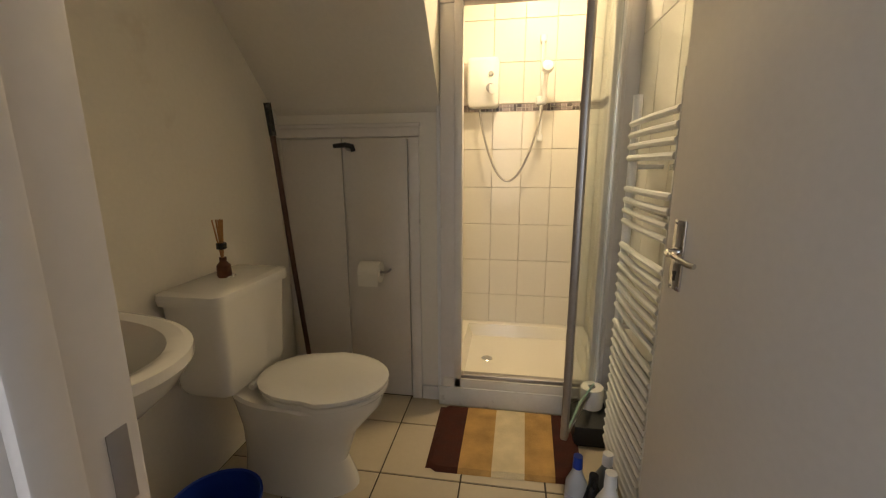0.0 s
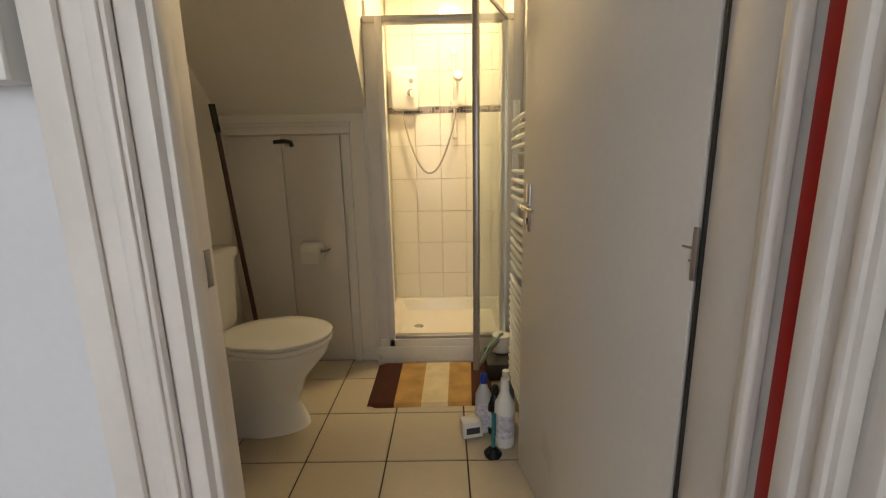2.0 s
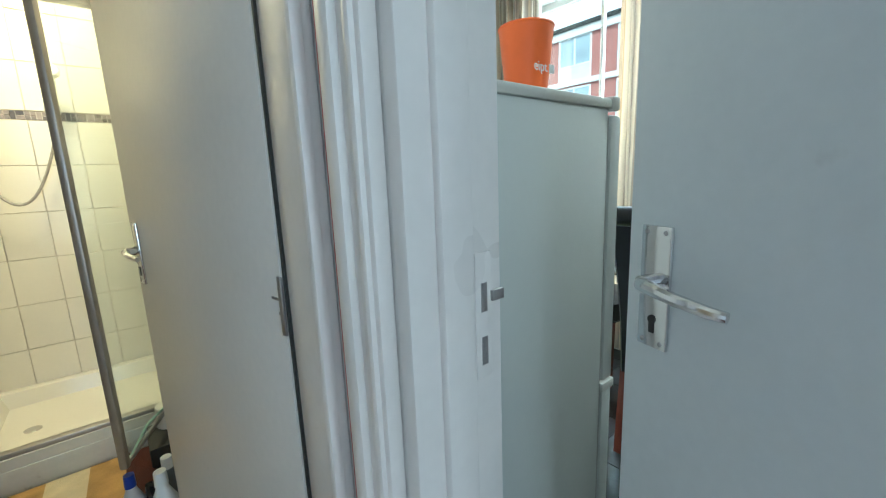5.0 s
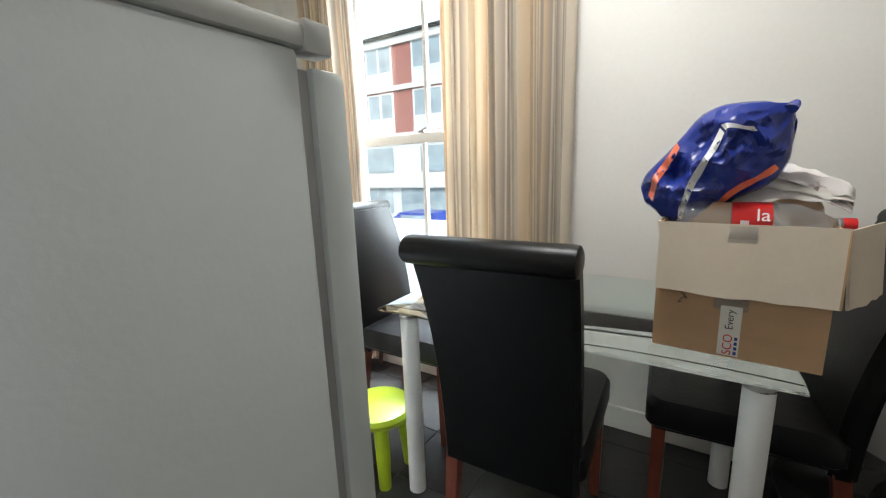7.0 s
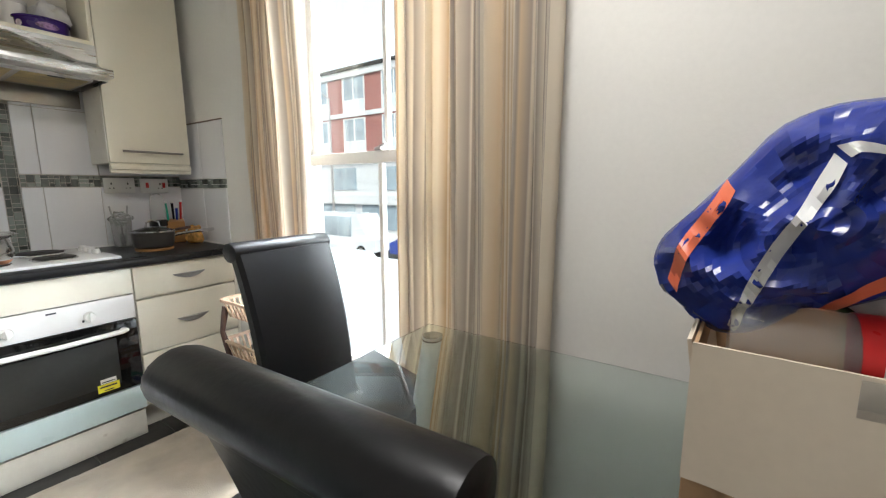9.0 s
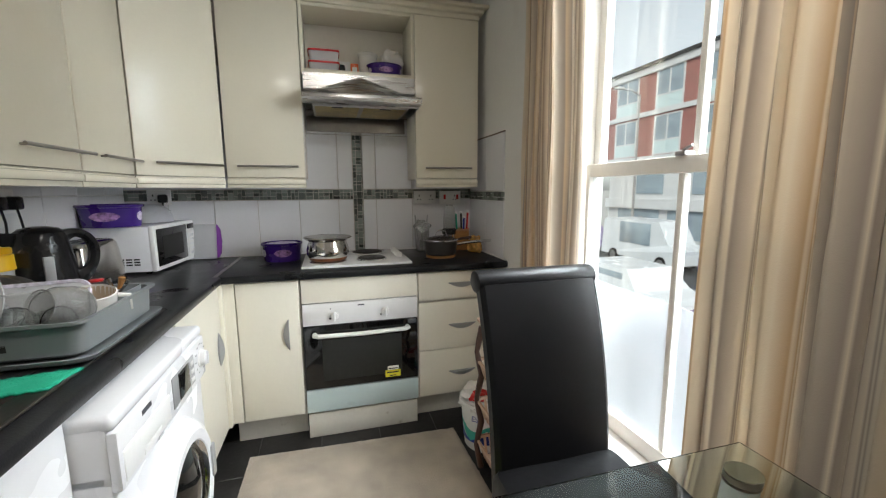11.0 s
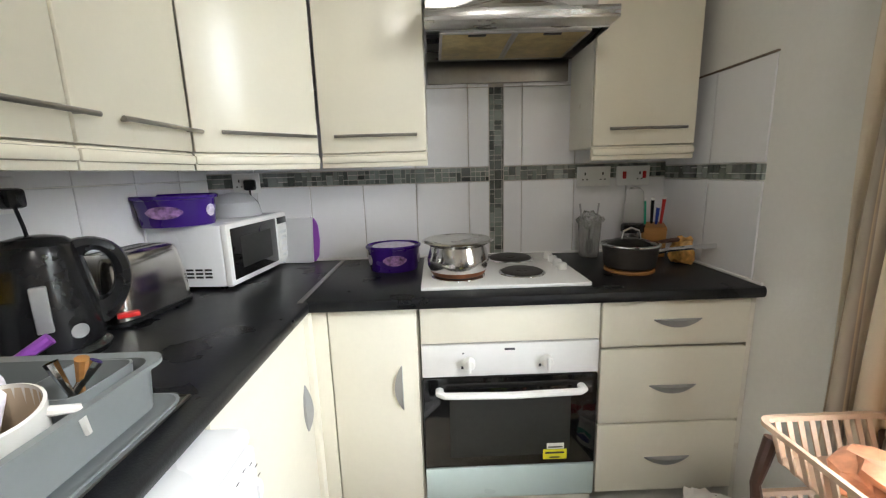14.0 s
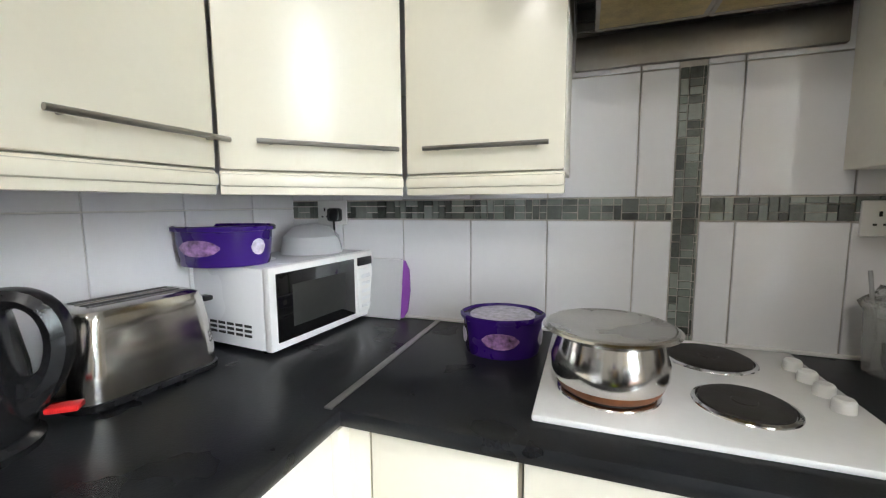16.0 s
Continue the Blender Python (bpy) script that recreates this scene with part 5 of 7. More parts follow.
rr = [ring(rounded(SX1 - SX0 - 2 * o, SY1 - SY0 - 2 * o, .06 - o * .3, 6, (SX0 + SX1) / 2, (SY0 + SY1) / 2), z) for o, z in ((-.004, .004), (.004, .0), (.012, -.02), (.018, -.13), (.04, -.15))]
part("bowl", G().loft(rr, caps=False).put(rr[-1], [tuple(range(len(rr[-1])))]), SINKST, si)
part("waste", G().lathe([(0, .003), (.02, .001), (.035, .003), (.038, 0)], 20, pose(.40, -1.90, -.149)), CHROME, si)

# dish rack and washing-up
ra = thing("dish_rack", "grey plastic dish rack on its drip tray", "dish rack", 0.400, -1.450, 0.9185)
ra.scale = (1.0, 1.0, 0.84)
def rrect(w, d, z, r=.05):
    return ring(rounded(w, d, r, 5), z)
part("drip_tray", G().loft([rrect(.51, .41, .0, .035), rrect(.535, .435, .008, .04), rrect(.545, .445, .020, .04), rrect(.537, .437, .021, .04), rrect(.515, .415, .012, .035), rrect(.49, .39, .008, .03)]), GREYRACK, ra)
part("basket", G().loft([rrect(.47, .37, .016, .03), rrect(.488, .388, .024, .032), rrect(.496, .396, .105, .032), rrect(.522, .422, .110, .036), rrect(.522, .422, .119, .036), rrect(.488, .388, .116, .03), rrect(.476, .376, .04, .03), rrect(.455, .355, .028, .03)]), GREYRACK, ra)
for k in range(9):
    part("prong", G().box(-.20 + .045 * k, -.194 + .045 * k, -.15, .10, .028, .075, .002), GREYRACK, ra)
part("cutlery_cup", G().loft([rrect(.085, .11, .03, .02), rrect(.095, .12, .125, .02), rrect(.09, .115, .125, .02), rrect(.078, .10, .04, .02)], pose(.185, .115, 0)), GREYRACK, ra)
for k in range(3):
    part("slot", G().box(-.17 + .13 * k, -.155 + .13 * k, -.196, -.186, .045, .085, .001), DARKIN, ra)

def dish(name, label, cat, r, m, mat, deep=.022):
    return solid(name, G().lathe([(0, .004), (r * .55, .004), (r * .62, .008), (r * .9, deep), (r, deep + .003), (r * .99, deep + .006), (r * .6, .012), (0, .009)], 40), mat, label, cat, m)


PLATEGREY = mk("grey_glaze", (0.52, 0.53, 0.53), .16, var=.05, rvar=.05)
dish("dinner_plate", "large pale grey dinner plate standing in the rack", "plate", 0.135, pose(0.330, -1.575, 1.050, 68, 0, 14), PLATEGREY)
dish("dinner_plate", "pale grey dinner plate standing behind another in the rack", "plate", 0.130, pose(0.310, -1.540, 1.050, 68, 0, 16), PLATEGREY)
fp = thing("frying_pan", "brown frying pan with a dark rim leaning upturned behind the rack", "pan", 0.270, -1.335, 0.955, 10, rx=50)
part("pan_body", G().lathe([(0, .042), (.095, .042), (.112, .036), (.140, 0), (.144, -.002), (.143, .004), (.116, .041), (.098, .047), (0, .047)], 44), PANGREY, fp, "dark outer wall")
part("pan_base", G().lathe([(0, .0485), (.088, .0485), (.093, .047)], 40), BROWNPAN, fp, "heat-browned flat base")
part("handle", G().tube([(.135, .0, .010), (.19, .0, .016), (.28, .0, .020), (.31, .0, .016)], [.010, .012, .013, .009], 10, flat=.7), BLACKPL, fp, "black handle")
fb = thing("food_box", "clear plastic food box upturned in the rack", "food box", 0.330, -1.500, 0.962, 12, rx=35)
part("box_body", G().loft([rrect(.18, .13, .0, .025), rrect(.165, .115, .075, .022), rrect(.150, .10, .078, .02), rrect(.155, .105, .070, .02), rrect(.172, .122, .0, .022)]), MILKY, fb)
fb = thing("box_lid", "clear plastic box lid with a silver-white rim leaning in the rack", "lid", 0.455, -1.450, 1.000, 14, rx=58)
part("lid_panel", G().loft([rrect(.205, .135, .004, .025), rrect(.205, .135, .007, .025)]), MILKY, fb)
part("rim", G().loft([rrect(.222, .152, .0, .032), rrect(.228, .158, .006, .034), rrect(.222, .152, .013, .032), rrect(.205, .135, .010, .025), rrect(.205, .135, .002, .025)], caps=False), WHITEART, fb)
fb = thing("glass_dish", "ribbed clear glass dish tilted in the rack", "dish", 0.515, -1.545, 0.982, 24, rx=48)
part("dish_body", G().loft([rrect(.17, .11, .0, .022), rrect(.19, .13, .055, .026), rrect(.198, .138, .058, .028), rrect(.184, .124, .054, .024), rrect(.164, .104, .006, .02)]), CLEARPL, fb)
for k in range(7):
    part("rib", G().tube([(-.066 + .022 * k, -.052, -.0005), (-.066 + .022 * k, .052, -.0005)], .0035, 6).tube([(-.066 + .022 * k, -.056, .004), (-.070 + .0235 * k, -.065, .052)], .003, 6), CLEARPL, fb)
for i, (x, y, z, rx, rz) in enumerate(((0.430, -1.500, 0.975, 74, 35), (0.480, -1.520, 0.972, 76, 60))):
    gl = solid("drinking_glass", G().lathe([(0, 0), (.030, 0), (.033, .004), (.040, .105), (.037, .105), (.030, .010), (0, .010)], 20), GLASS, "clear drinking glass lying in the rack", "glass", pose(x, y, z, rx, 0, rz), group="drinking glasses")
wg = solid("glass_jug", G().lathe([(0, 0), (.030, .0), (.046, .014), (.056, .045), (.052, .080), (.040, .104), (.043, .112), (.040, .112), (.037, .103), (.048, .078), (.052, .046), (.042, .018), (0, .006)], 30), CLEARPL, "round clear glass bowl lying on its side in the rack", "glass", pose(0.590, -1.500, 1.008, 72, 0, -24))
mg = thing("mug", "white mug with beige inside standing in the dish rack", "mug", 0.570, -1.430, 0.945, 30, rx=14)
part("mug_body", G().lathe([(0, 0), (.038, 0), (.046, .006), (.054, .098), (.0505, .100), (.043, .010), (0, .010)], 32), CERAMIC, mg)
part("inside", G().lathe([(.0500, .094), (.0425, .0115), (0, .0115)], 28), mk("beige_glaze", (0.56, 0.45, 0.33), .2, var=.08), mg, "beige glazed inside")
part("handle", G().tube([(.050, 0, .082), (.078, 0, .076), (.080, 0, .035), (.046, 0, .024)], .007, 8), CERAMIC, mg)
for i, (x, y, a) in enumerate(((0.585, -1.335, 10), (0.600, -1.350, -15), (0.575, -1.36, 30))):
    solid("wooden_spoon" if i == 0 else "fork", G().tube([(0, 0, -.05), (0, .01, .04), (0.004, .02, .085)], [.004, .005, .009], 8), KNIFEWOOD if i == 0 else CHROME, "wooden spoon in the cutlery cup" if i == 0 else "steel cutlery in the cutlery cup", "cutlery", pose(x, y, .975, 25, a, a * 2))
br = thing("washing_up_brush", "purple and white washing-up brush beside the kettle", "brush", 0.335, -1.225, 0.965, 40, ry=-35)
part("handle", G().tube([(-.10, 0, 0), (0, 0, .006), (.10, 0, 0)], [.008, .010, .012], 10), PURPLEL, br)
part("stripe", G().tube([(-.06, 0, .004), (-.03, 0, .006)], .0115, 10).tube([(.0, 0, .007), (.03, 0, .006)], .0118, 10), WHITEPL, br)
n = 14
vs = [(0.485 + .17 * i / n + .012 * (j / 8 - .5) * (i - 7) / 7, -1.808 + .095 * j / 8 + .03 * i / n, 0.9195 + .006 * abs(noise.noise(Vector((i * .5, j * .5, 3)))) + .004 * ((i + j) % 2) * .3) for i in range(n + 1) for j in range(9)]
cl = G().put(vs, [(i * 9 + j, (i + 1) * 9 + j, (i + 1) * 9 + j + 1, i * 9 + j + 1) for i in range(n) for j in range(8)])
clo = solid("dish_cloth", cl, GREENCL, "folded green sponge cloth on the drainer", "cloth")
clo.modifiers.new("cloth", 'SOLIDIFY').thickness = 0.006

# shelf things above the hood
for z, lab in ((1.965, "clear food box with a red lid on the open shelf"), (2.028, "clear food box with a red lid stacked on another")):
    b = thing("food_box", lab, "food box", 1.215, -0.195, z, group="red-lidded boxes")
    part("box_body", G().loft([rrect(.15, .11, 0, .02), rrect(.165, .125, .052, .02)]), MILKY, b)
    part("lid", G().loft([rrect(.172, .132, .050, .02), rrect(.172, .132, .060, .02), rrect(.15, .11, .062, .02)]), REDPL, b, "red lid")
b = thing("white_bucket_tub", "white lidded tub on the open shelf", "tub", 1.470, -0.130, 1.965)
part("tub_body", G().lathe([(0, 0), (.045, 0), (.055, .135), (.059, .136), (.059, .150), (.05, .154), (0, .154)], 24), CERAMIC, b)
b = thing("spice_box", "small orange spice packet on the open shelf", "packet", 1.385, -0.200, 1.965)
part("carton", G().box(-.022, .022, -.015, .015, 0, .07, .002), ORANGE, b)
part("print", G().box(-.014, .014, -.0165, -.0145, .025, .05), WHITEINK, b)
words("lettering", "12m", 0.014, WHITEINK, b, pose(0, -.0170, .057, 90, 0, 0))
solid("knotted_bag", blob(.07, .06, .065, 21, .35, z0=-.05), BAGWHITE, "knotted white bag on the open shelf", "bag", pose(1.610, -0.115, 2.090))
socket("white socket plate with a black plug inside the open shelf", pose(1.285, -0.0555, 2.00), 0.086, plugs=(.03,))

# ---------------------------------------------------------------- table and chairs
TX0, TX1, TY0, TY1, TZ = 1.324, 2.065, -3.233, -2.105, 0.748
tb = thing("dining_table", "clear glass dining table on white cylindrical legs", "table")
part("tabletop", G().box(TX0, TX1, TY0, TY1, TZ - .008, TZ, 0.0012), TABLEGL, tb, "clear glass top with green edge")
for x in (1.405, 1.985):
    for y in (-3.165, -2.178):
        lg = part("leg", G().lathe([(0, 0), (.032, 0), (.032, TZ - .045), (0, TZ - .045)], 24, pose(x, y, 0)), WHITEPL, tb, "white tube leg")
        part("collar", G().lathe([(0, TZ - .045), (.034, TZ - .045), (.034, TZ - .0105), (0, TZ - .0105)], 24, pose(x, y, 0)), STEEL, lg, "steel collar")


def dining_chair(m):
    c = thing("dining_chair", "black leatherette high-back dining chair with red-brown wooden legs", "chair", group="chairs round the table")
    c.matrix_basis = m
    w = .205
    part("seat", G().loft([ring(rounded(.40, .47, .035, 4), z) for z in (.385, .39)] + [ring(rounded(.42, .49, .04, 4), z) for z in (.40, .460)] + [ring(rounded(.40, .47, .05, 4), .485), ring(rounded(.30, .37, .05, 4), .493)], pose(0, .045, 0)), LEATHER, c)
    prof = []
    for i in range(15):
        t = i / 14
        y = -.190 - .02 * t - .115 * t ** 2.2
        prof.append((y, .36 + .66 * t))
    rings = []
    for k, (y, z) in enumerate(prof):
        ww = w - .010 * (1 - k / 14)
        rings.append([(-ww + .012, y - .028, z), (-ww, y - .012, z), (-ww, y + .020, z), (-ww + .015, y + .032, z), (0, y + .040, z), (ww - .015, y + .032, z), (ww, y + .020, z), (ww, y - .012, z), (ww - .012, y - .028, z), (0, y - .032, z)])
    bk = part("backrest", G().loft(rings), LEATHER, c)
    yt, zt = prof[-1]
    g = G()
    n = 18
    pts = [(yt - .012 + .045 * math.cos(2 * math.pi * i / n), zt + .002 + .036 * math.sin(2 * math.pi * i / n)) for i in range(n)]
    g.loft([[(x, (yt - .012) + (y - (yt - .012)) * k, (zt + .002) + (z - (zt + .002)) * k) for y, z in pts] for x, k in ((-w - .004, .72), (-w, .95), (-w + .012, 1.0), (w - .012, 1.0), (w, .95), (w + .004, .72))])
    part("top_roll", g, LEATHER, bk, "rolled padded top edge")
    for sx in (-1, 1):
        part("leg", G().loft([[(sx * .175 + a * q, y0 + b * q, z) for a, b in ((-1, -1), (1, -1), (1, 1), (-1, 1))] for z, q, y0 in ((0, .015, -.235), (.37, .020, -.185))]), LEGWOOD, c)
        part("leg", G().loft([[(sx * .175 + a * q, .250 + b * q, z) for a, b in ((-1, -1), (1, -1), (1, 1), (-1, 1))] for z, q in ((0, .015), (.39, .020))]), LEGWOOD, c)
    return c


ch = dining_chair(pose(1.455, -2.605, 0, 0, 0, -88))
copy_thing(ch, pose(1.842, -1.895, 0, 0, 0, 180))
copy_thing(ch, pose(1.845, -3.205, 0, 0, 0, 3))
tagged(copy_thing(ch, pose(1.70, -3.93, 0, 0, 0, -60)), "black leatherette dining chair standing apart from the table")

bx = thing("cardboard_box", "brown cardboard box with folded-down flaps on the glass table", "box", 1.432, -3.105, TZ + .0005, -3.3)
for x0, x1, y0, y1, z1 in ((0, .005, -.165, .165, .318), (.005, .33, .160, .165, .318), (.005, .33, -.165, -.160, .318), (.325, .33, -.160, .160, .318), (.005, .325, -.160, .160, .005)):
    part("panel", G().box(x0, x1, y0, y1, 0, z1, .0012), CARD, bx, smooth=0)


def flap(width, drop, m, ragged):
    """A folded-down flap: hinge along local x at z = 0, hanging to -drop, with a slightly torn lower edge."""
    g, n = G(), 16
    for q in (-.0025, .0025):
        for i in range(n + 1):
            u = i / n
            low = -drop - ragged * noise.noise(Vector((u * 6, drop * 50, 0)))
            warp = .004 * math.sin(math.pi * u)
            for z in (0, low * .5, low):
                g.v.append((width * (u - .5), q - warp * z / low, z))
    for i in range(n):
        for k in range(2):
            a = i * 3 + k
            b = a + 3 * (n + 1)
            g.f += [(a, a + 3, a + 4, a + 1), (b, b + 1, b + 4, b + 3)]
        a, b = i * 3, i * 3 + 3 * (n + 1)
        g.f += [(a, b, b + 3, a + 3), (a + 2, a + 5, b + 5, b + 2)]
    for a in (0, 3 * n):
        b = a + 3 * (n + 1)
        g.f += [(a, a + 1, b + 1, b), (a + 1, a + 2, b + 2, b + 1)]
    ob = part("flap", g, CARDIN, bx, "greyish folded-down flap", smooth=25)
    ob.matrix_basis = m
    return ob


fl = flap(.338, .168, pose(-.004, -.004, .321, -4, 0, -90), .006)
part("torn_edge", G().box(.1665, .1705, -.004, .003, -.166, -.003, .001), CARD, fl, "brown corrugated edge")
flap(.195, .165, pose(.090, -.214, .316, -5, 0, -26), .006)
flap(.312, .150, pose(.166, .170, .319, 9, 0, 180), .004)
lb = part("label", G().box(-.0026, -.0012, -.016, .026, .006, .128, .0004), PAPER, bx, "white printed strip label")
words("lettering", "SCO", .026, REDPL, lb, pose(-.0031, .006, .034, 90, -90, -90))
words("lettering", "Every", .022, INK, lb, pose(-.0031, .006, .096, 90, -90, -90))
for k in range(4):
    part("stripe", G().box(-.0032, -.0024, -.012, -.006, .010 + .012 * k, .018 + .012 * k, .0003), BLUEINK, lb)
part("tape", G().box(-.0018, -.0008, -.026, .040, .118, .168), CLEARPL, bx, "clear parcel tape")
part("tape", G().box(-.0104, -.0096, -.026, .026, .200, .318), CLEARPL, bx, "clear parcel tape")
scrawl = [(-.0014, .105 + .010 * math.sin(k * .9), .118 + .0035 * k + .006 * math.cos(k * 1.6)) for k in range(10)]
part("pen_mark", G().tube(scrawl, .0009, 5), INK, bx, "faint pen scrawl")

# the stuffed bag is a crumpled pillow lying across the box, its knotted corner up
BAG_A, BAG_B, BAG_T = .178, .104, radians(41)


def bag_depth(p, q):
    """Half thickness of the bag at p along and q across it."""
    a = BAG_A * (1.0 + .04 * math.sin(q * 40))
    b = BAG_B * (1 - .62 * max(0.0, p / BAG_A) ** 3.0 + .10 * math.sin(p * 22))
    r = min(1.0, (abs(p / a) ** 2.8 + abs(q / b) ** 2.6) ** (1 / 2.7))
    v = Vector((p * 13, q * 15, 1.3))
    fold = .5 - abs(noise.noise(v)) * 1.9 + .55 * (.4 - abs(noise.noise(v * 2.3 + Vector((3, 1, 0)))) * 1.6)
    return .078 * math.sqrt(max(0.0, 1 - r * r)) + .034 * fold * max(0.0, 1 - r ** 4)


def bag_point(p, q, side, lift=0.0):
    d = bag_depth(p, q) + lift
    c, sn = math.cos(BAG_T), math.sin(BAG_T)
    return (side * d * (1 if side < 0 else .8), -(p * c - q * sn), p * sn + q * c)


sb = thing("carrier_bag", "stuffed blue plastic carrier bag with white stripe and orange edge", "bag", 1.540, -3.045, TZ + .458, -6)
bag = G()
n, rows = 72, 22
for side in (-1, 1):
    for j in range(rows + 1):
        r = (j / rows) ** .8
        for i in range(n):
            a = 2 * math.pi * i / n
            c, q = math.cos(a), math.sin(a)
            p = BAG_A * r * math.copysign(abs(c) ** .74, c)
            b = BAG_B * (1 - .62 * max(0.0, p / BAG_A) ** 3.0 + .10 * math.sin(p * 22))
            edge = 1 + .045 * noise.noise(Vector((c * 4, q * 4, 7))) * r
            bag.v.append(bag_point(p * edge, b * r * math.copysign(abs(q) ** .78, q) * edge, side))
    k = 0 if side < 0 else n * (rows + 1)
    bag.f += [(k + j * n + i, k + j * n + (i + 1) % n, k + (j + 1) * n + (i + 1) % n, k + (j + 1) * n + i) for j in range(rows) for i in range(n)]
k = n * (rows + 1)
bag.f += [(rows * n + i, rows * n + (i + 1) % n, k + rows * n + (i + 1) % n, k + rows * n + i) for i in range(n)]
part("sack", bag, BAGBLUE, sb, smooth=13)


def strip(p0, q0, p1, q1, width, mat, name):
    g, n = G(), 26
    for i in range(n + 1):
        t = i / n
        p, q = p0 + (p1 - p0) * t, q0 + (q1 - q0) * t + .006 * math.sin(t * 5)
        wide = width * (1 + .25 * noise.noise(Vector((t * 5, width * 90, 2))))
        for off in (-wide / 2, 0, wide / 2):
            g.v.append(bag_point(p, q + off, -1, .0022))
    g.f = [(3 * i + k, 3 * i + 3 + k, 3 * i + 4 + k, 3 * i + 1 + k) for i in range(n) for k in range(2)]
    return part(name, g, mat, sb, smooth=24)


strip(-.135, -.062, .055, .052, .017, WHITEINK, "stripe")
strip(.060, .050, .100, .012, .015, WHITEINK, "stripe")
strip(-.158, .020, -.030, .092, .020, BAGORANGE, "orange_edge")
strip(-.060, -.088, .080, -.080, .014, BAGORANGE, "orange_edge")
part("knot", G().tube([bag_point(.165, .0, -1), bag_point(.178, .003, -1), bag_point(.188, .006, -1)], [.018, .014, .006], 8, flat=.6), BAGBLUE, sb)

bt = thing("drink_bottle", "clear plastic drink bottle with red label lying in the box", "bottle", 1.495, -3.125, TZ + .318, 0)
part("bottle_body", G().lathe([(0, -.15), (.040, -.15), (.048, -.135), (.048, -.06), (.0465, -.055), (.0465, .035), (.048, .04), (.046, .07), (.030, .115), (.015, .140), (.015, .155), (0, .155)], 28, pose(0, 0, 0, 90, 0, 0)), CLEARPL, bt)
lb = part("label", G().lathe([(.0478, -.042), (.0480, .032)], 28, pose(0, 0, 0, 90, 0, 0)), REDPL, bt, "red label")
words("lettering", "la", .042, WHITEINK, lb, pose(-.0425, -.015, .0215, 63, 0, -90))
part("print", G().box(-.0485, -.0478, .010, .026, -.006, .010), WHITEINK, lb)
part("cap", G().lathe([(0, .176), (.0165, .175), (.0165, .154), (0, .154)], 16, pose(0, 0, 0, 90, 0, 0)), REDPL, bt, "red screw cap")
solid("clear_bottle", G().lathe([(0, -.12), (.042, -.12), (.048, -.10), (.048, .05), (.030, .09), (.016, .12), (.016, .135), (0, .135)], 24), CLEARPL, "empty clear plastic bottle lying in the box", "bottle", pose(1.575, -3.205, TZ + .325, 84, 0, 62))
solid("amber_bottle", G().lathe([(0, -.10), (.032, -.10), (.034, -.09), (.034, .03), (.014, .07), (.014, .095), (0, .095)], 20), mk("green_bottle_glass", (0.03, 0.12, 0.06), .1, var=.1, trans=.6), "small green glass bottle lying in the box", "bottle", pose(1.62, -3.11, TZ + .345, 75, 0, 110))
np_ = thing("newspaper", "crumpled printed newspaper stuffed on top of the box", "newspaper", 1.605, -3.185, TZ + .345, -14)


def sheet(dx, dz, seed):
    g = G()
    for i in range(19):
        for j in range(13):
            u, v = i / 18 - .5, j / 12 - .5
            h = .060 * (1 - (2 * u) ** 2) * (1 - .6 * (2 * v) ** 2) + .022 * noise.noise(Vector((u * 5, v * 5, seed))) + .010 * abs(noise.noise(Vector((u * 13, v * 11, seed))))
            g.v.append((v * .15 + dx, u * .26, h + dz))
    g.f = [(i * 13 + j, (i + 1) * 13 + j, (i + 1) * 13 + j + 1, i * 13 + j + 1) for i in range(18) for j in range(12)]
    return g


NEWS = mk("newsprint", (0.72, 0.68, 0.66), .9, var=.12, scale=10, fine=300, stain=(0.20, 0.11, 0.10), stain_at=.60, stain_scale=26, bump=.3, bscale=40)
for k in range(3):
    ob = part("sheet", sheet(.012 * k - .012, .017 * k, 3 + 4 * k), NEWS if k != 1 else PAPER, np_, smooth=30)
    ob.modifiers.new("paper", 'SOLIDIFY').thickness = .0015

st = thing("child_stool", "lime green plastic children's stool with four round legs", "stool", 1.425, -1.985, 0)
part("seat", G().lathe([(0, .298), (.10, .298), (.130, .292), (.140, .275), (.132, .255), (.10, .248), (0, .248)], 36), LIME, st)
for a in (45, 135, 225, 315):
    c, s = math.cos(radians(a)), math.sin(radians(a))
    part("leg", G().tube([(.115 * c, .115 * s, 0), (.105 * c, .105 * s, .14), (.085 * c, .085 * s, .26)], [.024, .028, .026], 14), LIME, st)

# striped rug, trolley, bucket, mop
n = 40
out = [(0.775, -0.705), (1.815, -0.745), (1.835, -1.42), (0.765, -1.40)]
g = G()
nx, ny = 60, 40
for i in range(nx + 1):
    for j in range(ny + 1):
        u, v = i / nx, j / ny
        p = [out[0][k] * (1 - u) * (1 - v) + out[1][k] * u * (1 - v) + out[2][k] * u * v + out[3][k] * (1 - u) * v for k in (0, 1)]
        e = .006 * noise.noise(Vector((u * 40, v * 30, 1))) if i in (0, nx) or j in (0, ny) else 0
        g.v.append((p[0] + e, p[1] + e, .004 if i in (0, nx) or j in (0, ny) else .013 + .003 * noise.noise(Vector((u * 30, v * 22, 0)))))
g.f = [(i * (ny + 1) + j, (i + 1) * (ny + 1) + j, (i + 1) * (ny + 1) + j + 1, i * (ny + 1) + j + 1) for i in range(nx) for j in range(ny)]
solid("rug", g, RUG, "worn beige short-pile rug in front of the cooker", "rug")

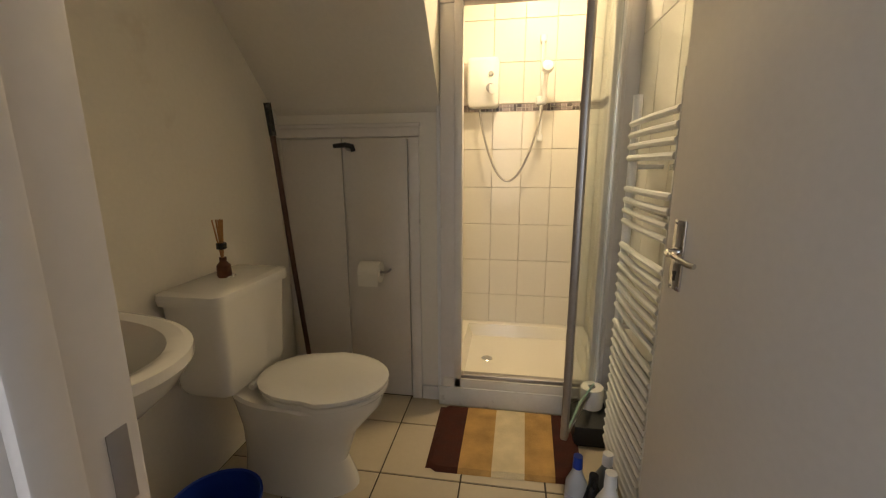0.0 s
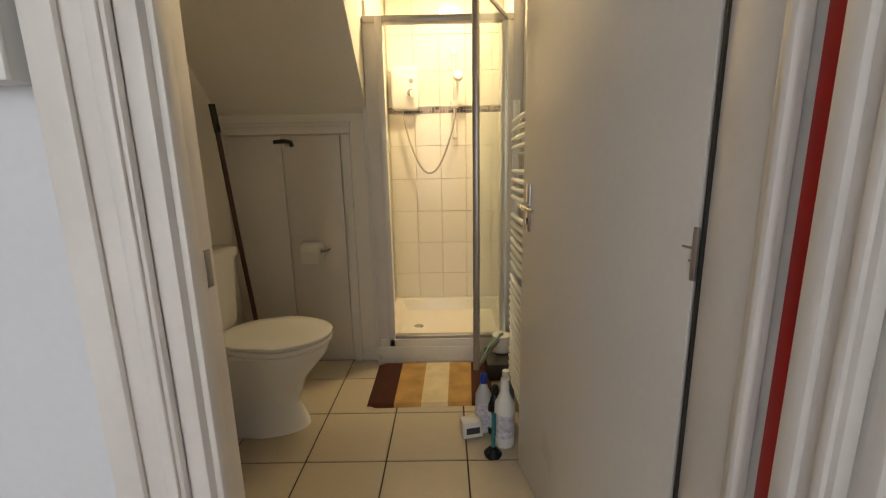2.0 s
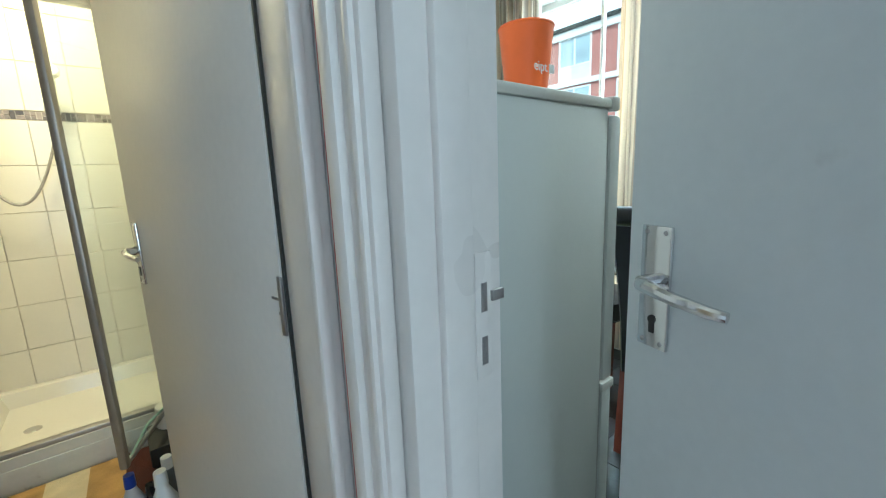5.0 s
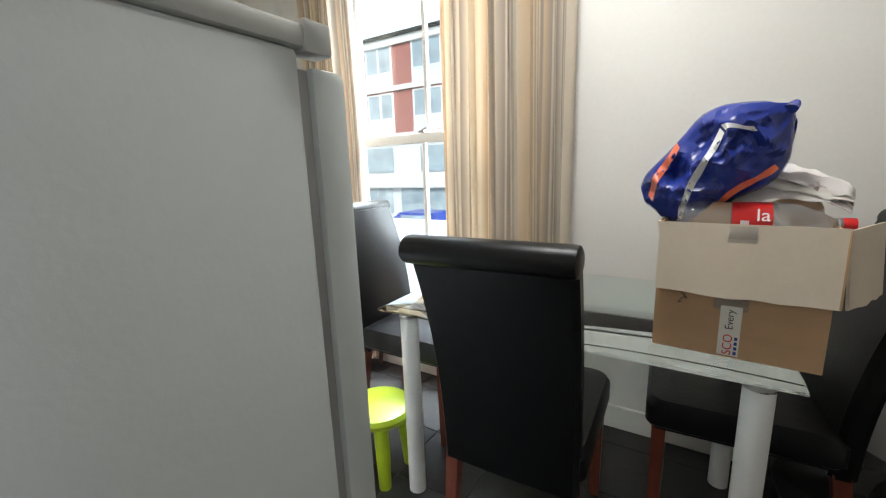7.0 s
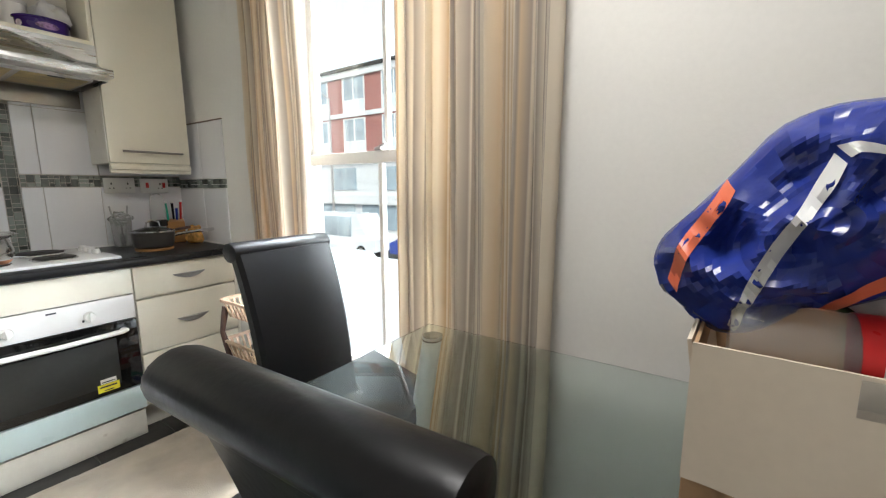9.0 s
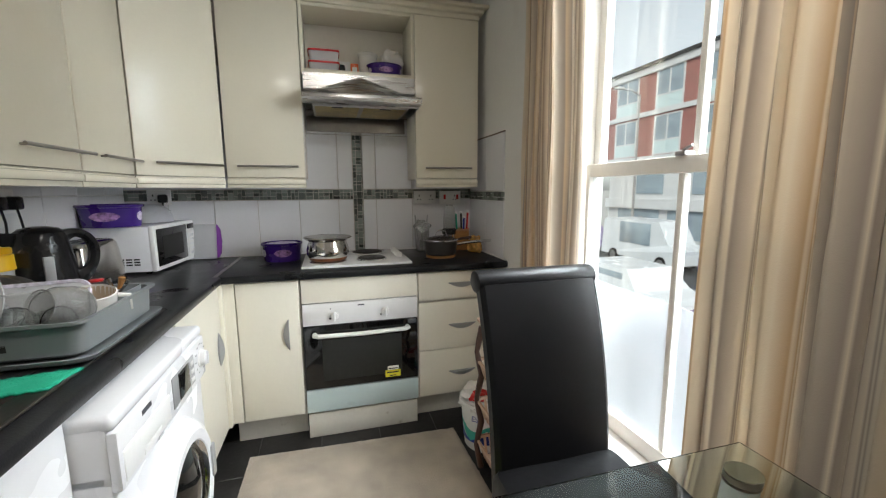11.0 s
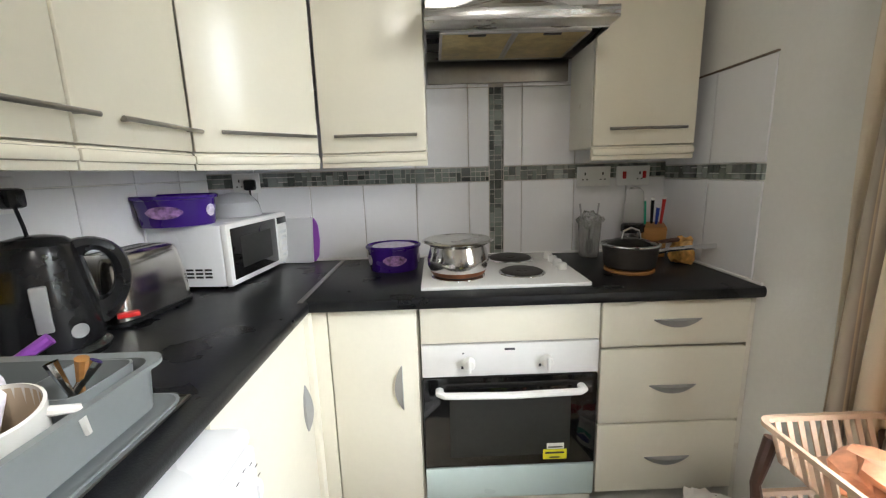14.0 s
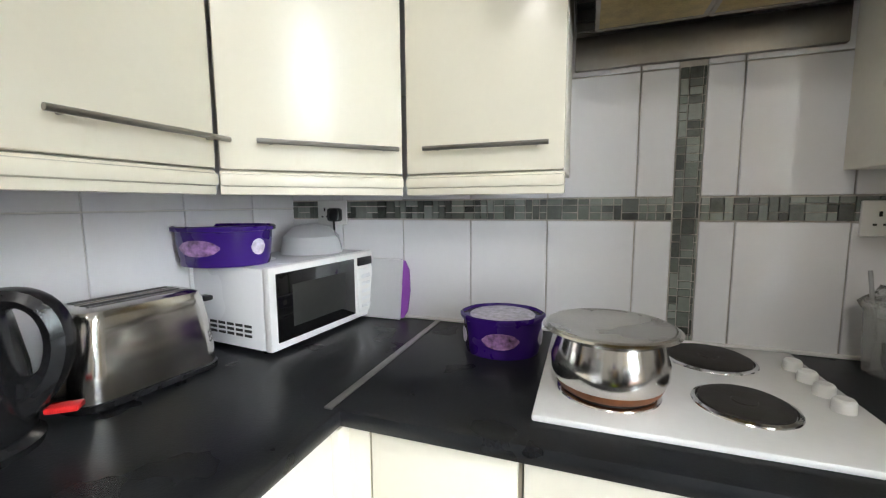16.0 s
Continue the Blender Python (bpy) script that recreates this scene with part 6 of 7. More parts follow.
bk = thing("paint_bucket", "white plastic bucket with blue and green print used as a bin", "bucket", 1.945, -0.900, 0)
part("bucket_body", G().lathe([(0, 0), (.105, 0), (.110, .006), (.130, .235), (.136, .238), (.136, .255), (.128, .255), (.106, .010), (0, .010)], 36), WHITEPL, bk)
g = G()
for i in range(13):
    a = radians(150 + 10 * i)
    for r, z in ((.1195, .09 + .03 * math.sin(i * .8)), (.1245, .135 + .02 * math.sin(i * .7))):
        g.v.append((r * math.cos(a), r * math.sin(a), z))
g.f = [(2 * i, 2 * i + 2, 2 * i + 3, 2 * i + 1) for i in range(12)]
part("print", g, GREENINK, bk, "green and blue wave print")
g = G()
for i in range(13):
    a = radians(150 + 10 * i)
    for r, z in ((.1165, .05), (.1200, .085 + .02 * math.sin(i * .8))):
        g.v.append((r * math.cos(a), r * math.sin(a), z))
g.f = [(2 * i, 2 * i + 2, 2 * i + 3, 2 * i + 1) for i in range(12)]
part("print", g, BLUEINK, bk)
words("lettering", "EST", .038, BLUEINK, bk, pose(-.085, -.095, .185, 83, 0, -42))
part("liner_bag", blob(.118, .115, .06, 41, .5, n=4), BAGWHITE, bk, "crumpled white bin liner").location = (0, 0, .245)
part("rubbish", blob(.05, .04, .03, 43, .4), REDPL, bk, "red wrapper").location = (-.05, -.05, .285)

ca = thing("storage_trolley", "brown trolley with four beige plastic baskets of clutter", "trolley", 1.970, -1.255, 0)
ca.scale = (1.0, 1.0, 1.10)
for sx in (-1, 1):
    for sy in (-1, 1):
        pts, rs = [], []
        for k in range(13):
            z = .02 + .62 * k / 12
            pts.append((sx * (.142 - .012 * math.cos(k * math.pi / 2)), sy * .150, z))
            rs.append(.011 + .004 * abs(math.cos(k * math.pi / 4)))
        part("post", G().tube(pts, rs, 10), BROWNPL, ca)
for z in (.07, .245, .42, .595):
    bs = part("basket", G().loft([rrect(.24, .28, z, .02), rrect(.245, .285, z + .004, .02), rrect(.24, .28, z + .006, .02)]), BEIGEPL, ca, "beige slotted basket")
    g = G().loft([rrect(.295, .345, z + .066, .03), rrect(.305, .355, z + .070, .03), rrect(.305, .355, z + .080, .03), rrect(.285, .335, z + .080, .03), rrect(.285, .335, z + .068, .03)], caps=False)
    for k in range(9):
        for s in (-1, 1):
            y = -.13 + .0325 * k
            g.put([(s * .122, y - .006, z), (s * .122, y + .006, z), (s * .147, y + .007, z + .07), (s * .147, y - .007, z + .07), (s * .118, y - .006, z), (s * .118, y + .006, z), (s * .143, y + .007, z + .07), (s * .143, y - .007, z + .07)],
                  [(0, 1, 2, 3), (4, 7, 6, 5), (0, 3, 7, 4), (1, 5, 6, 2)])
            x = -.105 + .026 * k
            g.put([(x - .005, s * .142, z), (x + .005, s * .142, z), (x + .006, s * .172, z + .07), (x - .006, s * .172, z + .07), (x - .005, s * .138, z), (x + .005, s * .138, z), (x + .006, s * .168, z + .07), (x - .006, s * .168, z + .07)],
                  [(0, 1, 2, 3), (4, 7, 6, 5), (0, 3, 7, 4), (1, 5, 6, 2)])
    part("slotted_side", g, BEIGEPL, bs, smooth=0)
solid("checked_cloth", blob(.09, .10, .055, 51, .4, z0=-.04), CHECK, "crumpled black and white checked cloth in the trolley", "cloth", pose(1.960, -1.260, .518))
solid("white_carrier", blob(.10, .11, .06, 53, .4, z0=-.04), BAGWHITE, "white plastic bag in the trolley basket", "bag", pose(1.960, -1.260, .328))
solid("wrapped_packet", blob(.09, .10, .045, 55, .4, z0=-.03), mk("salmon_wrapper", (0.62, 0.28, 0.16), .4, var=.4, scale=20), "crumpled orange packet in the top trolley basket", "packet", pose(1.960, -1.260, .698))
solid("wrapped_packet", blob(.08, .09, .045, 57, .4, z0=-.03), REDPL, "crumpled red packet in the lowest trolley basket", "packet", pose(1.960, -1.260, .118))

mp_ = thing("mop", "red metal mop pole with black grip leaning on the wall", "mop", 2.105, -3.715, 0)
part("pole", G().tube([(-.04, -.04, .10), (.0, .0, .65), (.03, .035, 1.11)], .012, 10), REDMETAL, mp_)
part("grip", G().tube([(.029, .034, 1.10), (.036, .042, 1.20), (.038, .045, 1.225)], [.014, .016, .012], 10), BLACKPL, mp_)
part("mop_head", blob(.06, .06, .06, 61, .3), DARKBAG, mp_).location = (-.03, -.035, .055)
solid("rubbish_bag", blob(.15, .16, .16, 63, .35, z0=-.14), DARKBAG, "crumpled black bin bag on the floor", "bag", pose(1.95, -3.46, .145))
# unseen disc added on the ceiling to go with the kitchen fill lamp
cl = thing("ceiling_light", "plain round white disc added unseen above the kitchen fill lamp", "ceiling light", 1.30, -2.65, 2.6)
part("rose", G().lathe([(0, 0), (.28, 0), (.28, -.03), (.26, -.04), (0, -.04)], 32), WHITEPL, cl)
# ---------------------------------------------------------------- kitchen: end

# ---------------------------------------------------------------- bathroom
FYB = -0.915
cu = thing("cupboard", "painted two-leaf understairs cupboard with a small dark latch", "cupboard")
part("frame", G().box(-1.80, -1.075, -0.925, -0.906, 1.362, 1.412, 0.004).box(-1.128, -1.078, -0.928, -0.906, 0.0, 1.36, 0.005)
     .box(-1.80, -1.070, -0.933, -0.906, 1.405, 1.425, 0.005), GLOSS, cu, "cream painted cupboard frame")
for x0, x1 in ((-1.778, -1.464), (-1.458, -1.134)):
    part("door", G().box(x0, x1, -0.922, -0.9065, 0.012, 1.356, 0.003), DOORPAINT, cu)
lt = part("latch", G().tube([(-1.50, -0.928, 1.322), (-1.44, -0.930, 1.326), (-1.405, -0.930, 1.318), (-1.40, -0.930, 1.295)], [.010, .012, .013, .012], 8), DARKIN, cu, "dark metal turn latch")
part("keeper", G().lathe([(0, .012), (.018, .010), (.02, 0)], 12, pose(-1.425, -0.922, 1.316, 90, 0, 0)), DULLAL, lt)
rh = thing("toilet_roll", "white toilet roll on a small holder on the cupboard door", "toilet roll", -1.315, -0.985, 0.710)
part("roll", G().lathe([(.02, -.052), (.052, -.052), (.054, -.048), (.054, .048), (.052, .052), (.02, .052), (.02, -.052)], 28, pose(0, 0, 0, 0, 90, 0)), PAPER, rh)
part("holder", G().tube([(-.056, 0, 0), (.075, 0, 0), (.082, .02, 0), (.082, .062, 0)], .006, 8), DULLAL, rh, "dull metal holder")
part("sheet", G().box(-.05, .05, -.0555, -.053, -.06, .0), PAPER, rh)

# shower enclosure
fx = thing("shower_enclosure", "cream and grey framed shower enclosure front", "shower enclosure")
part("post", G().box(-0.972, -0.868, -0.945, -0.905, 0.10, 1.945, 0.006).box(-0.905, -0.866, -0.955, -0.90, 0.10, 1.945, 0.006), GLOSS, fx, "cream painted post")
part("post", G().box(-0.240, -0.178, -0.945, -0.905, 0.10, 1.945, 0.006), GLOSS, fx)
part("panel", G().box(-0.178, -0.120, -0.93, -0.905, 0.10, 2.45, 0.004), GLOSS, fx)
part("top_rail", G().box(-0.972, -0.178, -0.952, -0.900, 1.912, 1.948, 0.006), DULLAL, fx, "grey aluminium top rail")
part("bottom_rail", G().box(-0.868, -0.240, -0.948, -0.905, 0.150, 0.172, 0.005), DULLAL, fx)
part("wall_trim", G().box(-0.990, -0.972, -0.935, -0.906, 0.05, 1.60, 0.004), WHITEPL, fx)
tr = thing("shower_tray", "cream-white shower tray with raised rim and chrome waste", "shower tray")
o0 = (-0.956, -0.128, -0.955, -0.140)
def rect(o, z):
    return [(o0[0] + o, o0[2] + o, z), (o0[1] - o, o0[2] + o, z), (o0[1] - o, o0[3] - o, z), (o0[0] + o, o0[3] - o, z)]
part("basin", G().loft([rect(0, .0), rect(0, .15), rect(.03, .156), rect(.055, .150), rect(.085, .075), rect(.30, .066)]), SHTILE, tr)
part("waste", G().lathe([(0, .004), (.03, .004), (.036, 0)], 20, pose(-0.755, -0.545, .069)), CHROME, tr, "chrome waste cover")
part("riser_board", G().box(-0.980, -0.128, -0.965, -0.956, 0.0, 0.105, 0.003), PLINTH, tr, "cream painted riser board")
# door swung outwards
ang = math.degrees(math.atan2(-0.450, -0.208))
sd = thing("shower_door", "clear glass shower door swung open with grey edge bar", "shower door", -0.205, -0.945, 0, ang)
part("glass", G().box(0.03, 0.475, -.003, .003, 0.190, 1.915), GLASS, sd).visible_shadow = False
part("edge_bar", G().box(0.470, 0.502, -.014, .014, 0.175, 1.985, 0.008), DULLAL, sd, "grey aluminium edge bar")
part("hinge_bar", G().box(0.0, 0.028, -.012, .012, 0.175, 1.91, 0.006), WHITEPL, sd)
part("top_bar", G().box(0.028, 0.470, -.009, .009, 1.905, 1.925, 0.004).box(0.028, 0.470, -.009, .009, 0.178, 0.196, 0.004), DULLAL, sd)
part("drip_seal", G().tube([(.05, 0, .20), (.30, .004, .23), (.46, 0, .19)], .006, 8), mk("green_seal", (.35, .55, .45), .4, trans=.4), sd, "greenish flexible seal")

eh = thing("electric_shower", "white electric shower unit with grey dial on the tiles", "shower unit", -0.825, -0.142, 1.725)
part("case", G().loft([[(x, y, z) for x, z in [(p[0], p[1]) for p in rounded(w, h, .025, 4)]] for y, w, h in ((0.0, .195, .295), (-.05, .195, .295), (-.075, .185, .285), (-.085, .15, .25))]), WHITEPL, eh)
kn = part("dial", G().lathe([(0, .022), (.022, .022), (.026, .010), (.027, 0)], 20, pose(.045, -.083, -.035, 90, 0, 0)), GREYPL, eh)
part("pointer", G().box(.040, .075, -.112, -.102, -.075, -.02, .004), WHITEPL, kn)
part("start_button", G().lathe([(0, .014), (.014, .013), (.016, 0)], 16, pose(.048, -.083, .045, 90, 0, 0)), GREYPL, eh)
sr = thing("shower_rail", "white shower riser rail with hand shower and hose", "shower rail", -0.472, -0.142, 0)
part("rail", G().tube([(0, -.045, 1.40), (0, -.045, 1.98)], .010, 10), WHITEPL, sr)
for z in (1.395, 1.965):
    part("bracket", G().box(-.018, .018, -.055, -.0005, z - .02, z + .02, .005), WHITEPL, sr)
part("slider", G().box(-.030, .030, -.075, -.035, 1.585, 1.635, .010), WHITEPL, sr)
part("hand_shower", G().tube([(.008, -.085, 1.60), (.016, -.090, 1.68), (.022, -.095, 1.77)], [.012, .012, .014], 10).lathe([(0, .0), (.036, .0), (.038, .012), (.03, .028), (0, .034)], 24, pose(.024, -.125, 1.785, 75, 0, 0)), WHITEPL, sr)
hose = []
for i in range(25):
    t = i / 24
    x = -.375 + .39 * t
    z = 1.575 - 1.575 * 0 - .49 * math.sin(math.pi * t) ** .75 * (1 - .12 * t) + (.03 * t)
    hose.append((x, -.05 - .03 * math.sin(math.pi * t), z))
part("hose", G().tube(hose, .0065, 8), DULLAL, sr, "ribbed metal hose")
sl = thing("shower_light", "small round warm ceiling light over the shower", "ceiling light", -0.50, -0.70, 2.45)
part("ring", G().lathe([(.045, 0), (.055, -.004), (.05, -.014), (.04, -.012)], 24), CHROME, sl)

# towel radiator behind the open door
rd = thing("towel_radiator", "white ladder towel radiator on the bathroom wall", "radiator", -0.205, 0, 0)
for y in (-1.235, -1.665):
    part("upright", G().tube([(0, y, .07), (0, y, 1.47)], .016, 10), WHITEPL, rd)
for z0, n_ in ((0.10, 14), (0.69, 7), (1.02, 4), (1.25, 4)):
    for k in range(n_):
        part("bar", G().tube([(-.012, -1.235, z0 + .04 * k), (-.020, -1.45, z0 + .04 * k), (-.012, -1.665, z0 + .04 * k)], .0115, 8), WHITEPL, rd)
for y in (-1.30, -1.60):
    for z in (.62, 1.22):
        part("bracket", G().tube([(0, y, z), (.085, y, z)], .009, 8), WHITEPL, rd)
part("valve", G().tube([(0, -1.235, .075), (0, -1.235, .02), (.06, -1.235, .02)], .011, 8), DULLAL, rd)

# toilet
wc = thing("toilet", "white close-coupled toilet with closed seat lid", "toilet", -1.80, -1.545, 0)
part("cistern", G().loft([ring(rounded(w, d, .035, 4, .125 + (.0), 0), z) for z, w, d in ((.44, .19, .34), (.47, .205, .37), (.78, .225, .40))]), CERAMIC, wc)
part("cistern_lid", G().loft([ring(rounded(w, d, .035, 4, .128, 0), z) for z, w, d in ((.778, .245, .425), (.800, .25, .43), (.815, .245, .425), (.822, .21, .39))]), CERAMIC, wc)
part("flush_button", G().lathe([(0, .006), (.022, .005), (.024, 0)], 18, pose(.12, .02, .822)), CHROME, wc)
def egg(x0, x1, w, z, n=32):
    out = []
    cx, rx = (x0 + x1) / 2, (x1 - x0) / 2
    for i in range(n):
        a = 2 * math.pi * i / n
        c, s = math.cos(a), math.sin(a)
        k = 1.0 if c > 0 else .92
        out.append((cx + rx * (abs(c) ** (.8 if c < 0 else 1)) * (1 if c > 0 else -1), w * s * k, z))
    return out
part("pan", G().loft([egg(.13, .60, .115, 0), egg(.13, .595, .11, .03), egg(.14, .56, .095, .12), egg(.14, .60, .115, .24), egg(.13, .70, .170, .36), egg(.12, .715, .182, .405), egg(.13, .705, .172, .415)]), CERAMIC, wc)
part("seat", G().loft([egg(.255, .722, .186, .416), egg(.25, .728, .190, .424), egg(.25, .728, .190, .436), egg(.26, .72, .183, .440)]), CERAMIC, wc)
part("seat_lid", G().loft([egg(.245, .724, .187, .441), egg(.24, .730, .191, .448), egg(.24, .730, .191, .458), egg(.27, .70, .170, .468), egg(.34, .62, .11, .472)]), CERAMIC, wc, "domed white seat lid")
part("hinge", G().tube([(.245, -.09, .438), (.245, .09, .438)], .012, 10), WHITEPL, wc)
df = thing("reed_diffuser", "small brown reed diffuser on the cistern", "diffuser", -1.690, -1.535, 0.822)
part("vase", G().lathe([(0, 0), (.022, 0), (.026, .01), (.024, .045), (.012, .06), (.013, .075), (.010, .075)], 16), BROWNPAN, df)
for k in range(6):
    part("reed", G().tube([(0, 0, .05), ((k - 2.5) * .007, ((k * 7) % 5 - 2) * .006, .215)], .0028, 6), KNIFEWOOD, df)
part("band", G().lathe([(.013, .105), (.018, .108), (.018, .128), (.013, .13)], 12), BLACKPL, df)
hb = thing("wash_basin", "white wall-hung wash basin with rounded front", "basin", -1.80, -2.235, 0)
def basin_ring(k, z, o=0.0):
    pts = []
    for i in range(28):
        a = math.pi * (i / 27 - .5)
        pts.append((.02 + (.50 * k) * max(0, math.cos(a)) ** .75 + o, .255 * k * math.sin(a) / 1.0, z))
    return pts + [(0, .255 * k, z), (0, -.255 * k, z)]
part("bowl", G().loft([basin_ring(.45, .62), basin_ring(.70, .68), basin_ring(.93, .78), basin_ring(1.0, .83), basin_ring(1.0, .852), basin_ring(.96, .856), basin_ring(.88, .845), basin_ring(.70, .75), basin_ring(.35, .71)]), CERAMIC, hb)
part("tap", G().tube([(.06, .0, .85), (.06, .0, .93), (.10, .0, .95), (.16, .0, .93)], .012, 10), CHROME, hb)
sb_ = thing("soap_bottle", "small white soap bottle with blue label on the basin", "bottle", -1.690, -2.090, 0.853)
part("bottle_body", G().lathe([(0, 0), (.024, 0), (.026, .01), (.026, .08), (.012, .10), (.012, .12), (0, .12)], 16), WHITEPL, sb_)
part("label", G().lathe([(.0265, .025), (.0265, .07)], 16), BLUEINK, sb_)
part("cap", G().lathe([(.0275, .0), (.0275, .02)], 16), ORANGE, sb_)
bu = thing("blue_bucket", "blue plastic bucket on the bathroom floor", "bucket", -1.520, -1.905, 0)
part("bucket_body", G().lathe([(0, 0), (.10, 0), (.13, .20), (.136, .203), (.136, .215), (.128, .212), (.098, .008), (0, .008)], 32), BLUEPL, bu)
mo = thing("broom", "broom with a dark pole leaning on the bathroom wall", "broom", -1.66, -0.99, 0)
part("pole", G().tube([(.0, .0, .07), (-.03, -.06, .75), (-.055, -.125, 1.49)], .0125, 10), BROWNPL, mo)
part("grip", G().tube([(-.050, -.112, 1.36), (-.056, -.127, 1.50)], .016, 10), BLACKPL, mo)
part("head", G().box(-.05, .17, -.022, .022, .035, .075, .008), REDPL, mo, "dark red broom head")
part("bristles", G().box(-.045, .165, -.020, .020, .0, .036, .004), BLACKPL, mo)

# striped bath mat
def mat_piece(u0, u1, material, name):
    g = G()
    c = [(-0.965, -0.975), (-0.300, -0.975), (-0.330, -1.425), (-0.960, -1.440)]
    nx = max(4, int(30 * (u1 - u0)))
    for i in range(nx + 1):
        for j in range(25):
            u, v = u0 + (u1 - u0) * i / nx, j / 24
            vv = v
            if u < .04:
                vv = v * .93 + .035
            p = [c[0][k] * (1 - u) * (1 - vv) + c[1][k] * u * (1 - vv) + c[2][k] * u * vv + c[3][k] * (1 - u) * vv for k in (0, 1)]
            edge = j in (0, 24) or (u <= 0.001) or (u >= .999)
            g.v.append((p[0], p[1], .003 if edge else .017 + .002 * noise.noise(Vector((u * 40, v * 25, 0)))))
    g.f = [(i * 25 + j, (i + 1) * 25 + j, (i + 1) * 25 + j + 1, i * 25 + j + 1) for i in range(nx) for j in range(24)]
    return part(name, g, material, bm_)


bm_ = thing("bath_mat", "striped bath mat in dark brown, tan and cream pile", "bath mat")
for a, b, m in ((0, .215, MATBROWN), (.215, .43, MATTAN), (.43, .64, MATCREAM), (.64, .83, MATTAN), (.83, 1, MATBROWN)):
    mat_piece(a, b, m, "stripe")
# bottles and small things by the radiator
pr = thing("toilet_roll", "spare white toilet roll on the floor by the shower", "toilet roll", -0.238, -1.010, 0.10)
part("roll", G().lathe([(.02, 0), (.055, 0), (.057, .004), (.057, .094), (.055, .098), (.02, .098), (.02, 0)], 28), PAPER, pr)
cr = thing("storage_crate", "dark plastic crate under the spare toilet roll", "crate", -0.250, -1.060, 0)
part("crate_body", G().box(-.085, .085, -.13, .13, 0.002, .098, .008), DARKIN, cr)
def bottle(label, x, y, r, h, body, capm, tilt=0):
    b = thing("cleaning_bottle", label, "bottle", x, y, 0, tilt, group="cleaning bottles")
    part("bottle_body", G().lathe([(0, 0), (r, 0), (r * 1.03, .006), (r, h * .62), (r * .5, h * .78), (r * .38, h * .84), (0, h * .84)], 18), body, b)
    part("cap", G().lathe([(0, h), (r * .42, h), (r * .46, h * .84), (0, h * .84)], 14), capm, b)
    part("label", G().lathe([(r * 1.035, h * .15), (r * 1.035, h * .5)], 18), WHITEART, b)
    return b


bottle("clear spray bottle with a blue cap by the radiator", -0.395, -1.600, .036, .27, MILKY, BLUEPL)
bottle("white bleach bottle by the radiator", -0.315, -1.700, .042, .30, WHITEPL, WHITEPL)
bottle("black cleaning bottle by the radiator", -0.345, -1.620, .035, .22, BLACKPL, BLACKPL)
bottle("grey bottle standing against the open door", -0.290, -1.560, .04, .26, GREYRACK, WHITEPL)
tbx = thing("small_box", "small white carton on the tiles", "carton", -0.452, -1.640, 0, 12)
part("carton", G().box(-.045, .045, -.03, .03, 0, .075, .004), PAPER, tbx)
part("print", G().box(-.03, .03, -.0315, -.0295, .02, .05), INK, tbx)
tbr = thing("toilet_brush", "teal and black brush standing on the tiles", "brush", -0.372, -1.775, 0)
part("brush_base", G().lathe([(0, 0), (.035, 0), (.038, .01), (.02, .03), (.008, .04)], 16), BLACKPL, tbr)
part("handle", G().tube([(0, 0, .03), (.004, .01, .18)], [.008, .010], 10), mk("teal_plastic", (.02, .18, .20), .4), tbr)

# ---------------------------------------------------------------- tiles (pieces on shared meshes)
def piece_mesh(name, w, h, t, mat, bev=.0018):
    """A tile lying in the x-z plane, front to -y, from its lower left corner."""
    return G().box(0, w, -t, 0, 0, h, bev, seg=1).mesh(name, mat, 40)


meshes = {}


def lay(parent, cols, rows, m_of, mat, gap=.003, thick=.007, skip=None, name="tile"):
    for u0, u1 in cols:
        for v0, v1 in rows:
            if skip and skip(u0, u1, v0, v1):
                continue
            w, h = round(u1 - u0 - gap, 4), round(v1 - v0 - gap, 4)
            if w < .008 or h < .008:
                continue
            key = (w, h, thick, mat.name)
            if key not in meshes:
                meshes[key] = piece_mesh(name, w, h, thick, mat)
            ob = new(name, meshes[key])
            ob.parent = parent
            ob.matrix_basis = m_of(u0 + gap / 2, v0 + gap / 2)


def cells(a, edges, b):
    e = [a] + [x for x in edges if a < x < b] + [b]
    return list(zip(e[:-1], e[1:]))


def spans(start, step, n):
    return [start + step * k for k in range(n)]


wall = {o.name: o for o in scene.objects if o.get("kind") == "structure"}
MZ0, MZ1, VX0, VX1 = 1.252, 1.317, 1.361, 1.424
north_cols = cells(XL, spans(0.312, 0.239, 8), XR)
lay(wall["wall_north"], [c for a, b in north_cols for c in cells(a, (VX0, VX1), b) if not (c[0] >= VX0 - .001 and c[1] <= VX1 + .001)],
    [(0.86, MZ0), (MZ1, 1.655), (1.655, 2.02)], lambda u, v: pose(u, YB, v), TILE)
lay(wall["wall_west"], cells(-2.12, spans(-2.164, 0.24, 10), YB - .008), [(0.86, 1.29), (1.29, 1.60)], lambda u, v: pose(XL, u, v, 0, 0, 90), TILE)
lay(wall["wall_east"], cells(YB * -1 + .008, (0.102 + .24,), 0.606), [(0.86, 1.243), (1.300, 1.628)], lambda u, v: pose(XR, -u, v, 0, 0, -90), TILE)


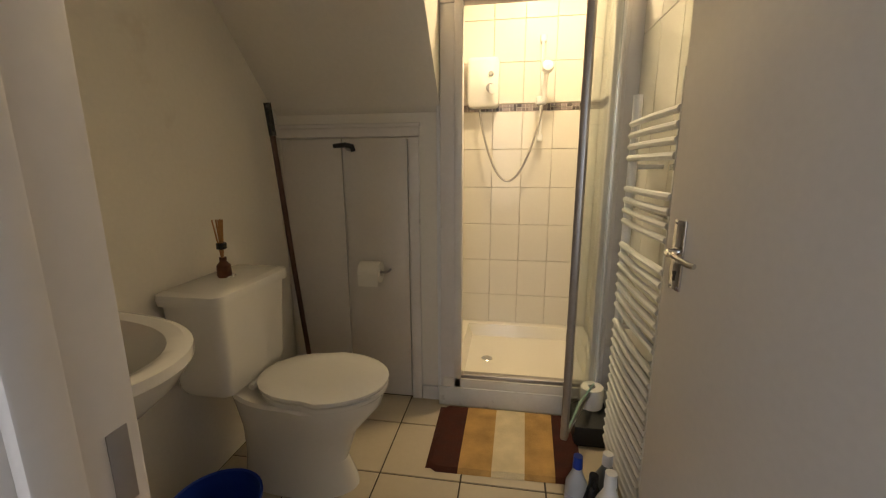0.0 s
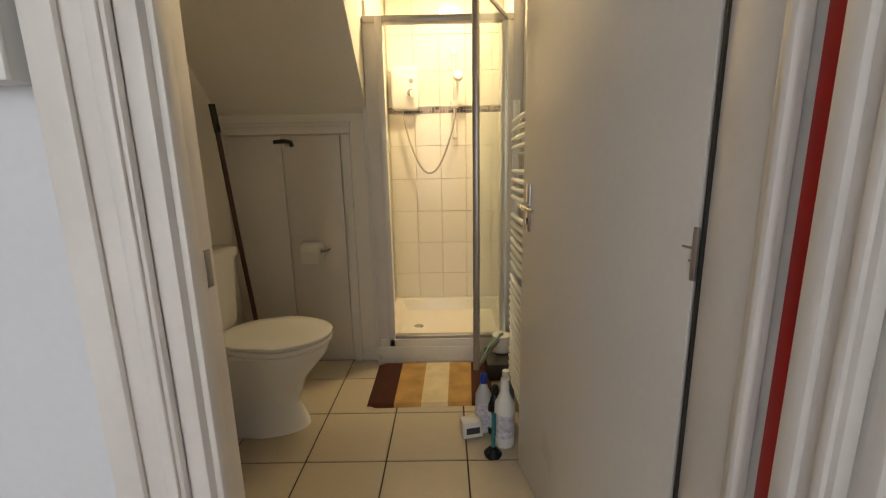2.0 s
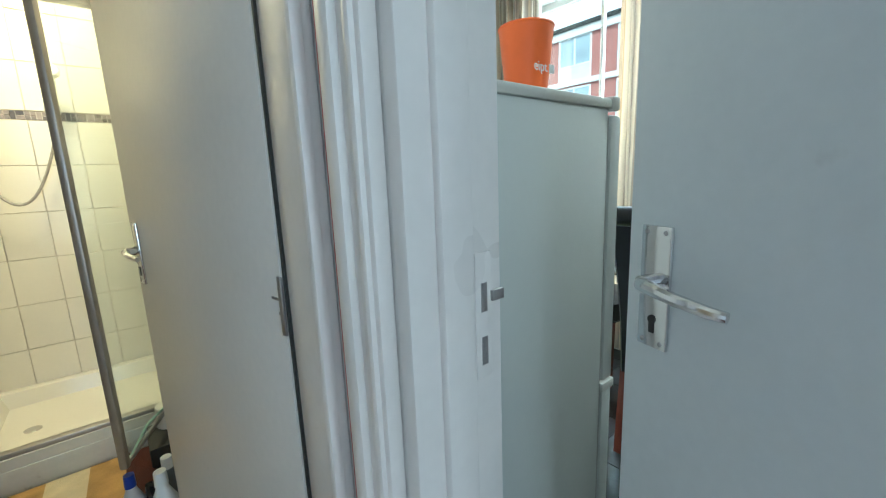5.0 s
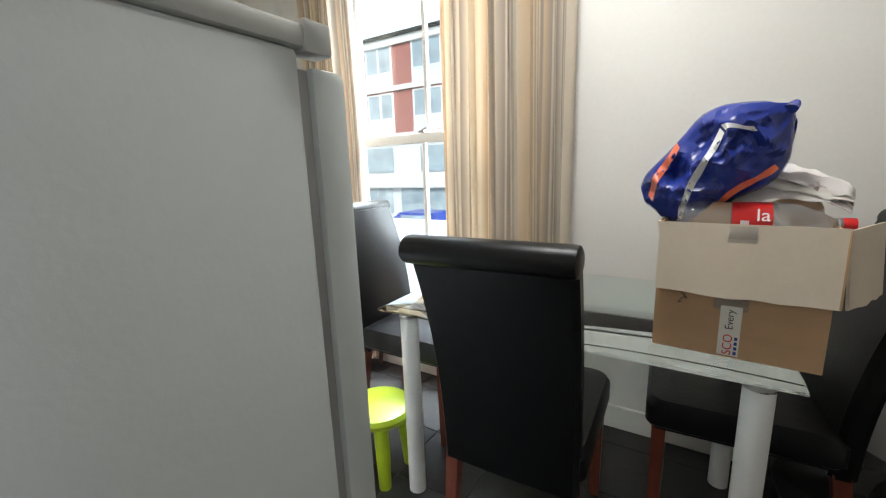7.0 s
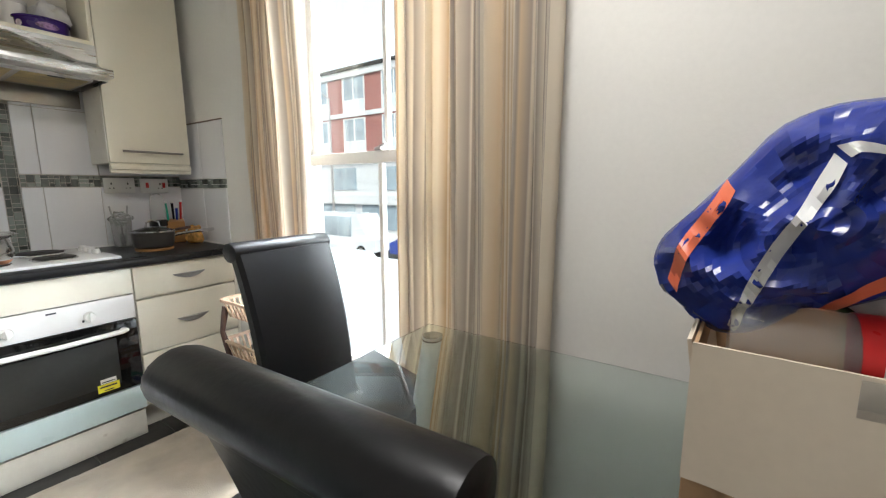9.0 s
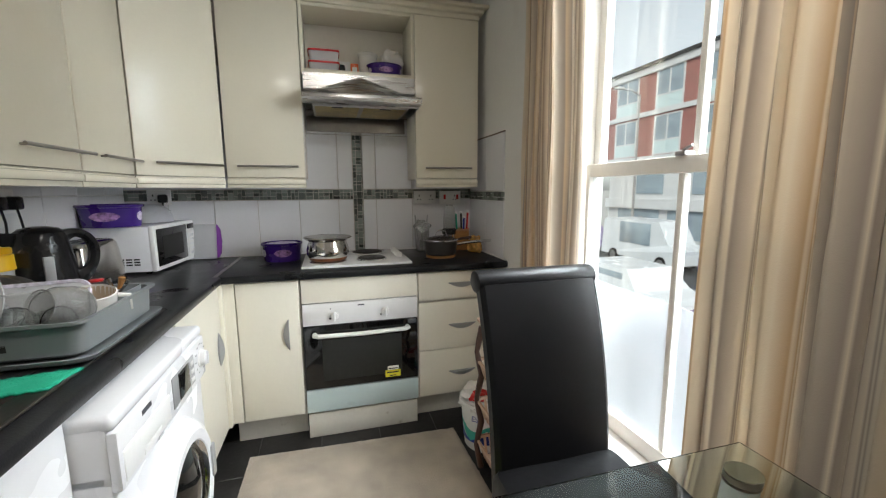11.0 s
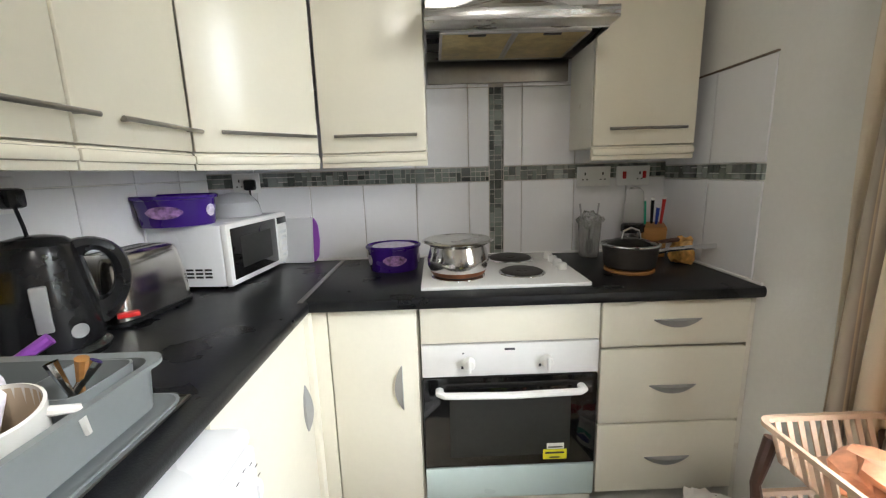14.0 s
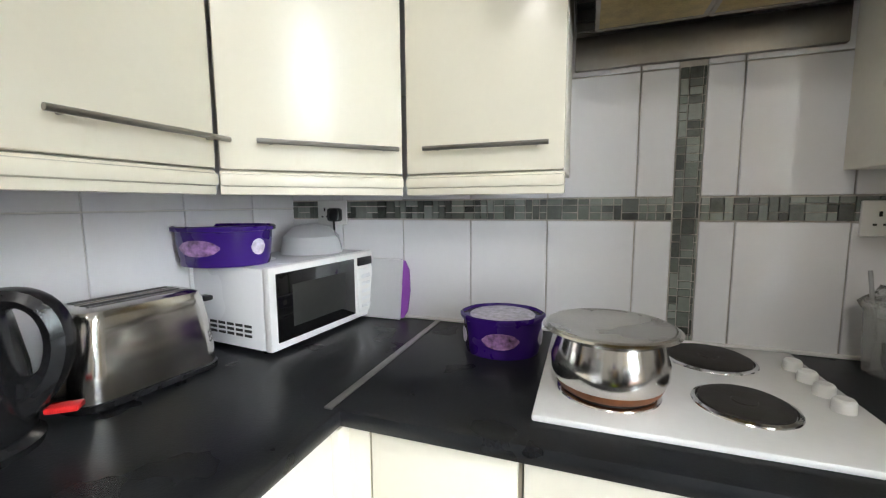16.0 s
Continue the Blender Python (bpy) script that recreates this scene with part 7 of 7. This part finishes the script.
def mosaic(parent, length, height, m, seed, mat, cell=.0215):
    rnd = random.Random(seed)
    g = G()
    x = 0.0
    while x < length - .006:
        w = min(rnd.choice((cell, cell, cell * 1.5, cell * 2.05)), length - x)
        z = 0.0
        while z < height - .005:
            h = rnd.choice((cell, cell, cell * 2.0)) if height - z > cell * 1.7 else height - z
            h = min(h, height - z)
            if w > cell * 1.9 and h > cell * 1.9 and rnd.random() < .5:
                w2 = w / 2
                for q in range(2):
                    g.box(x + q * w2 + .0015, x + (q + 1) * w2 - .0015, -.0075 - .001 * rnd.random(), 0, z + .0015, z + h / 2 - .0015)
                    g.box(x + q * w2 + .0015, x + (q + 1) * w2 - .0015, -.0075 - .001 * rnd.random(), 0, z + h / 2 + .0015, z + h - .0015)
            else:
                g.box(x + .0015, x + w - .0015, -.0075 - .001 * rnd.random(), 0, z + .0015, z + h - .0015)
            z += h
        x += w
    ob = part("mosaic_pieces", g, mat, parent, "strip of small grey and mirrored glass mosaic pieces", 0)
    tagged(ob, kind="stuff")
    ob.matrix_basis = m
    return ob


mosaic(wall["wall_north"], VX0 - XL - .004, MZ1 - MZ0 - .003, pose(XL + .002, YB, MZ0 + .0015), 1, MOSAIC)
mosaic(wall["wall_north"], XR - VX1 - .004, MZ1 - MZ0 - .003, pose(VX1 + .002, YB, MZ0 + .0015), 2, MOSAIC)
mosaic(wall["wall_north"], VX1 - VX0 - .002, 0.74, pose(VX0 + .001, YB - .0004, 0.915), 3, MOSAIC)
mosaic(wall["wall_east"], 0.606 - .044, .054, pose(XR, -0.044, 1.2445, 0, 0, -90), 4, MOSAIC)

# shower tiles
sh_rows = cells(0.13, (0.350, 0.595, 0.840, 1.085, 1.328), 1.560) + cells(1.606, (1.85, 2.095, 2.34), 2.45)
lay(wall["wall_shower_back"], cells(-0.963, (-0.955, -0.766, -0.578, -0.390, -0.202), XW - .008), sh_rows, lambda u, v: pose(u, -0.13, v), SHTILE)
lay(wall["wall_shower_west"], cells(0.14, (0.33, 0.52, 0.71), 0.90), sh_rows, lambda u, v: pose(-0.965, -0.90 + (u - .14), v, 0, 0, 90), SHTILE)
lay(wall["wall_west"], cells(0.138, (0.33, 0.52, 0.71), 0.905), sh_rows, lambda u, v: pose(XW, -u, v, 0, 0, -90), SHTILE)
lay(wall["wall_west"], cells(0.93, (1.14, 1.35, 1.56), 1.77), cells(0.0, (0.35, 0.70, 1.05, 1.40, 1.75), 2.1), lambda u, v: pose(XW, -u, v, 0, 0, -90), SHTILE)
mosaic(wall["wall_shower_back"], 0.84, .044, pose(-0.962, -0.13, 1.561), 5, SHMOSAIC)
mosaic(wall["wall_west"], 0.76, .044, pose(XW, -0.138, 1.561, 0, 0, -90), 6, SHMOSAIC)
lay(wall["wall_bath_west"], cells(-2.57, (-2.32, -2.07), -1.90), cells(0.86, (1.06,), 1.26), lambda u, v: pose(-1.80, u, v, 0, 0, 90), SHTILE)


def lay_floor(parent, xs, ys, mat, gap, thick, top):
    for x0, x1 in xs:
        for y0, y1 in ys:
            w, d = round(x1 - x0 - gap, 4), round(y1 - y0 - gap, 4)
            if w < .01 or d < .01:
                continue
            key = ("f", w, d, mat.name)
            if key not in meshes:
                meshes[key] = G().box(0, w, 0, d, -thick, 0, .002, seg=1).mesh("floor_tile", mat, 40)
            ob = new("floor_tile", meshes[key])
            ob.parent = parent
            ob.location = (x0 + gap / 2, y0 + gap / 2, top)


lay_floor(wall["floor_kitchen"], cells(XL, spans(0.20, 0.305, 8), XR), cells(YS, spans(-4.20, 0.305, 15), YB), KFLOOR, .003, .006, 0.0015)
lay_floor(wall["floor_bathroom"], cells(-1.80, spans(-1.467, 0.3295, 6), -0.13), cells(-2.60, spans(-2.465, 0.33, 6), -0.91), BFLOOR, .006, .006, 0.0015)

# brown strip drawn as the shadow along the tiles' top beside the window wall
part("top_edge", G().box(XR - .009, XR - .0005, -0.606, -0.043, 1.6285, 1.634), mk("grubby_tile_edge", (0.16, 0.12, 0.09), .8, var=.4, scale=30), wall["wall_east"], "brown strip drawn as the shadow line above the tiles")
